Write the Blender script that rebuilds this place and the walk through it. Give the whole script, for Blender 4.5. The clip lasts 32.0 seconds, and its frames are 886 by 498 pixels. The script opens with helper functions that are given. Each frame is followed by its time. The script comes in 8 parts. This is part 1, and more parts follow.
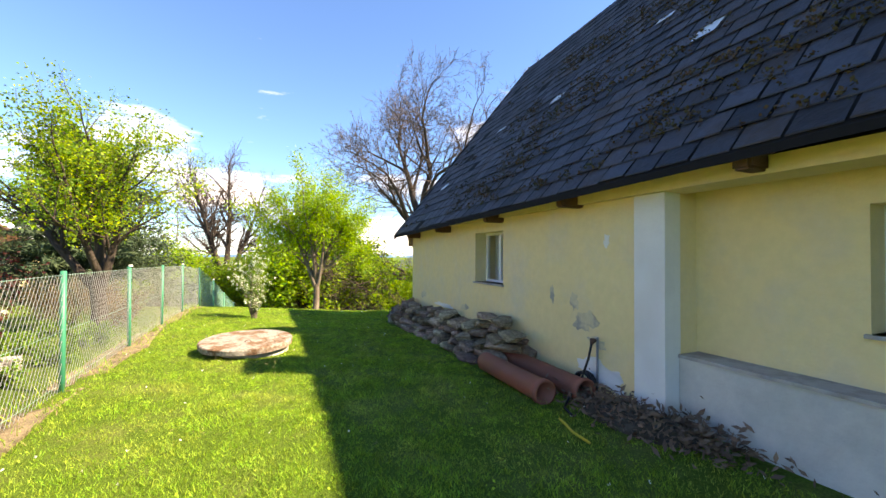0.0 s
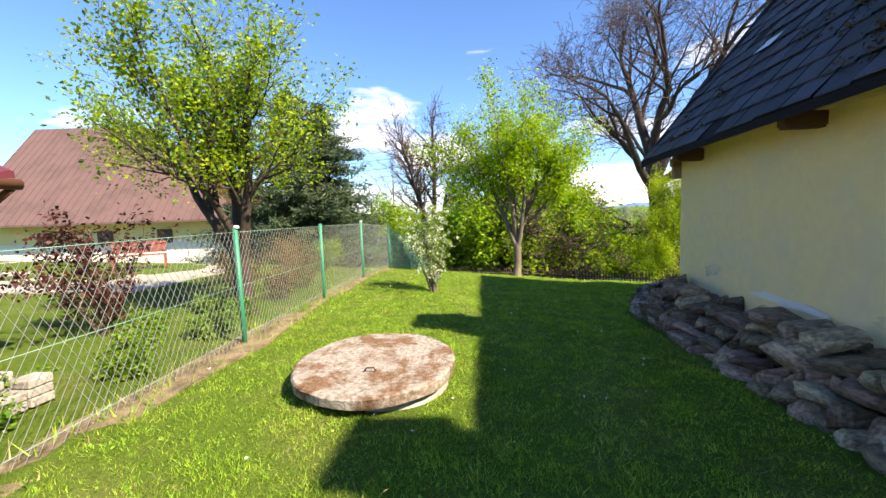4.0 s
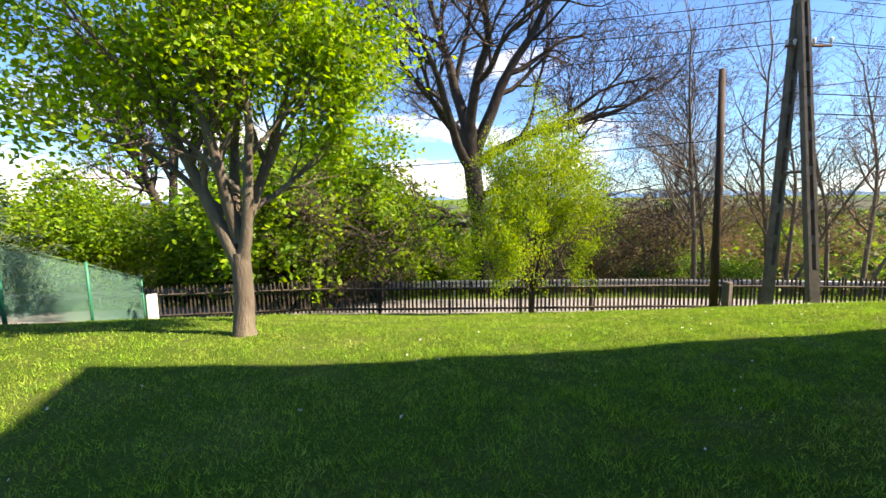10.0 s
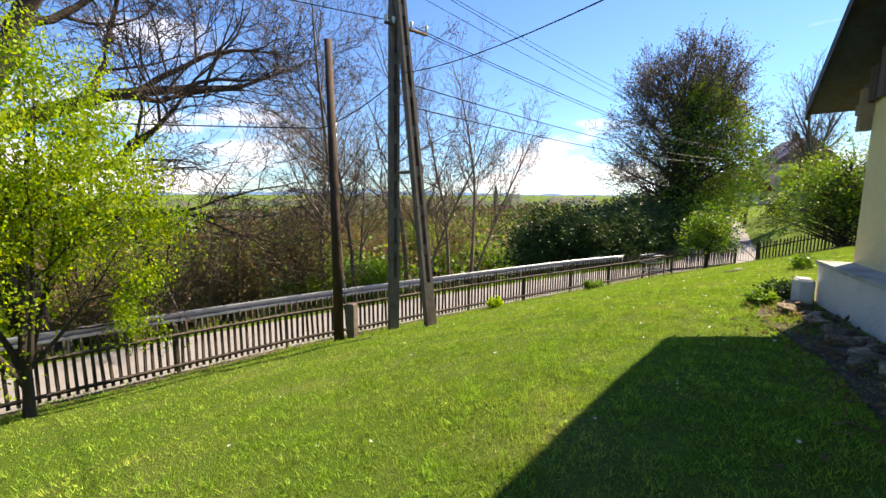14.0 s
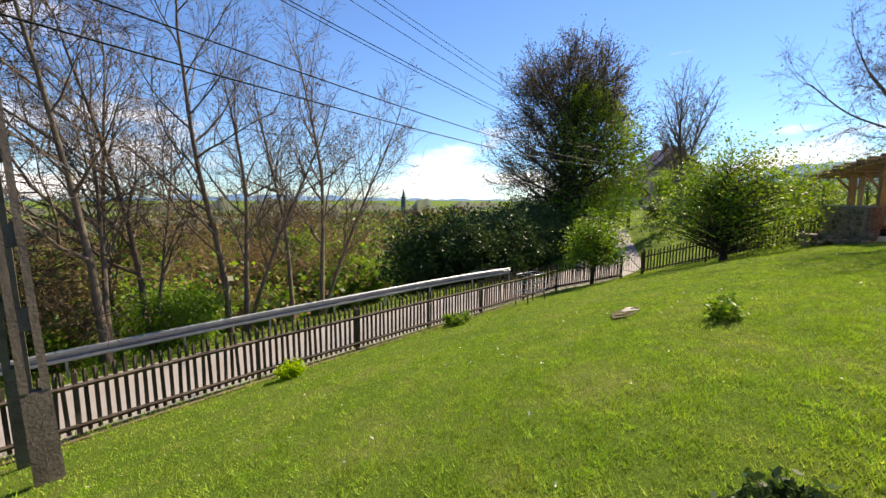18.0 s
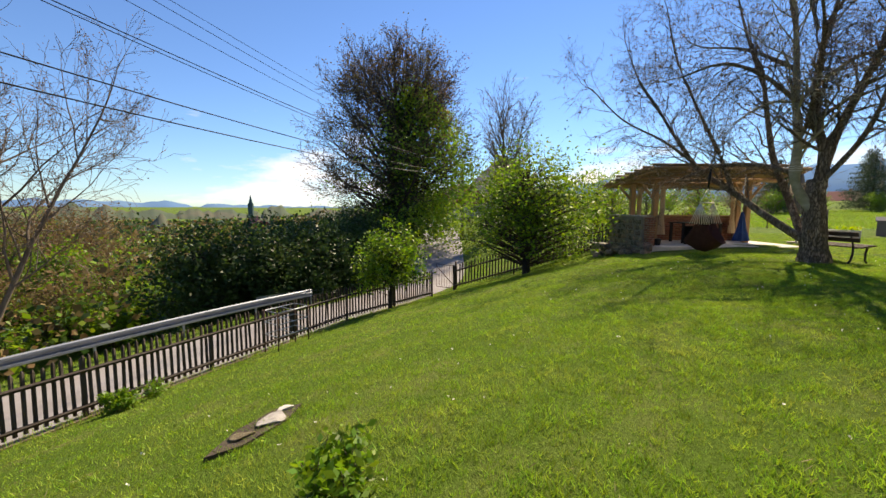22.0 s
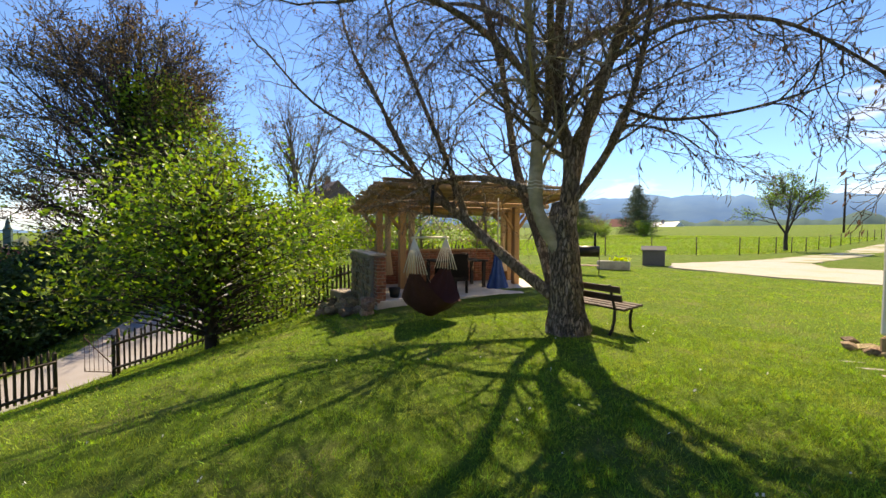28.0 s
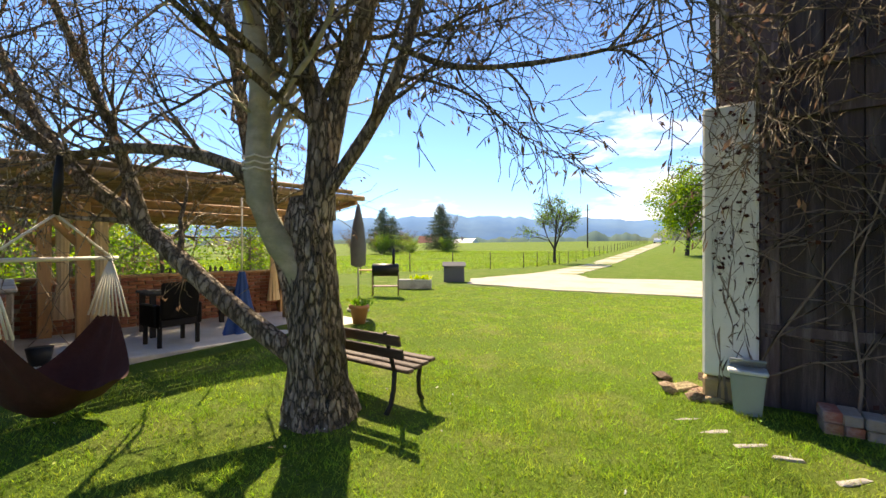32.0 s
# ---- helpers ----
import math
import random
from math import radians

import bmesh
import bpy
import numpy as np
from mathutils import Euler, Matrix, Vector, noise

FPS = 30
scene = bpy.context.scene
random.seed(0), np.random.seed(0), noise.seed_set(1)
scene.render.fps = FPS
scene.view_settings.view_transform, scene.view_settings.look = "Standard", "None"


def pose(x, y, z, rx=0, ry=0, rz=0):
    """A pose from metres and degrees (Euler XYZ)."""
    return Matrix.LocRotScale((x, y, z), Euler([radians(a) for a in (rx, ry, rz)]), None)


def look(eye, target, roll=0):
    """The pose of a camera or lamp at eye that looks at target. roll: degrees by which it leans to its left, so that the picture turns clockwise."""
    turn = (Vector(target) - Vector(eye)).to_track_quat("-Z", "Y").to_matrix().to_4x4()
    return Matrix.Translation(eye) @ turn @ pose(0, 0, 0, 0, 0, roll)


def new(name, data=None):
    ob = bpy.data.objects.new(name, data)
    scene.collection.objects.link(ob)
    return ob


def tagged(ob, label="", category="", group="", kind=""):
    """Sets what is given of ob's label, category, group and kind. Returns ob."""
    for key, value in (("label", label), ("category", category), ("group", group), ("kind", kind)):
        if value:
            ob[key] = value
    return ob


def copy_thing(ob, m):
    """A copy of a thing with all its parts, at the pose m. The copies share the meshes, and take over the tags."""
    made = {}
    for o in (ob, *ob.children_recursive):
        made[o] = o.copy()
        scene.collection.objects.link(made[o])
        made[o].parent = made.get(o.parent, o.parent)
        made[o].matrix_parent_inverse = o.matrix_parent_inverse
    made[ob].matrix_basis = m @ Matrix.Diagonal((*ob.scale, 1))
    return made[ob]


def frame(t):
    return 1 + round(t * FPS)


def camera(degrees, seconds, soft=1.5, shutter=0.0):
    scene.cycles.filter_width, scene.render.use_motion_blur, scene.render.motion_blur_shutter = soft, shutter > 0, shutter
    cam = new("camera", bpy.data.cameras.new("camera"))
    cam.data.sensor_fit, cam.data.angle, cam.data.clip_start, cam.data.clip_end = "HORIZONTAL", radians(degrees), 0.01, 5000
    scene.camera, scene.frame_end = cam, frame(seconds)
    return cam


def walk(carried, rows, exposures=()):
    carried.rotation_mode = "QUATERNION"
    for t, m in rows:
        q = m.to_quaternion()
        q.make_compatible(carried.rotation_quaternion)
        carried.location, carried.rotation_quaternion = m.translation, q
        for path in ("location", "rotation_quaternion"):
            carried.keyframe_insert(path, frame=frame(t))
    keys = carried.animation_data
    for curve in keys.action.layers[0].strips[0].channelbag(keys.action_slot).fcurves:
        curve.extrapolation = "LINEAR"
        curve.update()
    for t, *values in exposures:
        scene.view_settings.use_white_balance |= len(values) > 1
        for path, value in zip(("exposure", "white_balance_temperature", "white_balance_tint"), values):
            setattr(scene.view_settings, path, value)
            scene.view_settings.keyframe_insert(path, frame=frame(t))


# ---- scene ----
cam = camera(93.7, 32.0)
PATH = [
    (0, (-1.274, -4.782, 1.719), (-0.319, -3.025, 1.752), 0.3),
    (0.5, (-1.148, -4.313, 1.728), (-0.547, -2.405, 1.709), -0.4),
    (1, (-1.021, -3.794, 1.741), (-0.681, -1.824, 1.697), -0.7),
    (1.5, (-0.892, -3.295, 1.702), (-0.717, -1.303, 1.646), -1.0),
    (2, (-0.769, -2.786, 1.659), (-0.632, -0.792, 1.594), -1.2),
    (2.5, (-0.628, -2.237, 1.638), (-0.514, -0.244, 1.53), -1.3),
    (4.5, (0.0, 0.0, 1.6), (0.0, 1.991, 1.408), -2.0),
    (5, (0.124, 0.558, 1.538), (0.152, 2.548, 1.336), -1.9),
    (5.5, (0.217, 1.178, 1.507), (0.252, 3.167, 1.298), -1.9),
    (6, (0.403, 1.798, 1.445), (0.448, 3.786, 1.233), -2.0),
    (6.5, (0.62, 2.48, 1.445), (0.671, 4.467, 1.226), -2.0),
    (7, (0.837, 3.1, 1.414), (0.892, 5.086, 1.188), -2.0),
    (7.5, (1.023, 3.72, 1.414), (1.098, 5.705, 1.181), -2.0),
    (8, (1.209, 4.34, 1.352), (1.322, 6.323, 1.115), -2.0),
    (8.5, (1.426, 4.96, 1.321), (1.574, 6.94, 1.081), -1.9),
    (9, (1.612, 5.487, 1.259), (1.923, 7.449, 1.022), -1.7),
    (9.5, (1.86, 6.076, 1.228), (2.439, 7.975, 0.988), -1.2),
    (10, (2.17, 6.541, 1.197), (3.062, 8.314, 0.953), -0.8),
    (10.5, (2.635, 6.944, 1.135), (3.806, 8.547, 0.891), -0.5),
    (11, (3.069, 7.254, 1.104), (4.483, 8.646, 0.853), -0.4),
    (11.5, (3.627, 7.502, 1.135), (5.205, 8.705, 0.881), -0.2),
    (12, (4.154, 7.657, 1.166), (5.804, 8.758, 0.908), -0.2),
    (12.5, (4.743, 7.75, 1.197), (6.434, 8.787, 0.939), -0.2),
    (13, (5.301, 7.812, 1.259), (7.016, 8.807, 0.998), -0.2),
    (13.5, (5.983, 7.781, 1.29), (7.754, 8.672, 1.025), -0.0),
    (14, (6.603, 7.781, 1.259), (8.443, 8.52, 0.994), 0.2),
    (14.5, (7.254, 7.719, 1.259), (9.148, 8.303, 0.991), 0.4),
    (15, (7.874, 7.657, 1.259), (9.79, 8.165, 0.991), 0.3),
    (15.5, (8.525, 7.471, 1.29), (10.449, 7.946, 1.022), 0.2),
    (17.5, (10.974, 6.882, 1.29), (12.918, 7.281, 1.039), -0.1),
    (18, (11.532, 6.696, 1.259), (13.489, 7.03, 1.019), 0.1),
    (18.5, (12.09, 6.51, 1.228), (14.05, 6.831, 0.991), 0.1),
    (19, (12.617, 6.293, 1.197), (14.582, 6.586, 0.964), 0.1),
    (19.5, (13.144, 6.014, 1.197), (15.12, 6.221, 0.971), 0.2),
    (20, (13.64, 5.704, 1.135), (15.627, 5.772, 0.916), 0.4),
    (20.5, (14.074, 5.27, 1.166), (16.06, 5.184, 0.95), 0.6),
    (21, (14.446, 4.867, 1.135), (16.422, 4.64, 0.922), 0.5),
    (21.5, (14.694, 4.402, 1.197), (16.66, 4.103, 0.988), 0.5),
    (22, (14.973, 3.875, 1.29), (16.938, 3.562, 1.088), 0.4),
    (22.5, (15.221, 3.379, 1.352), (17.184, 3.056, 1.15), 0.3),
    (23, (15.531, 2.976, 1.383), (17.494, 2.653, 1.181), 0.3),
    (23.5, (15.81, 2.48, 1.414), (17.775, 2.168, 1.208), 0.2),
    (24, (16.12, 1.984, 1.445), (18.086, 1.686, 1.232), 0.1),
    (24.5, (16.43, 1.519, 1.445), (18.389, 1.184, 1.222), 0.1),
    (26.5, (17.732, -0.527, 1.538), (19.647, -1.054, 1.301), -0.1),
    (27, (18.104, -0.93, 1.507), (19.974, -1.611, 1.305), 0.2),
    (27.5, (18.445, -1.364, 1.538), (20.235, -2.238, 1.36), 0.3),
    (28, (18.817, -1.705, 1.538), (20.556, -2.689, 1.458), 0.3),
    (28.5, (19.096, -2.046, 1.507), (20.732, -3.196, 1.462), 0.1),
    (29, (19.251, -2.325, 1.538), (20.825, -3.559, 1.524), 0.0),
    (29.5, (19.406, -2.604, 1.538), (20.871, -3.965, 1.538), -0.1),
    (30, (19.468, -2.914, 1.538), (20.791, -4.414, 1.545), -0.2),
    (30.5, (19.623, -3.162, 1.538), (20.863, -4.732, 1.545), -0.2),
    (31, (19.871, -3.503, 1.507), (21.058, -5.113, 1.51), -0.1),
    (31.5, (20.119, -3.813, 1.538), (21.283, -5.439, 1.541), 0.0),
    (32, (20.274, -4.03, 1.538), (21.43, -5.662, 1.538), 0.0),
]
LIGHT = [(0, 2.0, 8150), (1, 1.65, 7650), (2, 1.6, 7250), (7, 1.7, 7150), (9, 1.7, 7250), (11, 1.5, 7250), (13, 1.45, 7250), (15, 1.3, 7250), (18, 1.05, 7350), (24, 0.87, 7450), (27, 1.1, 7650), (29, 1.35, 7850), (30, 1.55, 7850), (31, 1.65, 7800), (32, 1.45, 7700)]
walk(cam, [(t, look(eye, target, roll)) for t, eye, target, roll in PATH], [(t, e, k, 17) for t, e, k in LIGHT])

# ---- world and sun ----
SUN_EL, SUN_BEARING = 43.6, 128.0
world = bpy.data.worlds.new("sky")
scene.world = world
world.use_nodes = True
wn, wl = world.node_tree.nodes, world.node_tree.links
wn.clear()
sky = wn.new("ShaderNodeTexSky")
sky.sky_type, sky.sun_disc = "NISHITA", False
sky.sun_elevation, sky.sun_rotation = radians(SUN_EL), radians(SUN_BEARING)
sky.air_density, sky.dust_density, sky.ozone_density = 1.0, 0.0, 2.5
bg = wn.new("ShaderNodeBackground")
bg.inputs["Strength"].default_value = 0.073
wo = wn.new("ShaderNodeOutputWorld")
# Fair-weather clouds, low over the horizon.
wt = wn.new("ShaderNodeTexCoord")
wm = wn.new("ShaderNodeMapping")
wm.inputs["Scale"].default_value = (1.0, 1.0, 3.6)
wl.new(wt.outputs["Generated"], wm.inputs["Vector"])
cl = wn.new("ShaderNodeTexNoise")
cl.inputs["Scale"].default_value, cl.inputs["Detail"].default_value, cl.inputs["Roughness"].default_value = 3.3, 9.0, 0.56
wl.new(wm.outputs[0], cl.inputs["Vector"])
sp = wn.new("ShaderNodeSeparateXYZ")
wl.new(wt.outputs["Generated"], sp.inputs[0])
hz = wn.new("ShaderNodeMapRange")
hz.inputs["From Min"].default_value, hz.inputs["From Max"].default_value, hz.inputs["To Min"].default_value, hz.inputs["To Max"].default_value = 0.02, 0.34, 0.06, -0.16
wl.new(sp.outputs["Z"], hz.inputs["Value"])
side = wn.new("ShaderNodeMath")
side.operation = "ABSOLUTE"
wl.new(sp.outputs["Y"], side.inputs[0])
bias = wn.new("ShaderNodeMath")
bias.operation = "MULTIPLY_ADD"
wl.new(side.outputs[0], bias.inputs[0])
bias.inputs[1].default_value = 0.1
wl.new(hz.outputs[0], bias.inputs[2])
ad = wn.new("ShaderNodeMath")
wl.new(cl.outputs["Fac"], ad.inputs[0])
wl.new(bias.outputs[0], ad.inputs[1])
cr = wn.new("ShaderNodeMapRange")
cr.inputs["From Min"].default_value, cr.inputs["From Max"].default_value = 0.575, 0.74
wl.new(ad.outputs[0], cr.inputs["Value"])
tint = wn.new("ShaderNodeMix")
tint.data_type, tint.blend_type = "RGBA", "MULTIPLY"
tint.inputs["Factor"].default_value = 1.0
wl.new(sky.outputs["Color"], tint.inputs[6])
tint.inputs[7].default_value = (0.65, 0.95, 1.3, 1)
cm = wn.new("ShaderNodeMix")
cm.data_type = "RGBA"
wl.new(cr.outputs[0], cm.inputs["Factor"])
wl.new(tint.outputs[2], cm.inputs[6])
cm.inputs[7].default_value = (9.0, 9.0, 9.2, 1)
wl.new(cm.outputs[2], bg.inputs["Color"])
wl.new(bg.outputs[0], wo.inputs["Surface"])
sb = radians(SUN_BEARING)
SUN_DIR = Vector((math.sin(sb) * math.cos(radians(SUN_EL)), math.cos(sb) * math.cos(radians(SUN_EL)), math.sin(radians(SUN_EL))))
sun = new("sun", bpy.data.lights.new("sun", "SUN"))
sun.data.energy, sun.data.angle, sun.data.color = 5.0, radians(0.55), (1.0, 0.9, 0.68)
sun.matrix_world = look(SUN_DIR * 60, (0, 0, 0))


# ---- materials ----
def mat(name, base, rough=0.8, var=0.25, scale=6.0, second=None, mix_scale=0.7, mix_lo=0.45, mix_hi=0.65, bump=0.0, bump_scale=30.0, metal=0.0,
        stretch=(1, 1, 1), trans=0.0, rnd=0.0, rnd_hue=0.0, spec=0.3, island=False, bump_dist=0.02, cracks=0.0):
    """A surface with grain (scale), a second colour in patches (mix_scale), bump and variation from piece to piece (rnd)."""
    m = bpy.data.materials.new(name)
    m.use_nodes = True
    n, l = m.node_tree.nodes, m.node_tree.links
    b = n["Principled BSDF"]
    b.inputs["Roughness"].default_value, b.inputs["Metallic"].default_value = rough, metal
    b.inputs["Specular IOR Level"].default_value = spec
    tc = n.new("ShaderNodeTexCoord")
    mp = n.new("ShaderNodeMapping")
    mp.inputs["Scale"].default_value = stretch
    l.new(tc.outputs["Object"], mp.inputs["Vector"])

    def noise_tex(sc, detail=6.0, rg=0.6):
        t = n.new("ShaderNodeTexNoise")
        t.inputs["Scale"].default_value, t.inputs["Detail"].default_value, t.inputs["Roughness"].default_value = sc, detail, rg
        l.new(mp.outputs["Vector"], t.inputs["Vector"])
        return t

    def math_node(op, a, bb):
        q = n.new("ShaderNodeMath")
        q.operation = op
        for i, v in enumerate((a, bb)):
            if isinstance(v, (int, float)):
                q.inputs[i].default_value = v
            else:
                l.new(v, q.inputs[i])
        return q.outputs[0]

    col = n.new("ShaderNodeRGB")
    col.outputs[0].default_value = (*base, 1)
    out = col.outputs[0]
    if second:
        t = noise_tex(mix_scale, 8.0, 0.65)
        r = n.new("ShaderNodeMapRange")
        r.inputs["From Min"].default_value, r.inputs["From Max"].default_value = mix_lo, mix_hi
        l.new(t.outputs["Fac"], r.inputs["Value"])
        mx = n.new("ShaderNodeMix")
        mx.data_type = "RGBA"
        mx.inputs["B"].default_value = (0, 0, 0, 1)
        l.new(r.outputs[0], mx.inputs["Factor"])
        l.new(out, mx.inputs[6])
        mx.inputs[7].default_value = (*second, 1)
        out = mx.outputs[2]
    crack = None
    if cracks:
        vo = n.new("ShaderNodeTexVoronoi")
        vo.feature = "DISTANCE_TO_EDGE"
        vo.inputs["Scale"].default_value = cracks
        wob = n.new("ShaderNodeMix")
        wob.data_type, wob.blend_type = "RGBA", "LINEAR_LIGHT"
        wob.inputs["Factor"].default_value = 0.12
        l.new(mp.outputs["Vector"], wob.inputs[6])
        l.new(noise_tex(cracks * 1.5).outputs["Color"], wob.inputs[7])
        l.new(wob.outputs[2], vo.inputs["Vector"])
        rm = n.new("ShaderNodeMapRange")
        rm.inputs["From Min"].default_value, rm.inputs["From Max"].default_value = 0.01, 0.15
        l.new(vo.outputs["Distance"], rm.inputs["Value"])
        crack = rm.outputs[0]
        mc = n.new("ShaderNodeMix")
        mc.data_type = "RGBA"
        mc.inputs[6].default_value = (base[0] * 0.5, base[1] * 0.48, base[2] * 0.46, 1)
        l.new(crack, mc.inputs["Factor"])
        l.new(out, mc.inputs[7])
        out = mc.outputs[2]
    g = noise_tex(scale)
    val = math_node("MULTIPLY_ADD", g.outputs["Fac"], 2 * var)
    val.node.inputs[2].default_value = 1 - var
    hsv = n.new("ShaderNodeHueSaturation")
    l.new(out, hsv.inputs["Color"])
    if rnd or rnd_hue:
        if island:
            src = n.new("ShaderNodeNewGeometry").outputs["Random Per Island"]
        else:
            src = n.new("ShaderNodeObjectInfo").outputs["Random"]
        if rnd:
            q = math_node("MULTIPLY_ADD", src, 2 * rnd)
            q.node.inputs[2].default_value = 1 - rnd
            val = math_node("MULTIPLY", val, q)
        if rnd_hue:
            fr = math_node("FRACT", math_node("MULTIPLY", src, 7.31), 0)
            h = math_node("MULTIPLY_ADD", fr, 2 * rnd_hue)
            h.node.inputs[2].default_value = 0.5 - rnd_hue
            l.new(h, hsv.inputs["Hue"])
    l.new(val, hsv.inputs["Value"])
    out = hsv.outputs["Color"]
    l.new(out, b.inputs["Base Color"])
    if bump:
        t = noise_tex(bump_scale, 5.0)
        bp = n.new("ShaderNodeBump")
        bp.inputs["Strength"].default_value, bp.inputs["Distance"].default_value = min(1.0, bump), bump_dist
        l.new(t.outputs["Fac"], bp.inputs["Height"])
        if crack is not None:
            b2 = n.new("ShaderNodeBump")
            b2.inputs["Strength"].default_value, b2.inputs["Distance"].default_value = 1.0, 0.03
            l.new(crack, b2.inputs["Height"])
            l.new(b2.outputs[0], bp.inputs["Normal"])
        l.new(bp.outputs[0], b.inputs["Normal"])
    if trans:
        tr = n.new("ShaderNodeBsdfTranslucent")
        hs2 = n.new("ShaderNodeHueSaturation")
        hs2.inputs["Saturation"].default_value, hs2.inputs["Value"].default_value, hs2.inputs["Hue"].default_value = 1.05, 1.35, 0.49
        l.new(out, hs2.inputs["Color"])
        l.new(hs2.outputs[0], tr.inputs["Color"])
        ms = n.new("ShaderNodeMixShader")
        ms.inputs[0].default_value = trans
        l.new(b.outputs[0], ms.inputs[1])
        l.new(tr.outputs[0], ms.inputs[2])
        l.new(ms.outputs[0], n["Material Output"].inputs["Surface"])
    return m


M = {}
M["lawn"] = mat("lawn_soil", (0.09, 0.15, 0.021), 0.95, 0.95, 42.0, (0.155, 0.18, 0.05), 1.1, 0.48, 0.7, 1.0, 90, spec=0.05, bump_dist=0.03)
M["blade"] = mat("grass_blade", (0.205, 0.35, 0.036), 0.6, 1.0, 7.0, (0.32, 0.39, 0.075), 1.3, 0.48, 0.7, trans=0.35, rnd=0.45, rnd_hue=0.025, island=True, spec=0.12)
M["straw"] = mat("dry_grass", (0.3, 0.25, 0.13), 0.8, 0.3, 3, trans=0.2, rnd=0.3, island=True)
M["straw_soil"] = mat("straw_strewn_soil", (0.24, 0.19, 0.12), 0.95, 0.6, 30, (0.1, 0.08, 0.05), 4.0, 0.42, 0.62, 1.0, 60)
M["soil"] = mat("dark_soil", (0.06, 0.045, 0.032), 0.95, 0.4, 12, (0.1, 0.08, 0.055), 3, bump=0.8, bump_scale=60)
M["asphalt"] = mat("asphalt", (0.27, 0.26, 0.27), 0.9, 0.15, 60, (0.23, 0.21, 0.205), 0.5, 0.4, 0.7, 0.3, 150)
M["plaster"] = mat("cream_plaster", (0.76, 0.61, 0.31), 0.9, 0.1, 9, (0.68, 0.58, 0.38), 1.1, 0.47, 0.7, 0.35, 22)
M["stain"] = mat("stained_plaster", (0.62, 0.53, 0.34), 0.92, 0.2, 12, (0.36, 0.33, 0.28), 5.0, 0.47, 0.6, 0.4, 30)
M["plinth"] = mat("grey_plinth_plaster", (0.58, 0.56, 0.5), 0.92, 0.1, 6, (0.4, 0.4, 0.37), 1.1, 0.45, 0.7, 0.4, 25)
M["white_plaster"] = mat("white_plaster", (0.72, 0.71, 0.67), 0.9, 0.08, 8, (0.6, 0.58, 0.53), 1.0, 0.5, 0.7, 0.3, 20)
M["slate"] = mat("dark_slate", (0.032, 0.033, 0.04), 0.62, 0.6, 14, (0.03, 0.02, 0.014), 1.4, 0.47, 0.62, 0.6, 30, rnd=0.65, island=True, spec=0.35)
M["slate_part"] = mat("dark_slate_piece", (0.032, 0.033, 0.04), 0.62, 0.6, 14, (0.03, 0.02, 0.014), 1.4, 0.47, 0.62, 0.6, 30, rnd=0.65, spec=0.35)
M["slate_bed"] = mat("roof_battens", (0.008, 0.007, 0.007), 0.95, 0.3, 10)
M["moss"] = mat("roof_moss", (0.085, 0.052, 0.024), 1.0, 0.4, 25, (0.05, 0.05, 0.016), 6)
M["dark_boards"] = mat("tarred_boards", (0.115, 0.088, 0.078), 0.85, 0.4, 7, (0.2, 0.165, 0.14), 2.0, 0.5, 0.75, 0.7, 26, stretch=(7, 7, 0.7), rnd=0.3)
M["barn_boards"] = mat("weathered_barn_boards", (0.115, 0.086, 0.085), 0.88, 0.45, 7, (0.24, 0.205, 0.2), 1.6, 0.5, 0.72, 0.8, 26, stretch=(7, 7, 0.6), rnd=0.35)
M["track"] = mat("grassy_gravel_track", (0.36, 0.33, 0.28), 0.95, 0.3, 30, (0.17, 0.2, 0.06), 0.35, 0.47, 0.58, 0.4, 80)
M["vine"] = mat("grey_vine_bark", (0.24, 0.185, 0.15), 0.9, 0.3, 12)
M["soffit"] = mat("brown_timber", (0.13, 0.065, 0.035), 0.8, 0.3, 10, (0.08, 0.05, 0.03), 3, bump=0.5, stretch=(1, 6, 6))
M["beam"] = mat("weathered_beam", (0.36, 0.25, 0.15), 0.85, 0.3, 12, (0.24, 0.17, 0.11), 3, bump=0.6)
M["larch"] = mat("larch_timber", (0.42, 0.24, 0.11), 0.75, 0.25, 9, (0.33, 0.2, 0.11), 2, bump=0.4, stretch=(4, 4, 0.6), rnd=0.15)
M["slab_wood"] = mat("roof_slabwood", (0.34, 0.22, 0.11), 0.85, 0.35, 8, (0.24, 0.17, 0.1), 2, bump=0.6, stretch=(5, 0.7, 5), rnd=0.3)
M["stone"] = mat("field_stone", (0.19, 0.135, 0.09), 0.92, 1.1, 9, (0.33, 0.255, 0.175), 2.6, 0.45, 0.6, 1.0, 14, rnd=0.55, rnd_hue=0.03)
M["chips"] = mat("slate_chippings", (0.3, 0.265, 0.24), 0.9, 0.5, 40, (0.11, 0.085, 0.065), 3.0, 0.4, 0.6, 1.0, 60, rnd=0.5, island=True)
M["rubble"] = mat("rubble_masonry", (0.3, 0.26, 0.22), 0.9, 0.3, 9, (0.22, 0.2, 0.18), 3, bump=0.9, bump_scale=14)
M["concrete"] = mat("old_concrete", (0.42, 0.4, 0.37), 0.92, 0.2, 14, (0.26, 0.24, 0.22), 2.0, 0.45, 0.62, 0.5, 40)
M["well_top"] = mat("lichen_concrete", (0.27, 0.245, 0.22), 0.95, 1.2, 24, (0.15, 0.09, 0.055), 3.2, 0.47, 0.58, 1.0, 30)
M["pale_concrete"] = mat("pale_concrete", (0.58, 0.55, 0.5), 0.9, 0.15, 10, (0.46, 0.43, 0.38), 1.2, bump=0.2)
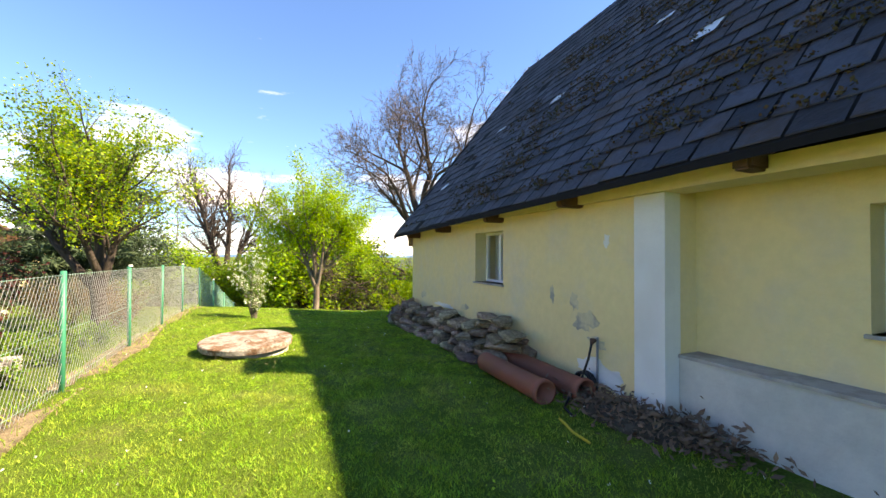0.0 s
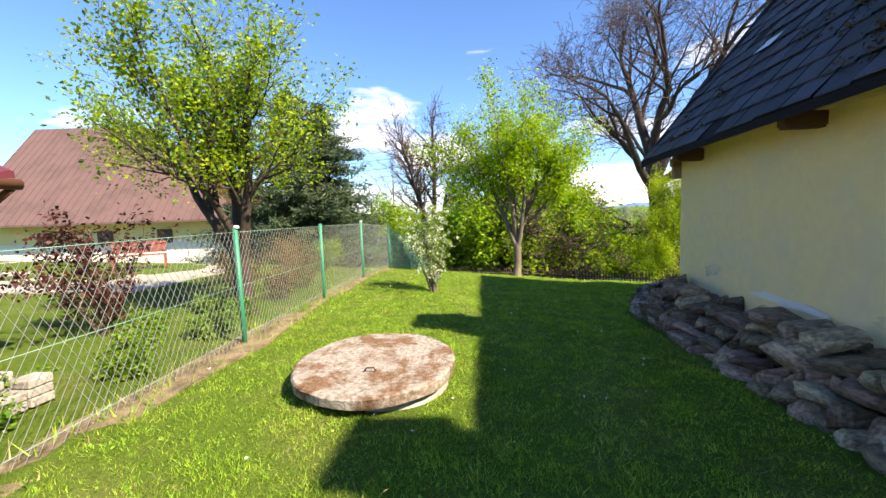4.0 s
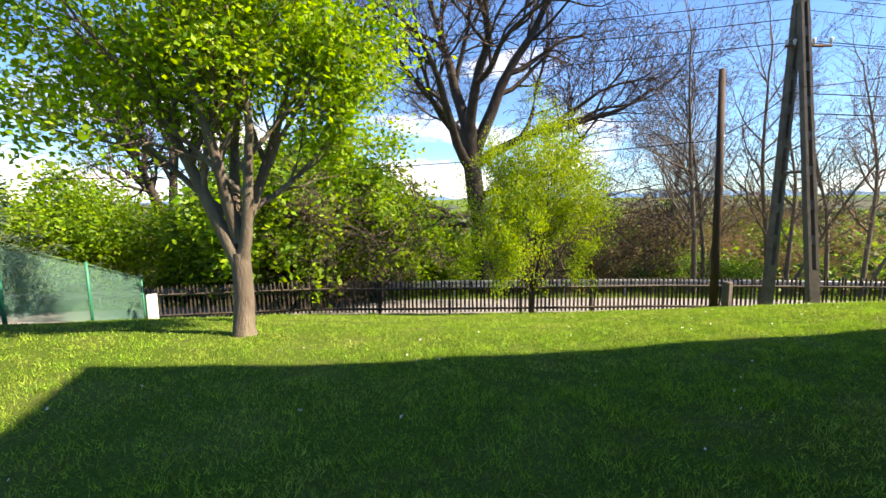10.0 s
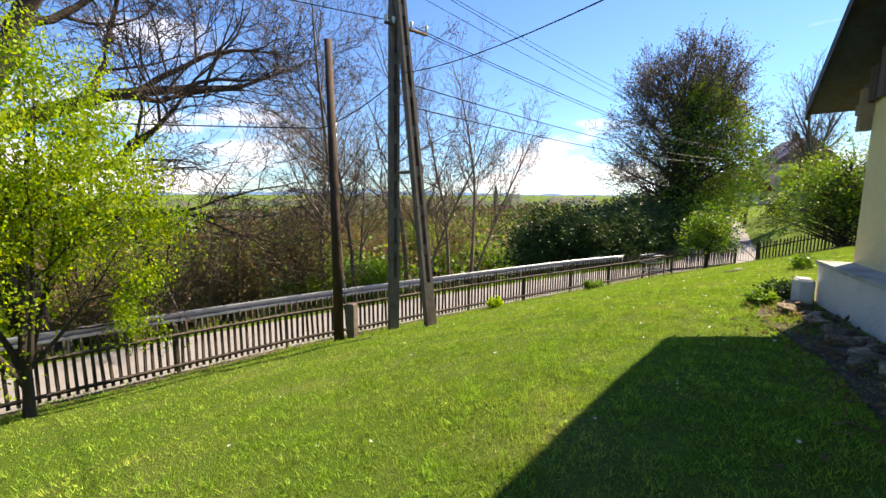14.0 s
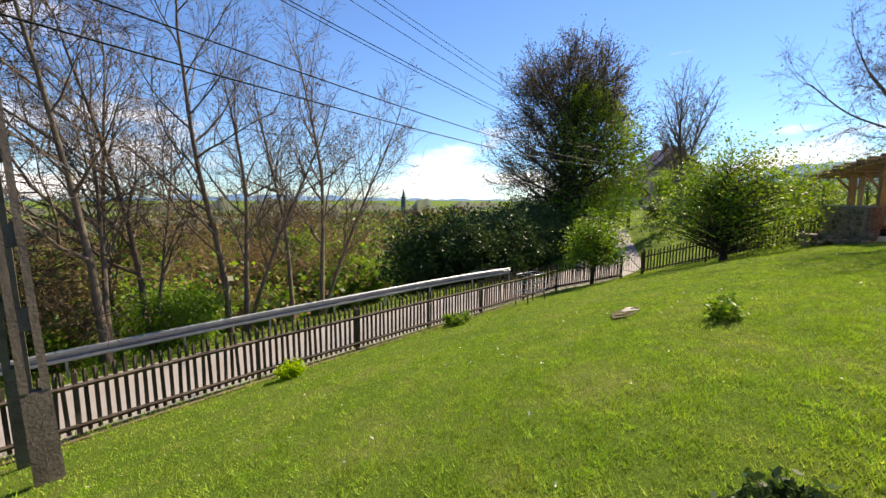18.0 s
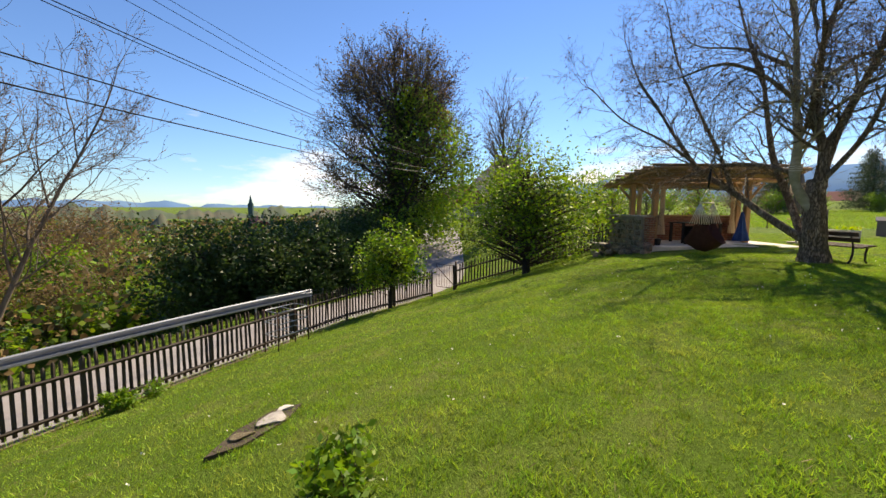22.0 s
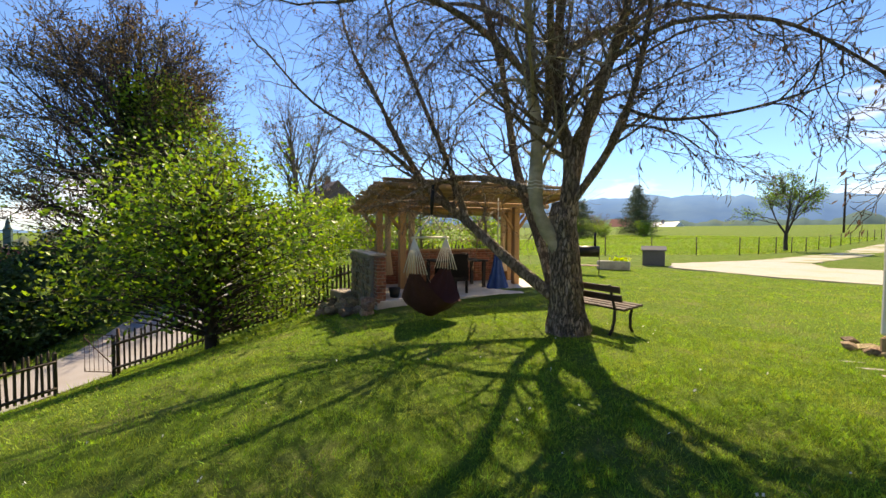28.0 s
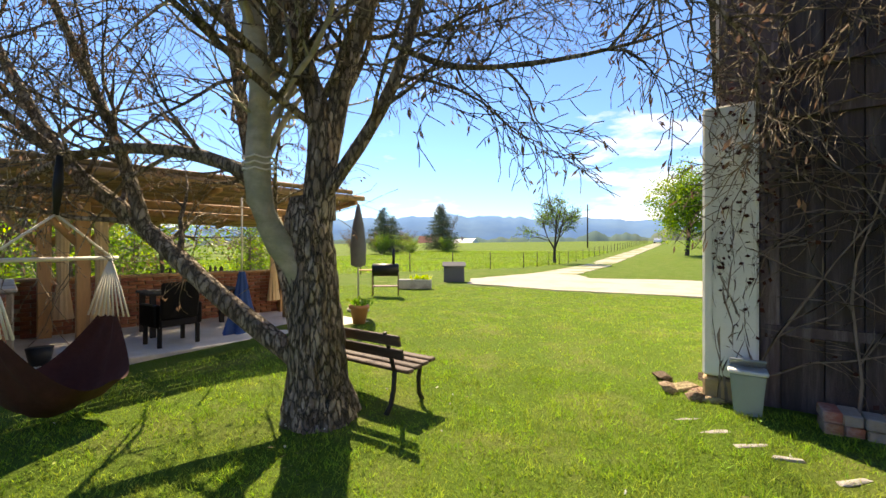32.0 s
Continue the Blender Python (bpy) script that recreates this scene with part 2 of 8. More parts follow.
M["gravel"] = mat("pale_gravel", (0.36, 0.335, 0.3), 0.95, 0.25, 40, (0.3, 0.3, 0.18), 0.6, 0.48, 0.7, 0.4, 80)
M["pipe"] = mat("terracotta_pipe", (0.3, 0.1, 0.062), 0.6, 0.25, 6, (0.2, 0.075, 0.05), 1.5, bump=0.15)
M["green_paint"] = mat("green_paint", (0.02, 0.19, 0.115), 0.5, 0.12, 20, spec=0.5)
M["wire_green"] = mat("green_wire", (0.15, 0.3, 0.24), 0.5, 0.1, 20, spec=0.5)
M["wire_zinc"] = mat("zinc_wire", (0.42, 0.44, 0.44), 0.45, 0.1, 20, metal=0.6)
M["picket"] = mat("dark_stained_wood", (0.06, 0.047, 0.04), 0.8, 0.4, 14, (0.13, 0.115, 0.1), 3, 0.5, 0.7, 0.5, 40, stretch=(3, 3, 0.7), rnd=0.35)
M["zinc"] = mat("galvanised_steel", (0.3, 0.33, 0.38), 0.5, 0.12, 8, (0.24, 0.27, 0.32), 1.5, metal=0.65)
M["pole_wood"] = mat("creosoted_pole", (0.042, 0.025, 0.018), 0.75, 0.3, 10, (0.075, 0.04, 0.026), 2, bump=0.4, stretch=(5, 5, 0.4))
M["pole_concrete"] = mat("pole_concrete", (0.15, 0.125, 0.11), 0.9, 0.25, 12, (0.09, 0.075, 0.066), 2.5, bump=0.5)
M["black"] = mat("black_plastic", (0.012, 0.012, 0.013), 0.5, 0.2, 10)
M["wire_black"] = mat("cable", (0.02, 0.02, 0.022), 0.6, 0.1, 10)
M["iron"] = mat("rusty_iron", (0.11, 0.06, 0.042), 0.75, 0.35, 18, (0.06, 0.045, 0.04), 4, metal=0.3)
M["white_paint"] = mat("white_paint", (0.78, 0.78, 0.76), 0.55, 0.06, 10, (0.65, 0.64, 0.6), 2.5, 0.55, 0.75)
M["grey_paint"] = mat("grey_shutter", (0.23, 0.26, 0.3), 0.6, 0.1, 8)
M["glass"] = None
M["brick"] = mat("red_brick", (0.26, 0.105, 0.065), 0.85, 0.25, 14, (0.42, 0.2, 0.13), 3, bump=0.5, rnd=0.25, rnd_hue=0.01)
M["old_brick"] = mat("old_brick", (0.4, 0.17, 0.1), 0.9, 0.35, 12, (0.45, 0.38, 0.34), 1.6, 0.44, 0.56, 0.7, rnd=0.4, rnd_hue=0.02)
M["mortar"] = mat("mortar", (0.36, 0.32, 0.27), 0.95, 0.2, 20)
M["bark"] = mat("grey_brown_bark", (0.14, 0.11, 0.09), 0.92, 0.4, 9, (0.2, 0.17, 0.13), 2.5, 0.45, 0.65, 1.0, 24, stretch=(2.2, 2.2, 0.7))
M["bark_walnut"] = mat("fissured_bark", (0.225, 0.178, 0.132), 0.95, 0.5, 12, (0.41, 0.345, 0.26), 3.2, 0.46, 0.58, 1.0, 14, stretch=(3.6, 3.6, 1.1), bump_dist=0.02, cracks=5.5)
M["bark_dark"] = mat("dark_bark", (0.05, 0.039, 0.034), 0.95, 0.4, 9, (0.085, 0.066, 0.056), 2, bump=0.8, stretch=(2, 2, 0.6))
M["leaf_bright"] = mat("fresh_leaf", (0.27, 0.42, 0.012), 0.5, 0.2, 1.2, (0.19, 0.36, 0.014), 0.5, trans=0.55, rnd=0.3, rnd_hue=0.018, island=True)
M["leaf_yellow"] = mat("yellow_green_leaf", (0.3, 0.41, 0.012), 0.5, 0.2, 1.2, (0.19, 0.33, 0.014), 0.5, trans=0.55, rnd=0.3, rnd_hue=0.02, island=True)
M["leaf_mid"] = mat("spring_leaf", (0.12, 0.235, 0.02), 0.5, 0.2, 1.0, (0.18, 0.27, 0.025), 0.5, trans=0.45, rnd=0.35, rnd_hue=0.02, island=True)
M["leaf_dark"] = mat("dark_leaf", (0.035, 0.075, 0.018), 0.5, 0.2, 1.0, (0.055, 0.09, 0.02), 0.5, trans=0.3, rnd=0.35, rnd_hue=0.015, island=True)
M["leaf_red"] = mat("purple_leaf", (0.07, 0.018, 0.018), 0.5, 0.2, 1.0, trans=0.3, rnd=0.3, island=True)
M["leaf_brown"] = mat("brown_buds", (0.17, 0.115, 0.05), 0.8, 0.2, 1.0, (0.13, 0.125, 0.04), 0.4, trans=0.3, rnd=0.3, rnd_hue=0.02, island=True)
M["bark_smooth"] = mat("smooth_grey_bark", (0.3, 0.29, 0.2), 0.85, 0.35, 9, (0.42, 0.38, 0.28), 2.6, 0.45, 0.6, 0.5, 24, stretch=(1, 1, 1.6))
M["catkin"] = mat("walnut_shoots", (0.19, 0.125, 0.085), 0.8, 0.2, 2, trans=0.2, rnd=0.3, island=True)
M["needle"] = mat("spruce_needle", (0.045, 0.078, 0.04), 0.7, 0.25, 1.5, (0.07, 0.1, 0.045), 0.8, trans=0.15, rnd=0.3, island=True)
M["petal"] = mat("white_petal", (0.8, 0.8, 0.74), 0.6, 0.05, 3, trans=0.35, rnd=0.1, island=True)
M["ivy"] = mat("red_ivy_leaf", (0.11, 0.04, 0.022), 0.7, 0.2, 2, trans=0.25, rnd=0.4, rnd_hue=0.03)
M["red_tile"] = mat("maroon_roof_tile", (0.115, 0.028, 0.045), 0.45, 0.15, 6, (0.1, 0.022, 0.028), 1.5, spec=0.4)
M["brown_metal"] = mat("brown_metal_roof", (0.13, 0.082, 0.078), 0.5, 0.12, 5, (0.1, 0.065, 0.062), 1.0, spec=0.4)
M["ochre"] = mat("ochre_wall", (0.46, 0.25, 0.075), 0.9, 0.12, 8, (0.4, 0.22, 0.075), 1.5, bump=0.3)
M["brown_trim"] = mat("brown_gutter", (0.13, 0.055, 0.038), 0.5, 0.15, 8)
M["curtain"] = mat("linen_curtain", (0.6, 0.47, 0.3), 0.9, 0.12, 12, trans=0.3)
M["hammock"] = mat("brown_hammock_cloth", (0.052, 0.02, 0.016), 0.9, 0.25, 25, (0.075, 0.03, 0.024), 3, bump=0.3)
M["rope"] = mat("cotton_rope", (0.7, 0.66, 0.58), 0.9, 0.12, 30)
M["blue_cloth"] = mat("blue_cloth", (0.025, 0.06, 0.22), 0.85, 0.25, 12, (0.04, 0.1, 0.3), 2)
M["wicker"] = mat("dark_wicker", (0.024, 0.018, 0.016), 0.7, 0.35, 40, bump=0.6, bump_scale=120)
M["umbrella"] = mat("grey_umbrella_cloth", (0.1, 0.105, 0.12), 0.9, 0.2, 8)
M["bench_wood"] = mat("bench_slat", (0.065, 0.042, 0.032), 0.7, 0.35, 14, (0.15, 0.11, 0.085), 4, 0.5, 0.75, 0.4, stretch=(0.6, 6, 6), rnd=0.3)
M["cast"] = mat("cast_iron", (0.028, 0.026, 0.025), 0.6, 0.25, 16)
M["bucket"] = mat("grey_green_plastic", (0.27, 0.32, 0.31), 0.5, 0.1, 8)
M["bucket_rim"] = mat("pale_plastic", (0.55, 0.58, 0.6), 0.45, 0.05, 8)
M["hose_yellow"] = mat("yellow_hose", (0.55, 0.4, 0.03), 0.5, 0.1, 10)
M["terracotta"] = mat("terracotta", (0.4, 0.19, 0.11), 0.85, 0.2, 10)
M["car_paint"] = mat("silver_car_paint", (0.6, 0.62, 0.65), 0.3, 0.03, 3, metal=0.5)
M["rubber"] = mat("tyre_rubber", (0.02, 0.02, 0.02), 0.8, 0.1, 8)
M["red_wood"] = mat("red_brown_slats", (0.25, 0.06, 0.04), 0.7, 0.2, 8)
M["roof_red"] = mat("far_red_roof", (0.2, 0.05, 0.045), 0.8, 0.2, 3)
M["far_wall"] = mat("far_wall", (0.45, 0.4, 0.34), 0.9, 0.1, 2)
M["far_green"] = mat("far_woods", (0.05, 0.075, 0.04), 1.0, 0.3, 0.05, (0.085, 0.08, 0.05), 0.02)
# Aerial haze is put into these two base colours, strongest in the far one.
M["hill"] = mat("haze_tinted_hill", (0.1, 0.19, 0.34), 1.0, 0.12, 0.004, (0.13, 0.22, 0.33), 0.0015, spec=0.0)
M["hill_near"] = mat("haze_tinted_near_hill", (0.075, 0.12, 0.12), 1.0, 0.2, 0.01, (0.11, 0.13, 0.09), 0.004, spec=0.0)


def glass_material():
    m = bpy.data.materials.new("window_glass")
    m.use_nodes = True
    b = m.node_tree.nodes["Principled BSDF"]
    b.inputs["Base Color"].default_value = (0.85, 0.9, 0.9, 1)
    b.inputs["Roughness"].default_value, b.inputs["Transmission Weight"].default_value, b.inputs["IOR"].default_value = 0.03, 1.0, 1.45
    return m


M["glass"] = glass_material()
M["dark_room"] = mat("dim_interior", (0.1, 0.09, 0.08), 0.9, 0.2, 3)


# ---- building tools ----
def mesh_of(name, verts, faces, smooth=False):
    me = bpy.data.meshes.new(name)
    me.from_pydata([tuple(v) for v in verts], [], [tuple(q) for q in faces])
    if smooth:
        me.shade_smooth()
    return me


def thing(name, label, category, at=(0, 0, 0), rz=0.0, group="", kind=""):
    """An Empty at the foot of a thing, which parents its parts."""
    ob = new(name)
    ob.matrix_world = pose(*at, 0, 0, rz)
    return tagged(ob, label, category, group, kind)


def place(name, me, material, parent=None, label="", category="", group="", kind="", m=None):
    if not me.materials:
        me.materials.append(material)
    ob = new(name, me)
    ob.parent = parent
    if m is not None:
        ob.matrix_basis = m
    return tagged(ob, label, category, group, kind)


def part(name, bm, material, parent=None, label="", **more):
    me = bpy.data.meshes.new(name)
    bm.to_mesh(me)
    bm.free()
    return place(name, me, material, parent, label, **more)


def box(bm, lo, hi, m=None, bevel=0.0):
    """A box between two corners; m turns it, bevel rounds its edges."""
    c, s = [(a + b) / 2 for a, b in zip(lo, hi)], [b - a for a, b in zip(lo, hi)]
    k = Matrix.Translation(c) @ Matrix.Diagonal((*s, 1))
    g = bmesh.ops.create_cube(bm, size=1.0, matrix=(m @ k) if m is not None else k)
    if bevel:
        es = list({e for v in g["verts"] for e in v.link_edges})
        bmesh.ops.bevel(bm, geom=es, offset=bevel, segments=1, affect="EDGES")
    return bm


def boxes(*rows, bevel=0.0):
    bm = bmesh.new()
    for lo, hi in rows:
        box(bm, lo, hi, None, bevel)
    return bm


def tube_data(points, radii, sides=6):
    """Vertices and faces of a tapered tube along points."""
    pts = [Vector(p) for p in points]
    vs, fs = [], []
    up = Vector((0.31, 0.17, 0.93))
    for i, p in enumerate(pts):
        d = (pts[min(i + 1, len(pts) - 1)] - pts[max(i - 1, 0)])
        if d.length < 1e-9:
            d = Vector((0, 0, 1))
        d.normalize()
        a = d.cross(up)
        if a.length < 0.05:
            a = d.cross(Vector((1, 0, 0)))
        a.normalize()
        b = d.cross(a)
        for k in range(sides):
            w = 2 * math.pi * k / sides
            vs.append(p + (a * math.cos(w) + b * math.sin(w)) * radii[i])
    for i in range(len(pts) - 1):
        for k in range(sides):
            q = (k + 1) % sides
            fs.append((i * sides + k, i * sides + q, (i + 1) * sides + q, (i + 1) * sides + k))
    fs.append(tuple(range(sides - 1, -1, -1)))
    fs.append(tuple(range((len(pts) - 1) * sides, len(pts) * sides)))
    return vs, fs


def tube(name, points, radii, material, parent=None, sides=8, smooth=True, **more):
    if isinstance(radii, (int, float)):
        radii = [radii] * len(points)
    vs, fs = tube_data(points, radii, sides)
    return place(name, mesh_of(name, vs, fs, smooth), material, parent, **more)


# ---- the lie of the land ----
FENCE = [(-40.0, 36.0), (4.2, 20.3), (14.3, 15.0), (19.1, 11.9), (29.0, 4.9), (32.2, 1.6), (36.5, -1.6), (60.0, -6.0), (600.0, -60.0)]


def fence_distance(x, y):
    """Distance from the roadside fence line, negative on the garden's side."""
    x, y = np.asarray(x, float), np.asarray(y, float)
    best, sign = np.full(x.shape, 1e9), np.full(x.shape, -1.0)
    for (ax, ay), (bx, by) in zip(FENCE, FENCE[1:]):
        dx, dy = bx - ax, by - ay
        ln = math.hypot(dx, dy)
        s = np.clip(((x - ax) * dx + (y - ay) * dy) / ln, 0, ln)
        d = np.hypot(x - ax - dx / ln * s, y - ay - dy / ln * s)
        side = np.where((x - ax) * -dy + (y - ay) * dx > 0, 1.0, -1.0)
        sign = np.where(d < best - 1e-6, side, sign)
        best = np.minimum(d, best)
    return best * sign


def soft(v):
    return np.maximum(v, 0) + np.log1p(np.exp(-np.abs(v)))


def smooth_step(a, b, v):
    k = np.clip((v - a) / (b - a), 0, 1)
    return k * k * (3 - 2 * k)


def land(x, y):
    """Height of the ground."""
    x, y = np.asarray(x, float), np.asarray(y, float)
    d = fence_distance(x, y)
    di = np.minimum(d, 0)
    w = 1 / (1 + np.exp(np.clip((x - 11) / 1.2, -50, 50)))
    base = 0.06 - 0.28 * np.exp(-((x - 4) ** 2 / 36 + (y - 10.5) ** 2 / 30))
    drop = w * 0.3 * soft(di + 8.7) + (1 - w) * 0.33 * soft(di + 7.9)
    z = base - drop * (1 - 0.5 * smooth_step(34, 62, x))
    out = -0.28 * smooth_step(0.1, 0.7, d) - 0.42 * smooth_step(0.7, 5, d) - 0.42 * np.clip(d - 5.6, 0, 12) - 0.07 * np.clip(d - 17.6, 0, 110)
    return z + out + 0.035 * np.clip(-y - 45, 0, 150) * smooth_step(0, 8, -d)


def land_at(x, y):
    return float(land(np.array([x]), np.array([y]))[0])


# ---- ground, road, driveway ----
def spread(lo, a, b, hi, step, grow=1.28):
    """Coordinates that are dense from a to b and thin out to lo and hi."""
    c = list(np.arange(a, b + 1e-6, step))
    s, v = step, c[-1]
    while v < hi:
        s *= grow
        v += s
        c.append(v)
    s, v = step, c[0]
    while v > lo:
        s *= grow
        v -= s
        c.insert(0, v)
    return np.array(c)


def sheet(name, xs, ys, zf, material, label, category, keep=None):
    gx, gy = np.meshgrid(xs, ys)
    gz = zf(gx, gy)
    vs = np.stack([gx.ravel(), gy.ravel(), gz.ravel()], 1)
    nx, ny = len(xs), len(ys)
    i = (np.arange(ny - 1)[:, None] * nx + np.arange(nx - 1)[None]).ravel()
    fs = np.stack([i, i + 1, i + nx + 1, i + nx], 1)
    if keep is not None:
        c = vs[fs].mean(1)
        fs = fs[keep(c[:, 0], c[:, 1])]
    me = mesh_of(name, vs, fs.tolist(), True)
    return place(name, me, material, None, label, category, kind="structure")


def ground_height(x, y):
    lump = 0.02 * np.sin(1.7 * x + 0.6 * np.sin(y)) * np.sin(1.3 * y + 1.1 * np.sin(0.7 * x)) + 0.012 * np.sin(4.1 * x + y) * np.sin(3.7 * y - x)
    return land(x, y) + lump * (fence_distance(x, y) < -0.3)


sheet("ground", spread(-4000, -12, 42, 4000, 0.3), spread(-4000, -24, 30, 4000, 0.3), ground_height, M["lawn"], "mown green lawn sloping down to a lane", "lawn")


def along_fence(d0, d1, n_across, x0, x1, step=0.6):
    """A strip that follows the fence line between two distances from it."""
    pts = []
    for (ax, ay), (bx, by) in zip(FENCE, FENCE[1:]):
        ln = math.hypot(bx - ax, by - ay)
        for k in range(max(1, int(ln / (step if bx < 70 else 6)))):
            s = k / max(1, int(ln / (step if bx < 70 else 6)))
            pts.append((ax + (bx - ax) * s, ay + (by - ay) * s))
    pts = np.array(pts)
    sm = pts.copy()
    for _ in range(25):
        sm[1:-1] = (sm[:-2] + sm[1:-1] * 2 + sm[2:]) / 4
    sel = (sm[:, 0] > x0) & (sm[:, 0] < x1)
    t = np.gradient(sm, axis=0)
    t /= np.linalg.norm(t, axis=1)[:, None]
    nrm = np.stack([-t[:, 1], t[:, 0]], 1)
    return sm[sel], nrm[sel]


def strip(name, d0, d1, lift, x0, x1, material, label, category, n=5):
    c, nr = along_fence(d0, d1, n, x0, x1)
    vs, fs = [], []
    for i in range(len(c)):
        for k in range(n + 1):
            p = c[i] + nr[i] * (d0 + (d1 - d0) * k / n)
            vs.append((p[0], p[1], land_at(*p) + lift))
    for i in range(len(c) - 1):
        for k in range(n):
            a = i * (n + 1) + k
            fs.append((a + 1, a, a + n + 1, a + n + 2))
    return place(name, mesh_of(name, vs, fs, True), material, None, label, category, kind="structure")


strip("trim_fence_foot", -0.3, 0.12, 0.014, 1, 31.5, M["straw_soil"], "straw and dead leaves along the picket fence foot", "verge", 2)
strip("road", 0.75, 4.7, 0.03, -38, 400, M["asphalt"], "narrow worn grey asphalt lane", "road")


def flat_patch(name, outline, lift, material, label, category, kind="structure"):
    """A thin sheet with a ragged outline, laid on the ground."""
    bm = bmesh.new()
    pts = []
    for (ax, ay), (bx, by) in zip(outline, outline[1:] + outline[:1]):
        ln = math.hypot(bx - ax, by - ay)
        k = max(1, int(ln / 0.6))
        for i in range(k):
            s = i / k
            j = min(0.12, ln * 0.02)
            pts.append((ax + (bx - ax) * s + random.uniform(-j, j), ay + (by - ay) * s + random.uniform(-j, j)))
    top = [bm.verts.new((x, y, land_at(x, y) + lift)) for x, y in pts]
    low = [bm.verts.new((x, y, land_at(x, y) - 0.05)) for x, y in pts]
    bm.faces.new(top)
    for i in range(len(pts)):
        j = (i + 1) % len(pts)
        bm.faces.new((top[j], top[i], low[i], low[j]))
    bmesh.ops.triangulate(bm, faces=[q for q in bm.faces if len(q.verts) > 4])
    return part(name, bm, material, None, label, category=category, kind=kind)


flat_patch("pavement", [(19.5, -18.9), (21.8, -18.8), (25.3, -18.4), (29.6, -19.0), (30.9, -21.5), (30.3, -27.4), (27.7, -27.7), (26.2, -25.0), (22.8, -26.2), (19.5, -26.0)], 0.03, M["gravel"], "pale worn concrete yard beside the lawn", "yard")
flat_patch("pavement_track", [(30.2, -27.4), (31.5, -41.0), (32.2, -46.0), (34.4, -75.0), (39.4, -137.0), (37.0, -137.0), (32.0, -75.0), (29.9, -46.0), (29.2, -41.0), (27.7, -27.6)], 0.035, M["track"], "pale gravel farm track running across the fields", "track")


# ---- the farmhouse ----
HC, HG, HL = Vector((3.43, 5.6, 0)), Vector((math.cos(radians(-3)), math.sin(radians(-3)), 0)), Vector((math.sin(radians(6)), math.cos(radians(6)), 0))
HW, HLEN = 9.45, 23.0


def hp(u, v, z):
    """A place in the house: u across its gable from the west wall, v back from the gable, z up."""
    return HC + HG * u - HL * v + Vector((0, 0, z))


def hbox(bm, u0, u1, v0, v1, z0, z1):
    vs = [bm.verts.new(hp(u, v, z)) for z in (z0, z1) for u, v in ((u0, v0), (u1, v0), (u1, v1), (u0, v1))]
    for q in ((3, 2, 1, 0), (4, 5, 6, 7), (0, 1, 5, 4), (1, 2, 6, 5), (2, 3, 7, 6), (3, 0, 4, 7)):
        bm.faces.new([vs[i] for i in q])
    return bm


def hboxes(*rows):
    bm = bmesh.new()
    for r in rows:
        hbox(bm, *r)
    bmesh.ops.recalc_face_normals(bm, faces=bm.faces)
    return bm


house = thing("farmhouse", "old cream-plastered farmhouse with a steep dark slate roof", "house", hp(4.8, 8, 0))
house_inv = house.matrix_world.inverted()


def hpart(name, bm, material, label="", parent=None, **more):
    bm.transform(house_inv)
    return part(name, bm, material, parent or house, label, **more)


W1 = (3.76, 4.78, 1.24, 2.15)
W2 = (9.23, 10.1, 1.16, 2.12)
RET, REC = 7.88, 0.47
TOPZ = 2.62
for row in ((0, 0.5, 0.5, W1[0], -0.6, TOPZ), (0, 0.5, W1[1], RET, -0.6, TOPZ), (0, 0.5, W1[0], W1[1], -0.6, W1[2]), (0, 0.5, W1[0], W1[1], W1[3], TOPZ), (0.5, REC + 0.4, RET - 0.45, RET, -0.6, TOPZ)):
    hpart("wall_west", hboxes(row), M["plaster"], "cream plaster wall with flaking damp patches")
hpart("wall_recessed", hboxes((REC, REC + 0.45, RET, W2[0], -0.6, TOPZ), (REC, REC + 0.45, W2[1], HLEN, -0.6, TOPZ), (REC, REC + 0.45, W2[0], W2[1], -0.6, W2[2]), (REC, REC + 0.45, W2[0], W2[1], W2[3], TOPZ)),
      M["plaster"])
hpart("pilaster", hboxes((-0.03, 0.2, RET - 0.36, RET + 0.012, -0.5, 2.5)), M["white_plaster"], "whitewashed corner pilaster")
bm = hboxes((0.17, REC, RET + 0.02, HLEN, -0.6, 0.72))
hpart("plinth", bm, M["plinth"], "damp grey plinth with a sloping ledge")
hpart("plinth_ledge", hboxes((0.15, REC, RET + 0.02, HLEN, 0.724, 0.755)), M["concrete"])
GWX = (8.7, 1.0, 1.2, 2.1)
hpart("wall_gable", hboxes((0, GWX[0] - GWX[1], 0, 0.5, -1.2, TOPZ), (GWX[0], HW, 0, 0.5, -1.2, TOPZ), (GWX[0] - GWX[1], GWX[0], 0, 0.5, -1.2, GWX[2]), (GWX[0] - GWX[1], GWX[0], 0, 0.5, GWX[3], TOPZ)),
      M["plaster"], "cream plaster gable wall")
hpart("plinth", hboxes((4.0, HW + 0.02, -0.3, -0.004, -1.2, 0.42)), M["plinth"], "stained grey plinth below the gable")
hpart("plinth_ledge", hboxes((4.0, HW + 0.04, -0.32, -0.003, 0.424, 0.47)), M["concrete"])
hpart("wall_east", hboxes((HW - 0.5, HW, 0.5, HLEN, -0.6, TOPZ)), M["plaster"])
hpart("wall_back", hboxes((REC + 0.5, HW - 0.5, HLEN - 0.5, HLEN, -0.6, TOPZ)), M["plaster"])
hpart("ceiling", hboxes((0.55, HW - 0.55, 0.55, HLEN - 0.55, 2.5, 2.56)), M["dark_room"])
hpart("floor", hboxes((0.55, HW - 0.55, 0.55, HLEN - 0.55, -0.1, 0.1)), M["dark_room"])

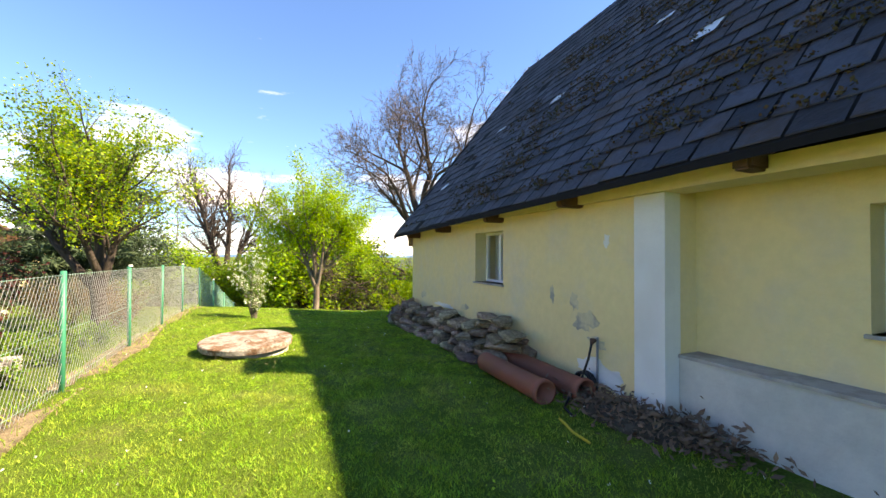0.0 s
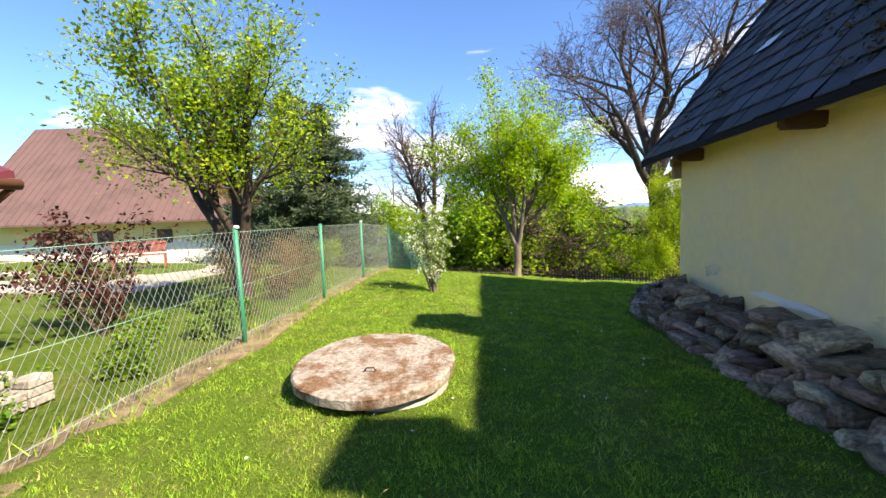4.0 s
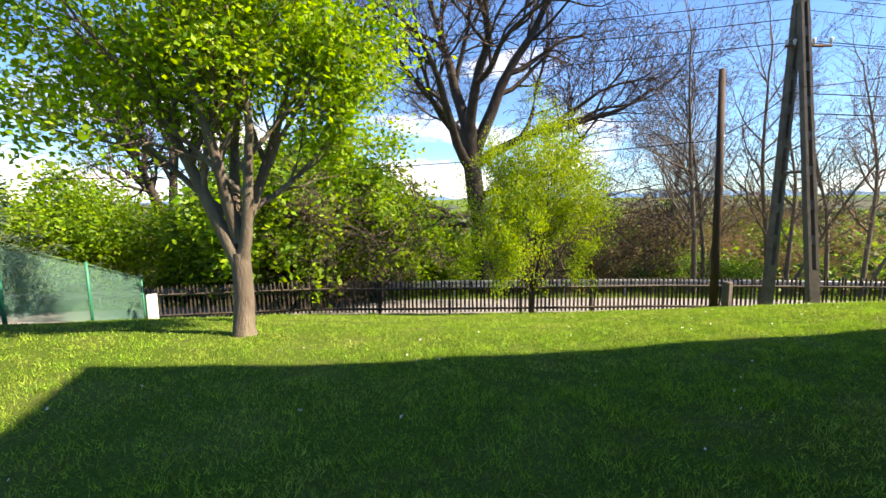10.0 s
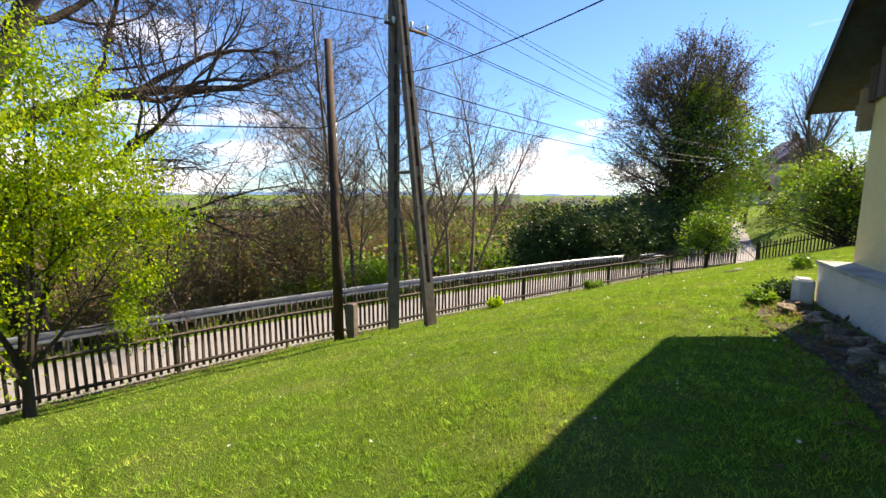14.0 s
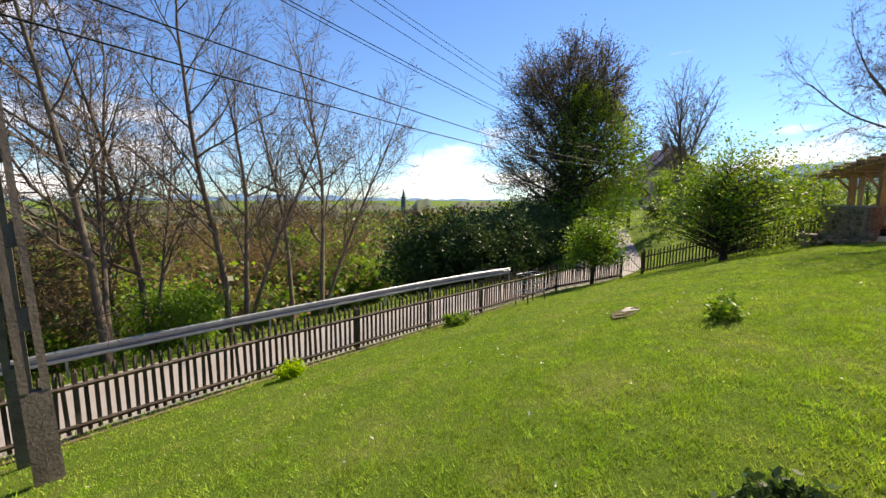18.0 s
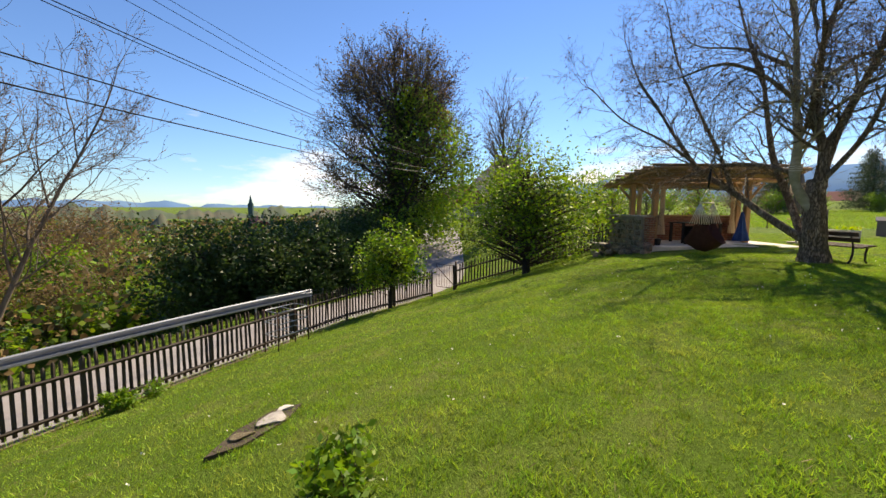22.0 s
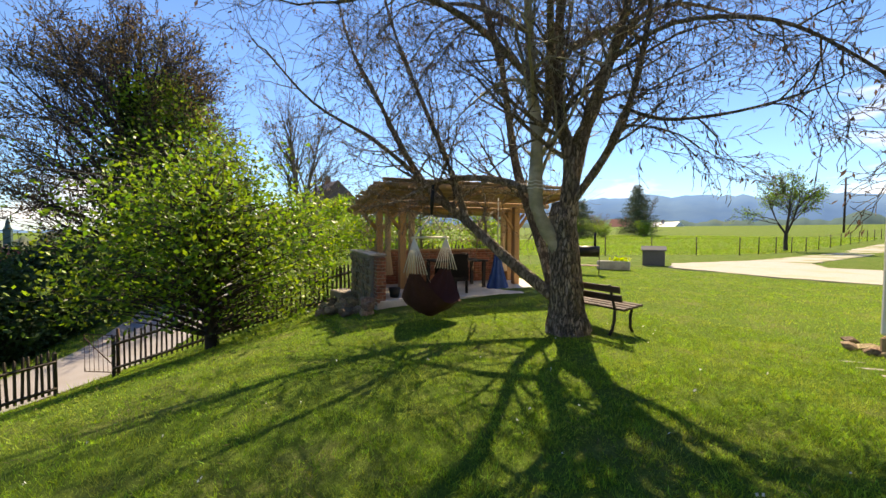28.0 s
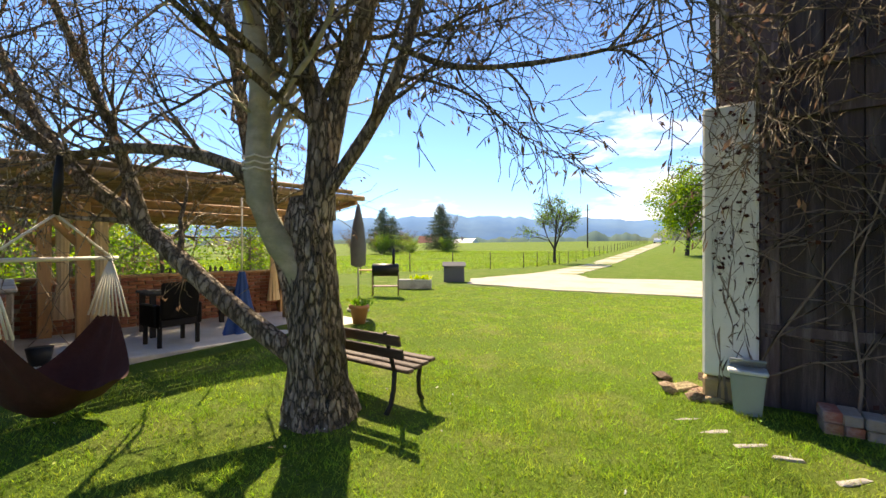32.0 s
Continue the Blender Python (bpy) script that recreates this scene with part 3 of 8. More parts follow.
# Roof: eave height a little lower towards the gable.
APEX_U, APEX_Z, OVER = 4.2, 7.93, 0.42


def eave_z(v):
    return 2.27 + 0.025 * min(max(v + 0.4, 0), 10)


def roof_pt(side, s, v, lift=0.0):
    """On the slope: side -1 west, 1 east; s from eave (0) to ridge (1)."""
    u0 = -0.42 if side < 0 else HW + 0.55
    z0 = eave_z(v) + (0.07 if side > 0 else 0)
    sag = -0.05 * math.sin(math.pi * s)
    top = APEX_Z + 0.03 * min(max(v, 0), 14)
    return hp(u0 + (APEX_U - u0) * s, v, z0 + (top - z0) * s + sag + lift)


def roof_slab(side):
    bm = bmesh.new()
    nv, ns = 24, 8
    top, low = {}, {}
    for i in range(nv + 1):
        v = -OVER + (HLEN + 2 * OVER) * i / nv
        for k in range(ns + 1):
            top[i, k] = bm.verts.new(roof_pt(side, k / ns, v))
            low[i, k] = bm.verts.new(roof_pt(side, k / ns, v, -0.065))
    for i in range(nv):
        for k in range(ns):
            bm.faces.new((top[i, k], top[i + 1, k], top[i + 1, k + 1], top[i, k + 1]))
            bm.faces.new((low[i, k + 1], low[i + 1, k + 1], low[i + 1, k], low[i, k]))
        bm.faces.new((top[i, 0], low[i, 0], low[i + 1, 0], top[i + 1, 0]))
    for k in range(ns):
        bm.faces.new((top[0, k], top[0, k + 1], low[0, k + 1], low[0, k]))
        bm.faces.new((top[nv, k + 1], top[nv, k], low[nv, k], low[nv, k + 1]))
    bmesh.ops.recalc_face_normals(bm, faces=bm.faces)
    return bm


roof_west = hpart("roof_west", roof_slab(-1), M["slate_bed"], "mossy dark slate roof slope")
hpart("roof_east", roof_slab(1), M["slate"], "dark slate roof slope")
for v in (5.5, 8.95):
    bm = hboxes((APEX_U - 0.3, APEX_U + 0.3, v - 0.35, v + 0.35, 6.9, 8.7), (APEX_U - 0.36, APEX_U + 0.36, v - 0.41, v + 0.41, 8.7, 8.8))
    hpart("chimney", bm, M["old_brick"], "brick chimney stack")


# ---- the timber barn wing ----
barn = thing("barn", "tall barn wing clad in tarred vertical boards beside white plaster", "barn", (16.5, -13, 0))
barn_inv = barn.matrix_world.inverted()


def bpart(name, bm, material, label="", parent=None, **more):
    bm.transform(barn_inv)
    return part(name, bm, material, parent or barn, label, **more)


bpart("wall_north", boxes(((11.6, -9.3, -0.4), (20.1, -8.96, 6.4)), ((20.06, -9.3, 2.91), (20.42, -8.96, 6.4))), M["barn_boards"], "dark timber barn wall")
bpart("pier", boxes(((20.11, -9.35, 0.32), (20.55, -8.78, 2.9)), bevel=0.02), M["white_plaster"], "white plastered corner pier with dry creeper")
bpart("pier_foot", boxes(((20.11, -9.35, -0.4), (20.55, -8.79, 0.3)), bevel=0.02), M["beam"], "bare brown foot of the pier")
bpart("wall_east", boxes(((20.1, -19.0, -0.4), (20.46, -9.36, 6.0))), M["white_plaster"], "white plastered barn wall")
bpart("wall_south", boxes(((11.6, -19.3, -0.4), (20.4, -19.0, 6.0))), M["plaster"])
bm = bmesh.new()
prof = [(-8.3, 5.9), (-14.0, 9.6), (-19.8, 5.9), (-19.8, 6.05), (-14.0, 9.78), (-8.3, 6.05)]
va = [bm.verts.new((11.2, y, z + 0.5)) for y, z in prof]
vb = [bm.verts.new((20.9, y, z + 0.5)) for y, z in prof]
for i in range(6):
    bm.faces.new((va[i], va[(i + 1) % 6], vb[(i + 1) % 6], vb[i]))
bm.faces.new((va[0], va[1], va[4], va[5]))
bm.faces.new((va[1], va[2], va[3], va[4]))
bm.faces.new((vb[5], vb[4], vb[1], vb[0]))
bm.faces.new((vb[4], vb[3], vb[2], vb[1]))
bmesh.ops.recalc_face_normals(bm, faces=bm.faces)
bpart("roof", bm, M["slate"], "dark barn roof")


# ---- trees ----
class Limbs:
    """Grows the limbs of one tree and keeps the twig tips for its leaves."""

    def __init__(self, seed):
        self.rng = random.Random(seed)
        self.vs, self.fs, self.tips, self.thin = [], [], [], 0.0025

    def tube(self, pts, rad, sides):
        vs, fs = tube_data(pts, rad, sides)
        o = len(self.vs)
        self.vs += vs
        self.fs += [tuple(i + o for i in q) for q in fs[:-2]]

    def turned(self, d, angle, around=None):
        r = self.rng
        side = d.orthogonal().normalized()
        side.rotate(Matrix.Rotation(r.uniform(0, 2 * math.pi) if around is None else around, 3, d))
        out = d.copy()
        out.rotate(Matrix.Rotation(angle, 3, side))
        return out

    def grow(self, p, d, length, rad, level, spec):
        """spec: per level (children, spread angle, length ratio, wander, lift, segments, sides, first child at)."""
        r = self.rng
        kids, ang, ratio, wander, lift, segs, sides, first = spec[level]
        pts, rads, dirs = [p.copy()], [rad], [d.copy()]
        for i in range(segs):
            d = d + Vector((r.gauss(0, wander), r.gauss(0, wander), r.gauss(0, wander) + lift))
            d.normalize()
            p = p + d * (length / segs)
            pts.append(p.copy())
            rads.append(max(rad * (1 - 0.72 * (i + 1) / segs), self.thin))
            dirs.append(d.copy())
        self.tube(pts, rads, sides)
        last = level == len(spec) - 1
        if last:
            for i in range(1, len(pts)):
                self.tips.append((pts[i], dirs[i]))
            return
        for k in range(kids):
            s = first + (1 - first) * (k + r.uniform(0.1, 0.9)) / kids
            f = s * segs
            i = min(int(f), segs - 1)
            q = pts[i].lerp(pts[i + 1], f - i)
            rr = (rads[i] + (rads[i + 1] - rads[i]) * (f - i)) * r.uniform(0.5, 0.75)
            dd = self.turned(dirs[i + 1], ang * r.uniform(0.65, 1.25))
            self.grow(q, dd, length * ratio * r.uniform(0.7, 1.2) * (1.15 - 0.4 * s), max(rr, self.thin), level + 1, spec)
        if level < len(spec) - 1:
            self.grow(pts[-1], dirs[-1], length * ratio * 0.8, max(rads[-1], self.thin), level + 1, spec)

    def mesh(self, name):
        me = bpy.data.meshes.new(name)
        v = np.array([tuple(q) for q in self.vs], np.float32)
        me.from_pydata(v, [], self.fs)
        me.shade_smooth()
        return me


def leaf_mesh(name, anchors, size, per, scatter, seed, droop=0.0, narrow=0.55, jitter=0.35):
    """Many small folded leaves, each of four triangles' worth at most, round the anchors."""
    rng = np.random.default_rng(seed)
    a = np.array([tuple(p) for p in anchors], float)
    a = np.repeat(a, per, 0)
    n = len(a)
    a = a + rng.normal(0, scatter, (n, 3))
    d = rng.normal(0, 1, (n, 3))
    d[:, 2] = d[:, 2] * 0.6 - droop
    d /= np.linalg.norm(d, axis=1)[:, None]
    w = np.cross(d, rng.normal(0, 1, (n, 3)))
    w /= np.linalg.norm(w, axis=1)[:, None] + 1e-9
    s = (size * (1 + jitter * rng.uniform(-1, 1, n)))[:, None]
    k = s * narrow * 0.5
    vs = np.stack([a, a + d * s * 0.55 + w * k, a + d * s, a + d * s * 0.5 - w * k], 1).reshape(-1, 3)
    i = np.arange(n) * 4
    fs = np.stack([i, i + 1, i + 2, i + 3], 1)
    me = bpy.data.meshes.new(name)
    me.from_pydata(vs.astype(np.float32), [], fs)
    return me


def sample(tips, share, seed):
    r = random.Random(seed)
    return [p for p, _ in tips if r.random() < share]


def tree(name, label, at, stems, spec, bark, seed, leaves=(), rz=0.0, category="tree", group="", thin=0.0025):
    """stems: (offset, direction, length, radius); leaves: (material, size, per tip, scatter, share, droop)."""
    ob = thing(name, label, category, at, rz, group)
    g = Limbs(seed)
    g.thin = thin
    for off, d, ln, rad, *plain in stems:
        if plain:
            o, dd = Vector(off), Vector(d).normalized()
            g.tube([o, o + dd * ln * 0.12, o + dd * ln * 0.5 + Vector((0.02, 0.01, 0)), o + dd * ln], [rad * 1.35, rad * 1.05, rad * 0.92, rad * 0.9], 12)
        else:
            g.grow(Vector(off), Vector(d).normalized(), ln, rad, 0, spec)
    place("trunk", g.mesh(name + "_limbs"), bark, ob)
    for i, (mt, size, per, scatter, share, droop) in enumerate(leaves):
        an = sample(g.tips, share, seed + i)
        if an:
            place("crown" if i == 0 else ("blossom" if mt is M["petal"] else "inner_foliage"), leaf_mesh(name + "_crown", an, size, per, scatter, seed + 7 * i, droop), mt, ob)
    return ob


def crown_tree(name, label, at, trunk, centre, radii, clumps, leaves, bark, seed, spread=0.3, category="tree", group="", limb=0.03, low=-0.9, wild=0.22):
    """A tree whose crown is many leafy boughs: trunk (height, radius), crown centre height and radii, leaves (material, size, per bough)."""
    r = random.Random(seed)
    ob = thing(name, label, category, at, 0, group)
    g = Limbs(seed)
    h, rad = trunk
    bend = Vector((r.uniform(-0.1, 0.1), r.uniform(-0.1, 0.1), 0)) * h
    axis = [Vector((0, 0, -0.1)), Vector((0, 0, h * 0.3)) + bend * 0.4, Vector((0, 0, h * 0.65)) + bend, Vector((0, 0, h)) + bend * 1.2]
    g.tube(axis, [rad * 1.25, rad, rad * 0.7, rad * 0.25], 9)
    heads = []
    for k in range(clumps):
        while True:
            d = Vector((r.gauss(0, 1), r.gauss(0, 1), r.gauss(0, 1)))
            d.normalize()
            if d.z > low:
                break
        q = r.random() ** 0.45 * (1 + wild * 2.2 * noise.noise(d * 1.9 + Vector((seed * 0.37, 0, 0)))) * r.uniform(1 - wild, 1 + wild * 0.6)
        c = Vector((d.x * radii[0] * q, d.y * radii[1] * q, centre + d.z * radii[2] * q))
        f = min(max((c.z - 0.35 * math.hypot(c.x, c.y)) / h, 0.12), 0.97)
        i = min(int(f * 3), 2)
        a = axis[i].lerp(axis[i + 1], f * 3 - i)
        mid = a.lerp(c, 0.5) + Vector((r.gauss(0, 0.12), r.gauss(0, 0.12), r.uniform(-0.02, 0.2))) * (c - a).length * 0.5
        n = (c - a).length
        g.tube([a, a.lerp(mid, 0.55), mid, mid.lerp(c, 0.6), c], [limb * n ** 0.5, limb * 0.8 * n ** 0.5, limb * 0.6 * n ** 0.5, limb * 0.3, limb * 0.12], 4)
        heads.append((c, (c - mid).normalized()))
        for _ in range(3):
            e = c + Vector((r.gauss(0, 1), r.gauss(0, 1), r.gauss(0.2, 0.8))) * spread
            g.tube([mid.lerp(c, 0.75), mid.lerp(e, 0.8), e], [limb * 0.25, limb * 0.18, limb * 0.08], 3)
            heads.append((e, d))
    place("trunk", g.mesh(name + "_limbs"), bark, ob)
    for i, (mt, size, per, share) in enumerate(leaves):
        an = sample(heads, share, seed + i)
        if an:
            place("crown" if i == 0 else "inner_foliage", leaf_mesh(name + "_crown", an, size, per, spread * 0.62, seed + 7 * i, 0.25), mt, ob)
    return ob


def on_land(x, y, dz=-0.05):
    return (x, y, land_at(x, y) + dz)


# kids, angle, ratio, wander, lift, segments, sides, first
BROAD = [(7, 0.75, 0.62, 0.07, 0.03, 6, 8, 0.3), (5, 0.7, 0.6, 0.12, 0.05, 5, 5, 0.25), (5, 0.7, 0.55, 0.16, 0.04, 4, 4, 0.2), (4, 0.7, 0.5, 0.2, 0.0, 3, 3, 0.2)]
OAK = [(6, 0.7, 0.66, 0.13, 0.02, 7, 9, 0.3), (6, 0.8, 0.6, 0.2, 0.03, 6, 6, 0.2), (5, 0.85, 0.55, 0.24, 0.03, 4, 3, 0.15), (5, 0.85, 0.5, 0.26, 0.02, 3, 3, 0.15), (3, 0.7, 0.55, 0.2, 0.0, 2, 3, 0.2)]
ALDER = [(14, 0.75, 0.36, 0.05, 0.02, 10, 7, 0.3), (7, 0.75, 0.55, 0.15, 0.07, 5, 4, 0.12), (5, 0.75, 0.55, 0.2, 0.04, 4, 3, 0.15), (4, 0.7, 0.55, 0.22, 0.0, 3, 3, 0.15)]
BARE = [(11, 0.55, 0.42, 0.04, 0.02, 8, 6, 0.25), (6, 0.6, 0.5, 0.1, 0.06, 5, 4, 0.15), (4, 0.65, 0.5, 0.16, 0.03, 4, 3, 0.2), (3, 0.6, 0.5, 0.2, 0.0, 3, 3, 0.2)]

tree("maple_tree", "young maple with fresh yellow-green leaves on the lawn", on_land(2.2, 12.2), [((0, 0, 0), (0.02, 0, 1), 1.1, 0.125, True), ((0, 0, 0.95), (-0.3, 0.05, 1), 2.6, 0.095), ((0, 0, 0.85), (0.22, -0.12, 1), 2.6, 0.085), ((0, 0, 1.2), (0.5, -0.05, 1), 2.4, 0.085), ((0, 0, 1.3), (0.05, 0.4, 1), 2.7, 0.08), ((0, 0, 1.3), (0.02, -0.34, 1), 2.8, 0.08), ((0, 0, 1.5), (-0.75, 0.2, 0.7), 2.0, 0.05), ((0, 0, 1.5), (0.85, 0.2, 0.55), 1.9, 0.05)],
     BROAD, M["bark"], 11, [(M["leaf_bright"], 0.08, 8, 0.13, 0.6, 0.3), (M["leaf_mid"], 0.08, 3, 0.12, 0.5, 0.3)])
oak_stems = [((0, 0, 0), (-0.13, 0, 1), 8.6, 0.46, True)]
for off, d, ln, rad in (((-1.1, 0, 8.4), (-0.28, 0.05, 1), 6.0, 0.3), ((-0.9, 0, 7.0), (0.45, 0.1, 0.85), 7.5, 0.34), ((-1.05, 0, 8.0), (0.1, -0.3, 1), 6.5, 0.28), ((-0.8, 0, 6.8), (0.95, -0.3, 0.6), 6.6, 0.27), ((-0.8, 0, 6.4), (-0.9, -0.1, 0.55), 6.2, 0.26), ((-0.65, 0, 5.2), (0.5, -0.85, 0.3), 5.2, 0.18),
                        ((-0.6, 0, 4.6), (0.95, -0.3, 0.12), 6.0, 0.17), ((-0.55, 0, 4.4), (-0.8, -0.6, 0.25), 5.6, 0.17), ((-0.9, 0, 7.2), (0.3, 0.8, 0.7), 5.2, 0.2), ((-0.5, 0, 4.0), (-1, 0.1, 0.3), 6.0, 0.16)):
    oak_stems.append((off, d, ln, rad))
tree("oak_tree", "huge old bare oak beyond the lane", on_land(13.4, 23.9), [(o, d, ln * (1.0 if len(p) else 1.14), q, *p) for o, d, ln, q, *p in oak_stems], OAK, M["bark_dark"], 21, [(M["catkin"], 0.07, 1, 0.06, 0.5, 0)], thin=0.008)
fence_sapling = tree("shrub_tree", "small tree with pale yellow-green leaves inside the fence", on_land(9.85, 16.05), [((0, 0, 0), (0.05, 0, 1), 0.9, 0.12, True), ((0, 0, 0.7), (0.05, 0, 1), 3.9, 0.1), ((0, 0, 0.6), (-0.55, 0, 1), 3.3, 0.07), ((0, 0, 0.8), (0.6, 0.1, 1), 3.1, 0.07), ((0, 0, 0.7), (0.1, -0.55, 1), 3.0, 0.07), ((0, 0, 0.8), (-0.2, 0.55, 1), 3.0, 0.07), ((0, 0, 0.8), (-0.85, -0.4, 0.6), 2.6, 0.05), ((0, 0, 0.8), (0.85, -0.4, 0.6), 2.6, 0.05)],
     BROAD, M["bark_dark"], 31, [(M["leaf_yellow"], 0.085, 8, 0.16, 0.8, 0.2), (M["leaf_mid"], 0.08, 3, 0.12, 0.6, 0.2)])
fence_sapling.scale = (0.66, 0.66, 0.93)
tree("fence_tree", "leaning multi-stemmed tree with yellow-green leaves behind the wire fence", on_land(-3.4, 6.25), [((0, 0, 0), (-0.06, 0, 1), 1.3, 0.15, True), ((0, 0, 1.0), (-0.1, 0.1, 1), 2.5, 0.11), ((0, 0, 0.9), (-0.75, 0.2, 0.8), 2.8, 0.1), ((0, 0, 1.0), (0.4, -0.15, 1), 2.2, 0.1), ((0, 0, 1.2), (-0.1, 0.5, 1), 1.8, 0.09), ((0, 0, 1.2), (-0.2, -0.6, 1), 2.2, 0.08)],
     BROAD, M["bark_dark"], 41, [(M["leaf_mid"], 0.062, 7, 0.1, 0.5, 0.3), (M["leaf_yellow"], 0.062, 5, 0.1, 0.5, 0.3)])
tree("dark_tree", "bare multi-stemmed dark tree beyond the lane", on_land(-0.75, 32.5), [((0, 0, 0), (0, 0, 1), 4.8, 0.5, True), ((0, 0, 4.2), (-0.45, 0, 1), 7.0, 0.24), ((0, 0, 4.5), (0.1, 0.2, 1), 8.5, 0.26), ((0, 0, 4.3), (0.45, 0, 1), 7.2, 0.22), ((0, 0, 4.3), (-0.15, -0.2, 1), 8.0, 0.22)],
     ALDER, M["bark_dark"], 51, [(M["catkin"], 0.07, 1, 0.05, 0.4, 0)], thin=0.009)
crown_tree("cherry_bush", "broad round bushy tree in fresh leaf beside the gate", on_land(30.0, -1.75), (3.6, 0.13), 2.45, (2.75, 2.75, 2.4), 330, [(M["leaf_mid"], 0.115, 10, 1.0), (M["leaf_dark"], 0.11, 3, 0.5)], M["bark_dark"], 71, 0.36, limb=0.024, low=-0.8, wild=0.2)
road_stems = [((0, 0, 0), (0, 0, 1), 10.5, 0.5, True), ((0, 0, 9.8), (0.05, 0, 1), 4.6, 0.24), ((0.3, -0.9, 0), (0.1, -0.12, 1), 9.0, 0.3, True), ((1.2, -2.0, 8.6), (0.15, -0.3, 1), 4.6, 0.2)]
for k in range(34):
    z, a = 2.2 + 9.8 * k / 33, 2.4 * k
    ln = 6.0 * (1 - (abs(z - 6.2) / 9.5) ** 2) + 0.8
    road_stems.append(((0, 0, z), (math.cos(a), math.sin(a), 0.22 + 0.085 * z), ln * 0.82, 0.16))
road_tree = tree("roadside_tree", "tall half-leafed tree with dark ivy beside the lane", on_land(50.3, 2.2), road_stems,
                 BROAD, M["bark_dark"], 81, [(M["leaf_brown"], 0.16, 2, 0.28, 0.32, 0)], thin=0.012)
ivy_at, green_at, r81 = [], [], random.Random(82)
for k in range(1000):
    z = r81.uniform(1.0, 12.4)
    w = (1.75 - 0.09 * z) * (0.7 + 0.6 * abs(noise.noise(Vector((z * 0.6, 3, 0)))) * 2)
    ivy_at.append(Vector((r81.gauss(0, w * 0.6), r81.gauss(-0.3, w), z)))
for k in range(1100):
    a, z = r81.gauss(-1.75, 0.85), r81.uniform(1.5, 13.5)
    q = 6.6 * (1 - (abs(z - 6.5) / 8.5) ** 2) * r81.random() ** 0.4
    green_at.append(Vector((math.cos(a) * q, math.sin(a) * q, z)))
place("ivy", leaf_mesh("road_ivy", ivy_at, 0.26, 14, 0.32, 83), M["leaf_dark"], road_tree, "dark ivy round the stems")
place("fresh_leaves", leaf_mesh("road_leaves", green_at, 0.25, 14, 0.45, 84), M["leaf_mid"], road_tree, "fresh green leaves")


# ---- the walnut: main limbs laid out one by one, finer growth left to chance ----
WB = Vector(on_land(23.35, -6.4))
W_RIGHT, W_AWAY = Vector((-0.75, -0.661, 0)), Vector((0.661, -0.75, 0))


def wp(r, a, z):
    return W_RIGHT * r + W_AWAY * a + Vector((0, 0, z))


walnut = thing("walnut_tree", "big walnut with forked trunk, bare twigs and drooping young shoots", "tree", WB)
g = Limbs(61)
g.thin = 0.0038
TWIGS = [(6, 0.85, 0.6, 0.16, 0.02, 6, 6, 0.2), (5, 0.85, 0.64, 0.2, 0.02, 5, 4, 0.15), (5, 0.85, 0.6, 0.24, -0.02, 4, 3, 0.15), (3, 0.7, 0.55, 0.25, -0.05, 3, 3, 0.25)]


def barky(pts, radii, sides, seed, deep=0.1):
    """A limb with furrowed bark."""
    o = len(g.vs)
    g.tube(pts, radii, sides)
    for i in range(len(pts)):
        c = Vector(pts[i])
        for k in range(sides):
            w = 2 * math.pi * k / sides
            f = 0.6 * noise.noise(Vector((math.cos(w) * 2 + seed, math.sin(w) * 2, i * 0.12))) + 0.5 - 1.6 * abs(noise.noise(Vector((math.cos(w) * 5, math.sin(w) * 5 + seed, i * 0.3))))
            v = g.vs[o + i * sides + k]
            g.vs[o + i * sides + k] = c + (v - c) * (1 + deep * f)


def bough(pts, r0, r1, kids, kid_len, first=0.25, sides=9):
    """One limb along given points, with side branches."""
    r = g.rng
    fine, n = [], 4
    P = [Vector(p) for p in pts]
    for i in range(len(P) - 1):
        for k in range(n):
            s = k / n
            a, b, c, d = P[max(i - 1, 0)], P[i], P[i + 1], P[min(i + 2, len(P) - 1)]
            q = 0.5 * ((2 * b) + (c - a) * s + (2 * a - 5 * b + 4 * c - d) * s * s + (3 * b - a - 3 * c + d) * s ** 3)
            fine.append(q)
    fine.append(P[-1])
    m = len(fine) - 1
    rad = [r0 + (r1 - r0) * i / m for i in range(m + 1)]
    barky(fine, [q * (1 + r.uniform(-0.08, 0.08)) for q in rad], sides + 5, r.uniform(0, 50), 0.12)
    for k in range(kids):
        s = first + (1 - first) * (k + r.uniform(0.1, 0.9)) / kids
        i = min(int(s * m), m - 1)
        d = (fine[i + 1] - fine[i]).normalized()
        g.grow(fine[i], g.turned(d, r.uniform(0.5, 1.0)), kid_len * r.uniform(0.6, 1.15), max(0.012, rad[i] * 0.4), 1, TWIGS)
    g.grow(fine[-1], (fine[-1] - fine[-2]).normalized(), kid_len * 0.9, rad[-1], 1, TWIGS)


TZ = [(-0.15, 0.05, 0.42), (0.05, 0.05, 0.32), (0.35, 0.03, 0.255), (0.9, 0.0, 0.215), (1.4, -0.04, 0.21), (1.75, -0.07, 0.195), (2.0, -0.1, 0.11)]
steps = [(a[0] + (b[0] - a[0]) * k / 7, a[1] + (b[1] - a[1]) * k / 7, a[2] + (b[2] - a[2]) * k / 7) for a, b in zip(TZ, TZ[1:]) for k in range(7)] + [TZ[-1]]
barky([wp(b, 0, a) for a, b, c in steps], [c for a, b, c in steps], 48, 3.0, 0.2)
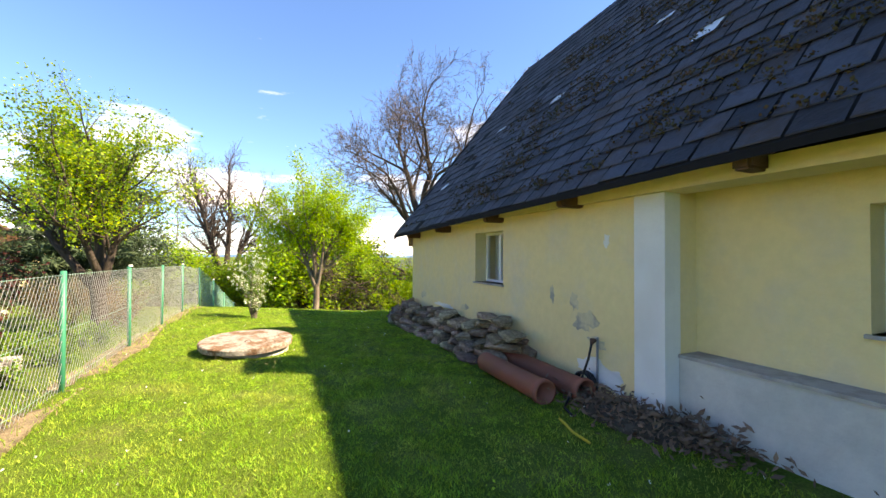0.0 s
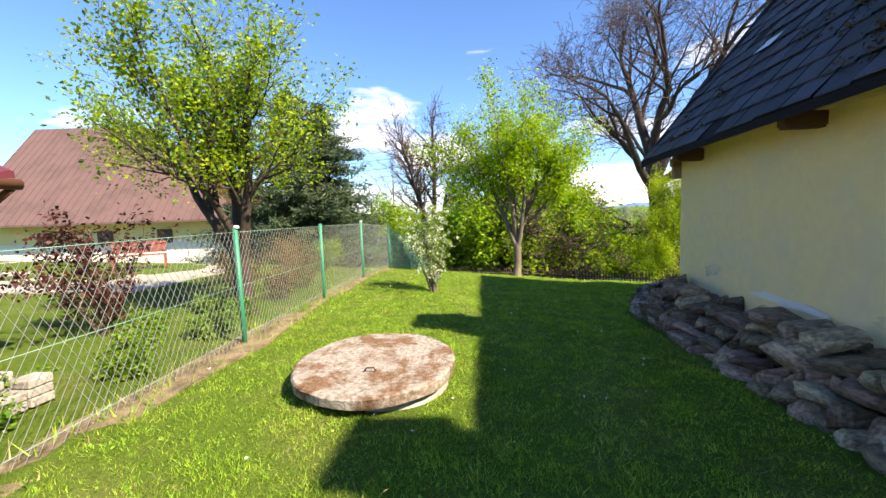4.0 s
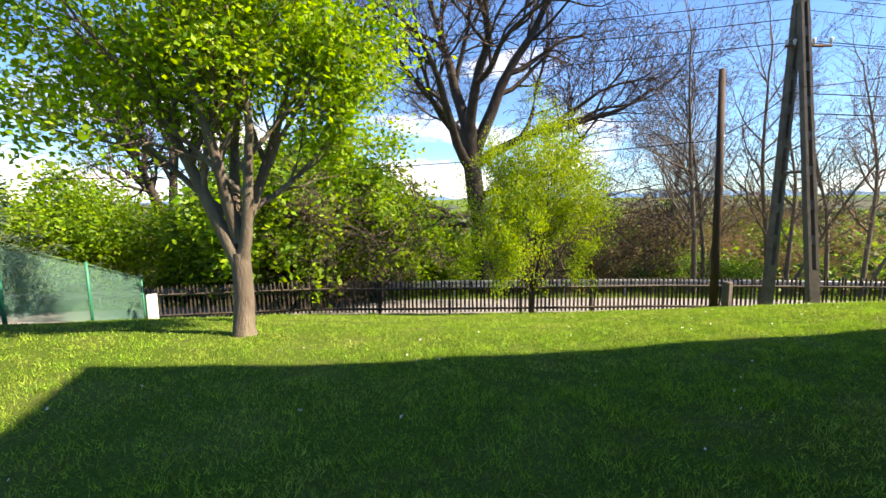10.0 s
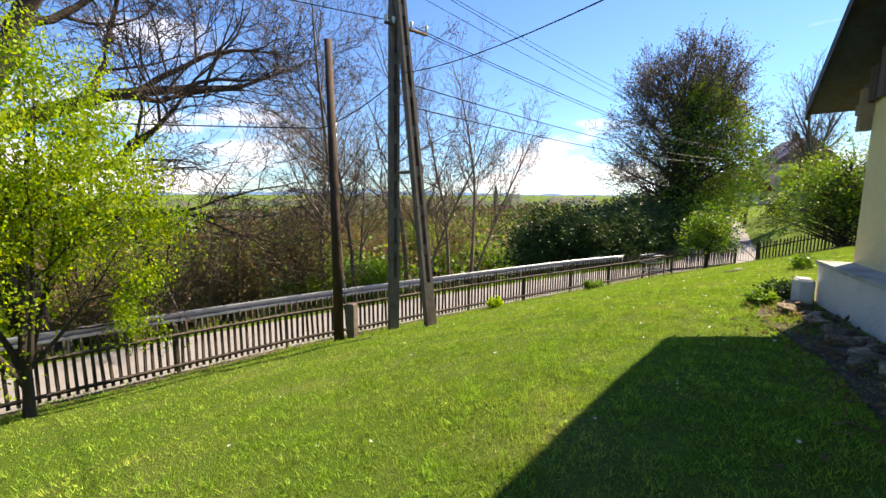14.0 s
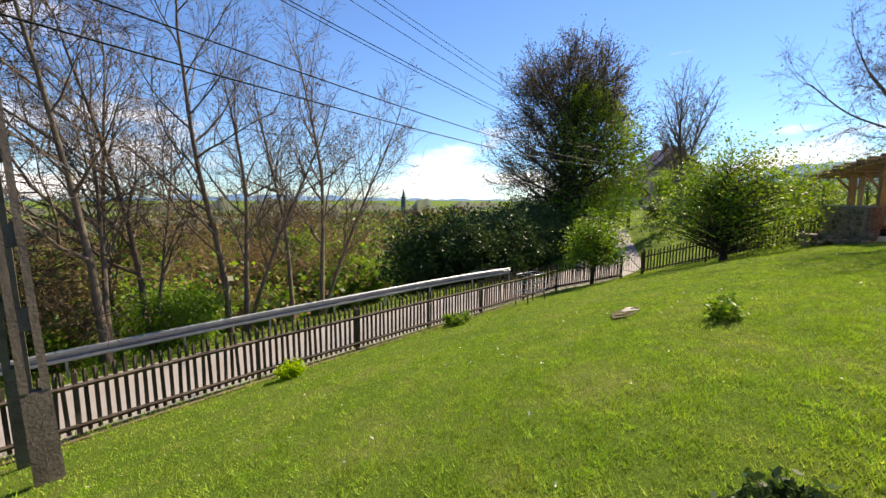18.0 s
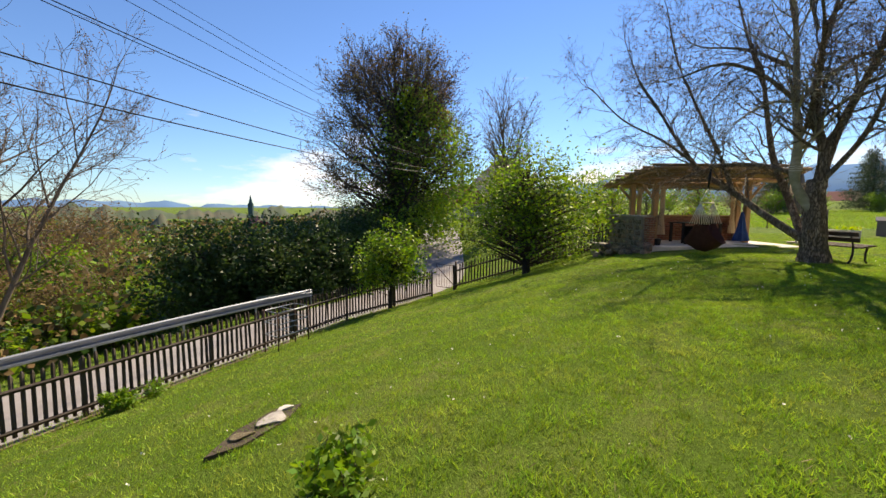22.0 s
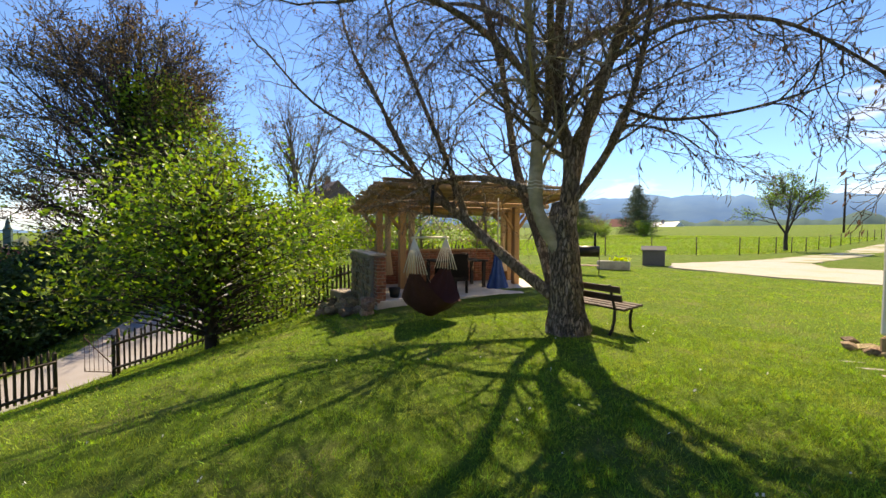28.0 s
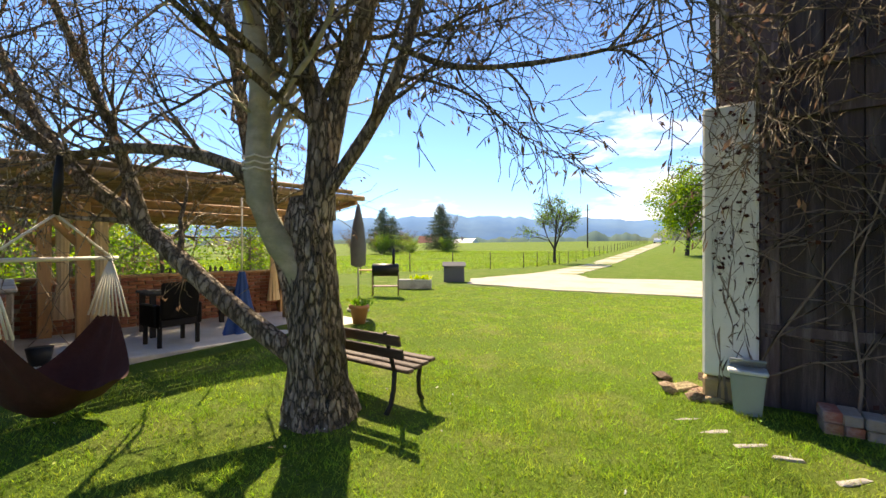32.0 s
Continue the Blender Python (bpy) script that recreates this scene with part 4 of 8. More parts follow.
bough([wp(0, 0, 1.6), wp(0.05, 0, 2.6), wp(-0.14, 0.1, 3.3), wp(-0.2, 0.2, 4.2), wp(-0.1, 0.3, 5.6)], 0.14, 0.05, 16, 1.7)
bough([wp(0.06, 0.05, 1.8), wp(0.1, 0.05, 2.4), wp(0.3, 0.0, 3.25), wp(0.57, -0.1, 4.0), wp(0.85, -0.3, 5.0), wp(1.0, -0.5, 6.0)], 0.11, 0.04, 16, 1.6)
bough([wp(0.05, -0.05, 1.95), wp(0.5, -0.15, 2.6), wp(0.78, -0.2, 3.2), wp(0.96, -0.25, 3.95), wp(1.06, -0.3, 4.8)], 0.065, 0.03, 12, 1.4)
bough([wp(-0.1, 0.05, 0.5), wp(-0.92, 0.25, 1.1), wp(-1.75, 0.5, 1.78), wp(-2.55, 0.7, 2.4), wp(-3.25, 0.9, 3.4), wp(-3.9, 1.1, 4.5)], 0.105, 0.035, 17, 1.7, 0.3)
bough([wp(-1.7, 0.48, 1.75), wp(-2.0, 0.55, 2.6), wp(-2.45, 0.6, 3.6), wp(-2.9, 0.6, 4.6)], 0.065, 0.025, 12, 1.4)
bough([wp(-0.05, 0.15, 0.2), wp(-0.5, 0.75, 1.5), wp(-0.9, 1.0, 2.6), wp(-1.1, 1.1, 3.7), wp(-1.3, 1.2, 5.0)], 0.105, 0.045, 13, 1.6)
bough([wp(-0.44, -0.12, 2.15), wp(-1.2, 0.1, 2.4), wp(-2.1, 0.35, 2.42), wp(-3.1, 0.6, 2.1)], 0.07, 0.025, 10, 1.2, 0.15)
bough([wp(0.6, -0.1, 4.0), wp(1.3, -0.5, 4.2), wp(2.2, -0.9, 3.9), wp(2.9, -1.1, 3.3), wp(3.3, -1.2, 2.8)], 0.034, 0.009, 12, 1.0, 0.1, 6)
bough([wp(0.9, -0.3, 4.6), wp(1.8, -1.0, 4.6), wp(2.8, -1.6, 4.1), wp(3.5, -1.9, 3.3)], 0.03, 0.009, 12, 1.0, 0.1, 6)
bough([wp(0.7, -0.2, 3.3), wp(1.2, -0.5, 3.0), wp(1.9, -0.8, 2.95), wp(2.6, -0.9, 3.1)], 0.03, 0.01, 8, 0.8, 0.1, 6)
bough([wp(-0.5, -0.1, 3.8), wp(-1.2, -0.8, 4.4), wp(-1.9, -1.5, 4.6), wp(-2.6, -2.1, 4.3)], 0.06, 0.02, 10, 1.3, 0.1, 6)
bough([wp(0.0, 0.3, 4.4), wp(0.6, 1.2, 5.0), wp(1.2, 2.2, 5.2)], 0.06, 0.02, 9, 1.5, 0.1, 6)
bough([wp(-0.3, -0.1, 3.2), wp(-0.2, -0.9, 4.2), wp(-0.2, -1.7, 4.9), wp(-0.3, -2.6, 5.2)], 0.06, 0.02, 10, 1.5, 0.1, 6)
bough([wp(0.5, -0.1, 3.8), wp(0.9, 0.7, 4.8), wp(1.6, 1.3, 5.3), wp(2.4, 1.8, 5.3)], 0.055, 0.02, 10, 1.5, 0.1, 6)
bough([wp(-0.6, 0.0, 4.6), wp(-1.6, 0.5, 5.4), wp(-2.6, 0.9, 5.8)], 0.055, 0.02, 10, 1.5, 0.1, 6)
# upper crown
bough([wp(-3.6, 1.0, 4.0), wp(-4.4, 1.3, 5.2), wp(-4.9, 1.5, 6.4)], 0.04, 0.015, 6, 1.3, 0.1, 6)
bough([wp(-2.8, 0.6, 4.4), wp(-3.3, 0.7, 5.6), wp(-3.6, 0.6, 7.0)], 0.035, 0.015, 6, 1.3, 0.1, 6)
bough([wp(-2.5, 0.7, 2.4), wp(-3.4, 0.3, 3.2), wp(-4.5, 0.0, 3.9), wp(-5.4, -0.2, 4.9)], 0.045, 0.014, 11, 1.4, 0.15, 6)
bough([wp(-0.65, 0.05, 5.5), wp(-0.9, 0.1, 6.8), wp(-1.2, 0.0, 8.4)], 0.055, 0.016, 7, 1.4, 0.1, 6)
bough([wp(-0.12, 0.28, 5.2), wp(0.1, 0.4, 6.6), wp(0.0, 0.6, 8.6)], 0.055, 0.016, 7, 1.4, 0.1, 6)
bough([wp(0.95, -0.45, 5.6), wp(1.3, -0.6, 6.8), wp(1.6, -0.7, 8.0)], 0.045, 0.015, 6, 1.4, 0.1, 6)
bough([wp(-1.25, 1.15, 4.6), wp(-1.7, 1.4, 6.0), wp(-2.1, 1.5, 7.6)], 0.05, 0.016, 6, 1.4, 0.1, 6)
bough([wp(-0.3, -1.7, 4.9), wp(-0.6, -2.2, 6.0), wp(-0.8, -2.6, 7.0)], 0.035, 0.014, 5, 1.3, 0.1, 6)
main = g
g = Limbs(62)
g.thin = 0.0038
bough([wp(-0.1, -0.06, 1.3), wp(-0.43, -0.14, 1.95), wp(-0.44, -0.12, 2.9), wp(-0.53, -0.1, 3.8), wp(-0.6, 0, 4.8), wp(-0.7, 0.1, 6.0)], 0.12, 0.05, 16, 1.7)
place("limb", g.mesh("walnut_limb"), M["bark_smooth"], walnut, "smooth grey-green upright limb")
main.tips.extend(g.tips)
g = main
place("trunk", g.mesh("walnut_limbs"), M["bark_walnut"], walnut)
rr = random.Random(4)
place("young_growth", leaf_mesh("walnut_shoots", [p for p, d in g.tips if rr.random() < 0.1], 0.075, 2, 0.02, 6, 1.6, 0.3), M["catkin"], walnut, "drooping brown young shoots")
for z in (2.2, 2.25, 2.3):
    c = wp(-0.44, -0.13, z)
    tube("rope_wrap", [c + Vector((0.13 * math.cos(a / 3), 0.13 * math.sin(a / 3), 0.01 * math.sin(a * 2))) for a in range(20)], 0.008, M["rope"], walnut, 5, label="pale rope tied round a limb")


# ---- roadside picket fences ----
def polyline_points(line, step):
    out = []
    for (ax, ay), (bx, by) in zip(line, line[1:]):
        ln = math.hypot(bx - ax, by - ay)
        n = max(1, round(ln / step))
        a = math.degrees(math.atan2(by - ay, bx - ax))
        out += [(ax + (bx - ax) * i / n, ay + (by - ay) * i / n, a) for i in range(n)]
    out.append((*line[-1], a))
    return out


picket_me = mesh_of("picket", *tube_data([(0, 0, 0), (0, 0, 0.5), (0, 0, 1.0), (0, 0, 1.05)], [0.031, 0.031, 0.03, 0.012], 4))


def picket_fence(name_label, line, spacing=0.13, height=1.0, post_every=2.45, seed=1, stuff_after=300):
    rng = random.Random(seed)
    ob = thing("picket_fence", name_label, "fence", (line[0][0], line[0][1], land_at(*line[0])))
    inv = ob.matrix_world.inverted()
    for x, y, a in polyline_points(line, spacing):
        z = land_at(x, y) + 0.1
        place("picket", picket_me, M["picket"], ob, m=inv @ pose(x, y, z, rng.gauss(0, 1.0), rng.gauss(0, 1.0), a + 45 + rng.gauss(0, 4)) @ Matrix.Diagonal((1, 1, height * rng.uniform(0.97, 1.03), 1)))
    for x, y, a in polyline_points(line, post_every):
        z = land_at(x, y)
        bm = bmesh.new()
        box(bm, (-0.036, -0.036, -0.3), (0.036, 0.036, 1.1 * height), inv @ pose(x, y, z, 0, 0, a), 0.01)
        part("post", bm, M["picket"], ob)
    pts = polyline_points(line, 1.2)
    for h in (0.22, 0.88):
        side = 0.045
        path = [inv @ Vector((x - side * math.sin(radians(a)) * -1, y - side * math.cos(radians(a)), land_at(x, y) + h * height)) for x, y, a in pts]
        vs, fs = tube_data(path, [0.038] * len(path), 4)
        place("rail", mesh_of("rail", vs, fs), M["picket"], ob)
    return ob


picket_fence("dark weathered wooden picket fence along the lane", [(-0.4, 21.95), (4.2, 20.3), (14.3, 15.0), (19.1, 11.9)], seed=3)
picket_fence("dark wooden picket fence climbing beside the lane", [(19.1, 11.9), (29.0, 4.9), (32.2, 1.6)], seed=4)
picket_fence("short picket fence between the gate and the shelter", [(32.75, 0.55), (31.9, -1.9), (31.3, -5.2), (31.2, -9.5)], height=0.98, seed=5)

gate = thing("garden_gate", "open rusty iron-framed garden gate", "gate", (32.85, 0.5, land_at(32.7, 0.5) + 0.05), 62)
for n, pts in (("frame", [(0, 0, 0), (0, 0, 1.0), (0.85, 0, 1.05), (0.85, 0, 0.03), (0, 0, 0)]), ("brace", [(0, 0, 0.1), (0.85, 0, 0.95)])):
    tube(n, pts, 0.016, M["iron"], gate, 6)
for i in range(6):
    tube("bar", [(0.12 + 0.12 * i, 0, 0.02), (0.12 + 0.12 * i, 0, 1.03)], 0.007, M["iron"], gate, 5)
tube("hinge_post", [(-0.05, 0, -0.3), (-0.05, 0, 1.2)], 0.04, M["iron"], gate, 8)

# ---- guard rail ----
rail = thing("guard_rail", "galvanised steel guard rail on the far side of the lane", "guard rail", (14, 20, -3))
inv = rail.matrix_world.inverted()
centre, normal = along_fence(0, 0, 1, -30, 31.0)
line = [tuple(c + n * 5.2) for c, n in zip(centre, normal)] + [(33.0, 8.9), (35.2, 7.6), (38.0, 6.2)]
prof = [(0.0, 0.0), (0.035, 0.03), (0.035, 0.1), (-0.02, 0.14), (-0.02, 0.18), (0.035, 0.22), (0.035, 0.29), (0.0, 0.32), (-0.006, 0.315), (0.025, 0.285), (0.025, 0.225), (-0.03, 0.185), (-0.03, 0.135), (0.025, 0.095), (0.025, 0.035), (-0.006, 0.005)]
vs, fs = [], []
for i, (x, y) in enumerate(line):
    a, b = line[max(i - 1, 0)], line[min(i + 1, len(line) - 1)]
    t = Vector((b[0] - a[0], b[1] - a[1])).normalized()
    for o, h in prof:
        vs.append(inv @ Vector((x + t.y * o * 1.6, y - t.x * o * 1.6, land_at(x, y) + 0.44 + h)))
for i in range(len(line) - 1):
    for k in range(16):
        q = (k + 1) % 16
        fs.append((i * 16 + k, i * 16 + q, (i + 1) * 16 + q, (i + 1) * 16 + k))
place("beam", mesh_of("beam", vs, fs, False), M["zinc"], rail)
for x, y, a in polyline_points(line[::4] + [line[-1]], 2.4)[::1]:
    bm = bmesh.new()
    box(bm, (-0.03, 0.03, -0.4), (0.03, 0.1, 0.72), inv @ pose(x, y, land_at(x, y), 0, 0, a), 0.006)
    part("post", bm, M["zinc"], rail)

# ---- poles and wires ----
pole = thing("wooden_pole", "black creosoted wooden pole beside the fence", "utility pole", (14.2, 13.38, land_at(14.2, 13.38)))
tube("mast", [(0, 0, -0.5), (0.4, 0.3, 3.4), (0.8, 0.65, 6.85)], [0.115, 0.105, 0.085], M["pole_wood"], pole, 12)
bm = boxes(((0.14, -0.3, -0.4), (0.34, -0.1, 0.85)), bevel=0.02)
part("stub", bm, M["pole_concrete"], pole, "short concrete stub")
for h in (4.6, 4.85):
    tube("insulator", [(0.6, 0.42, h), (0.68, 0.42, h + 0.02), (0.69, 0.42, h + 0.12)], [0.02, 0.03, 0.035], M["white_plaster"], pole, 8)

a_pole = thing("concrete_pole", "tall A-shaped concrete pylon with ladder openings", "utility pole", (15.1, 12.0, land_at(15.1, 12.0)))
ZA = 7.75


def lattice_leg(foot, top, w0, w1, parent):
    """A concrete leg with a row of slots up its middle."""
    f, t = Vector(foot), Vector(top)
    d = (t - f)
    ln = d.length
    d.normalize()
    s = Vector((0.82, -0.57, 0))
    s = (s - d * s.dot(d)).normalized()
    n = d.cross(s)
    bm = bmesh.new()

    def slab(h0, h1, o0, o1, th):
        wa, wb = w0 + (w1 - w0) * h0 / ln, w0 + (w1 - w0) * h1 / ln
        ring = []
        for h, w in ((h0, wa), (h1, wb)):
            for so, no in ((o0, -th), (o1, -th), (o1, th), (o0, th)):
                ring.append(bm.verts.new(f + d * h + s * so * w + n * no))
        for q in ((3, 2, 1, 0), (4, 5, 6, 7), (0, 1, 5, 4), (1, 2, 6, 5), (2, 3, 7, 6), (3, 0, 4, 7)):
            bm.faces.new([ring[i] for i in q])

    slab(0, 1.7, -0.5, 0.5, 0.085)
    slab(1.7, ln, -0.5, -0.2, 0.09)
    slab(1.7, ln, 0.2, 0.5, 0.09)
    h = 1.7
    while h < ln - 0.4:
        slab(h + 0.62, h + 0.85, -0.21, 0.21, 0.075)
        h += 0.85
    bmesh.ops.recalc_face_normals(bm, faces=bm.faces)
    return part("leg", bm, M["pole_concrete"], parent)


lattice_leg((0.41, 0.7, -0.6), (0.03, 0.36, ZA), 0.24, 0.19, a_pole)
lattice_leg((-0.37, -0.74, -0.5), (-0.03, 0.24, ZA), 0.24, 0.19, a_pole)
tube("tie", [(0.22, 0.53, 3.6), (-0.2, -0.26, 3.6)], 0.04, M["pole_concrete"], a_pole, 6)
tube("cross_arm", [(-0.3, 0.42, 6.72), (0.6, -0.16, 6.68)], 0.035, M["iron"], a_pole, 6)
part("cap", boxes(((-0.14, 0.18, ZA - 0.05), (0.14, 0.42, ZA + 0.16)), bevel=0.03), M["pole_concrete"], a_pole)
for i, (x, y) in enumerate(((-0.28, 0.4), (0.58, -0.15), (-0.12, 0.3), (0.24, 0.06))):
    tube("insulator", [(x, y, 6.72), (x, y, 6.86), (x, y, 6.88)], [0.02, 0.045, 0.015], M["white_plaster"], a_pole, 8)
PT = Vector((15.1, 12.3, land_at(15.1, 12.0)))
far_pole = thing("far_pole", "concrete utility pole far along the lane", "utility pole", on_land(55.0, -4.4))
tube("mast", [(0, 0, -0.5), (0, 0, 7.4)], [0.16, 0.1], M["pole_concrete"], far_pole, 8)
tube("cross_arm", [(0.3, -0.8, 7.1), (-0.3, 0.8, 7.1)], 0.04, M["iron"], far_pole, 6)


def wire(a, b, sag, r=0.011, label="overhead wire between the poles"):
    a, b = Vector(a), Vector(b)
    pts = [a.lerp(b, k / 24) - Vector((0, 0, sag * 4 * (k / 24) * (1 - k / 24))) for k in range(25)]
    o = new("overhead_wire", mesh_of("overhead_wire", *tube_data(pts, [r] * 25, 4)))
    o.data.materials.append(M["wire_black"])
    tagged(o, label, "cable", "overhead wires", "")


FP = Vector((55.0, -4.4, land_at(55.0, -4.4)))
for dy, dz, ox, h, sag, r in ((-0.8, 7.1, 0.5, 6.85, 0.9, 0.013), (-0.3, 7.15, 0.1, 7.9, 0.7, 0.009), (0.3, 7.15, -0.1, 7.6, 0.7, 0.009), (0.8, 7.1, -0.3, 6.85, 0.8, 0.011), (0.0, 7.35, 0.0, 7.95, 0.5, 0.008), (0.1, 6.5, 0.0, 5.6, 0.7, 0.015), (-0.1, 6.3, 0.0, 5.1, 0.7, 0.015)):
    wire(PT + Vector((ox, -0.4 * ox, h)), FP + Vector((-0.35 * dy, dy, dz)), sag, r)
for i, h in enumerate((7.85, 7.4, 6.85)):
    wire(PT + Vector((-0.1, 0.1 * i, h)), (-34, 42, 6.5 - i * 0.4), 1.2, 0.012, "overhead wire running west above the lane")
wire(PT + Vector((0, 0, 5.75)), hp(4.6, -0.12, 2.75), 0.3, 0.008, "black supply cable from pole to gable")
wire((14.75, 14.1, 2.75), PT + Vector((0.1, 0, 5.7)), 0.12, 0.014, "black cable between two poles")
wire((14.75, 14.1, 2.75), (-20, 34, 3.0), 0.9, 0.014, "black cable running west")

# ---- chain-link fence ----
CL = [(-3.35, -4.0), (-3.1, -1.1), (-2.88, 1.75), (-2.66, 4.6), (-2.45, 7.46), (-2.2, 10.3), (-1.85, 13.1), (-1.4, 16.0), (-0.95, 18.8), (-0.4, 21.6)]
chain = thing("chain_link_fence", "green-posted galvanised chain-link fence", "fence", (CL[3][0], CL[3][1], 0.0))
inv = chain.matrix_world.inverted()
CH = 1.4


for i, (x, y) in enumerate(CL):
    z = land_at(x, y)
    tube("post", [inv @ Vector((x, y, z - 0.3)), inv @ Vector((x + random.gauss(0, 0.01), y, z + CH + 0.06))], 0.032, M["green_paint"], chain, 10)
    if i % 2:
        tube("cap", [inv @ Vector((x, y, z + CH + 0.055)), inv @ Vector((x, y, z + CH + 0.09))], [0.036, 0.03], M["white_paint"], chain, 10, label="white post cap")
for k in range(len(CL) - 1):
    a, b = Vector((*CL[k], land_at(*CL[k]) + 0.04)), Vector((*CL[k + 1], land_at(*CL[k + 1]) + 0.04))
    ln = (b - a).length
    dx = (b - a) / ln
    out = Vector((dx.y, -dx.x, 0)).normalized()
    step = 0.085
    vs, fs = [], []

    def strand(p, q):
        o = len(vs)
        d = (q - p).normalized()
        s = d.cross(out).normalized()
        for c in (p, q):
            for w in (0.0, 2.1, 4.2):
                vs.append(inv @ (c + (s * math.cos(w) + out * math.sin(w)) * 0.0024))
        for j in range(3):
            fs.append((o + j, o + (j + 1) % 3, o + 3 + (j + 1) % 3, o + 3 + j))

    h = CH - 0.02
    rise = h * 0.62
    n = int((ln + rise) / step)
    for j in range(n):
        for sgn in (1, -1):
            s0 = j * step - (rise if sgn > 0 else 0)
            s1 = s0 + rise * 1.0
            lo, hi = (s0, s1) if sgn > 0 else (s1, s0)
            z0, z1 = 0.0, h
            # clip the strand to the bay
            p0, p1 = [lo, z0], [hi, z1]
            for lim in (0.0, ln):
                for u, v in ((p0, p1), (p1, p0)):
                    if (lim == 0 and u[0] < 0 < v[0]) or (lim > 0 and u[0] > ln > v[0]):
                        kk = (lim - u[0]) / (v[0] - u[0])
                        u[1] += (v[1] - u[1]) * kk
                        u[0] = lim
            if min(p0[0], p1[0]) < -1e-6 or max(p0[0], p1[0]) > ln + 1e-6 or abs(p0[0] - p1[0]) < 0.03:
                continue
            off = out * (0.003 * sgn)
            strand(a + dx * p0[0] + Vector((0, 0, p0[1])) + off, a + dx * p1[0] + Vector((0, 0, p1[1])) + off)
    place("wire_mesh", mesh_of("wire_mesh", vs, fs), M["wire_zinc"] if k < 6 else M["wire_green"], chain, "diamond wire mesh")
    for hh in (0.08, 0.7, CH - 0.03):
        tube("tension_wire", [inv @ (a + Vector((0, 0, hh))), inv @ (b + Vector((0, 0, hh)))], 0.0035, M["wire_green"], chain, 4)
for k in (6, 7, 8):
    a, b = Vector((*CL[k], land_at(*CL[k]))), Vector((*CL[k + 1], land_at(*CL[k + 1])))
    sc = thing("fence_screen", "translucent green netting tied to the fence", "netting", a, 0, "fence netting")
    vs = [Vector((-0.04, 0, 0.05)), (b - a) + Vector((-0.04, 0, 0.05)), (b - a) + Vector((-0.04, 0, 1.36)), Vector((-0.04, 0, 1.36))]
    rows = 60
    V, F = [], []
    for j in range(rows):
        for (p, q) in (((j / rows), (j + 0.45) / rows),):
            o = len(V)
            V += [vs[0].lerp(vs[3], p), vs[1].lerp(vs[2], p), vs[1].lerp(vs[2], q), vs[0].lerp(vs[3], q)]
            F.append((o, o + 1, o + 2, o + 3))
    place("net", mesh_of("net", V, F), M["wire_green"], sc)
white_post = thing("white_post", "short white concrete post at the fence corner", "post", on_land(-0.05, 20.6))
part("block", boxes(((-0.12, -0.12, 0), (0.12, 0.12, 0.85)), bevel=0.02), M["white_paint"], white_post)

L_, R_ = [(x - 0.22, y) for x, y in CL[:7]], [(x + 0.2 + 0.08 * math.sin(3 * y), y) for x, y in CL[:7]]
flat_patch("trim_fence_soil", L_ + R_[::-1], 0.016, M["straw_soil"], "bare soil and straw under the wire fence", "verge")

# ---- round concrete well cover ----
well = thing("well_cover", "round lichen-stained concrete well cover on a low ring", "well cover", (-0.8, 3.25, -0.02))
V, F = [], []
n = 40
for zz, r in ((0.17, 0.7), (0.175, 0.745), (0.255, 0.752), (0.27, 0.735)):
    for k in range(n):
        w = 2 * math.pi * k / n
        rr = r * (1 + 0.008 * math.sin(7 * w) + random.uniform(-0.006, 0.006))
        V.append((rr * math.cos(w), rr * math.sin(w), zz + 0.035 * math.sin(w + 0.3) + random.uniform(-0.004, 0.004)))
for j in range(3):
    for k in range(n):
        F.append((j * n + k, j * n + (k + 1) % n, (j + 1) * n + (k + 1) % n, (j + 1) * n + k))
F.append(tuple(range(3 * n, 4 * n)))
F.append(tuple(range(n - 1, -1, -1)))
place("slab", mesh_of("slab", V, F), M["well_top"], well, "cracked slab with brown moss")
tube("ring", [(0.12, -0.05, -0.2), (0.12, -0.05, 0.18)], 0.56, M["concrete"], well, 32)
tube("lifting_eye", [(-0.05, -0.28, 0.27), (-0.03, -0.28, 0.3), (0.03, -0.28, 0.3), (0.05, -0.28, 0.27)], 0.008, M["iron"], well, 6)


# ---- stones ----
def stone_mesh(seed, flat=0.6):
    """A broken, angular field stone of about one metre, scaled where it is laid."""
    r = random.Random(seed)
    bm = bmesh.new()
    for _ in range(16):
        p = Vector((r.uniform(-1, 1), r.uniform(-1, 1), r.uniform(-1, 1)))
        k = (abs(p.x) ** 4 + abs(p.y) ** 4 + abs(p.z) ** 4) ** 0.25
        p = p / k * r.uniform(0.42, 0.52)
        bm.verts.new((p.x, p.y, p.z * (0.75 + 0.4 * flat)))
    h = bmesh.ops.convex_hull(bm, input=bm.verts)
    bmesh.ops.delete(bm, geom=[v for v in bm.verts if not v.link_faces], context="VERTS")
    bmesh.ops.bevel(bm, geom=bm.edges[:], offset=0.02, segments=1, affect="EDGES")
    bmesh.ops.recalc_face_normals(bm, faces=bm.faces)
    me = bpy.data.meshes.new("stone")
    bm.to_mesh(me)
    bm.free()
    me.materials.append(M["stone"])
    return me


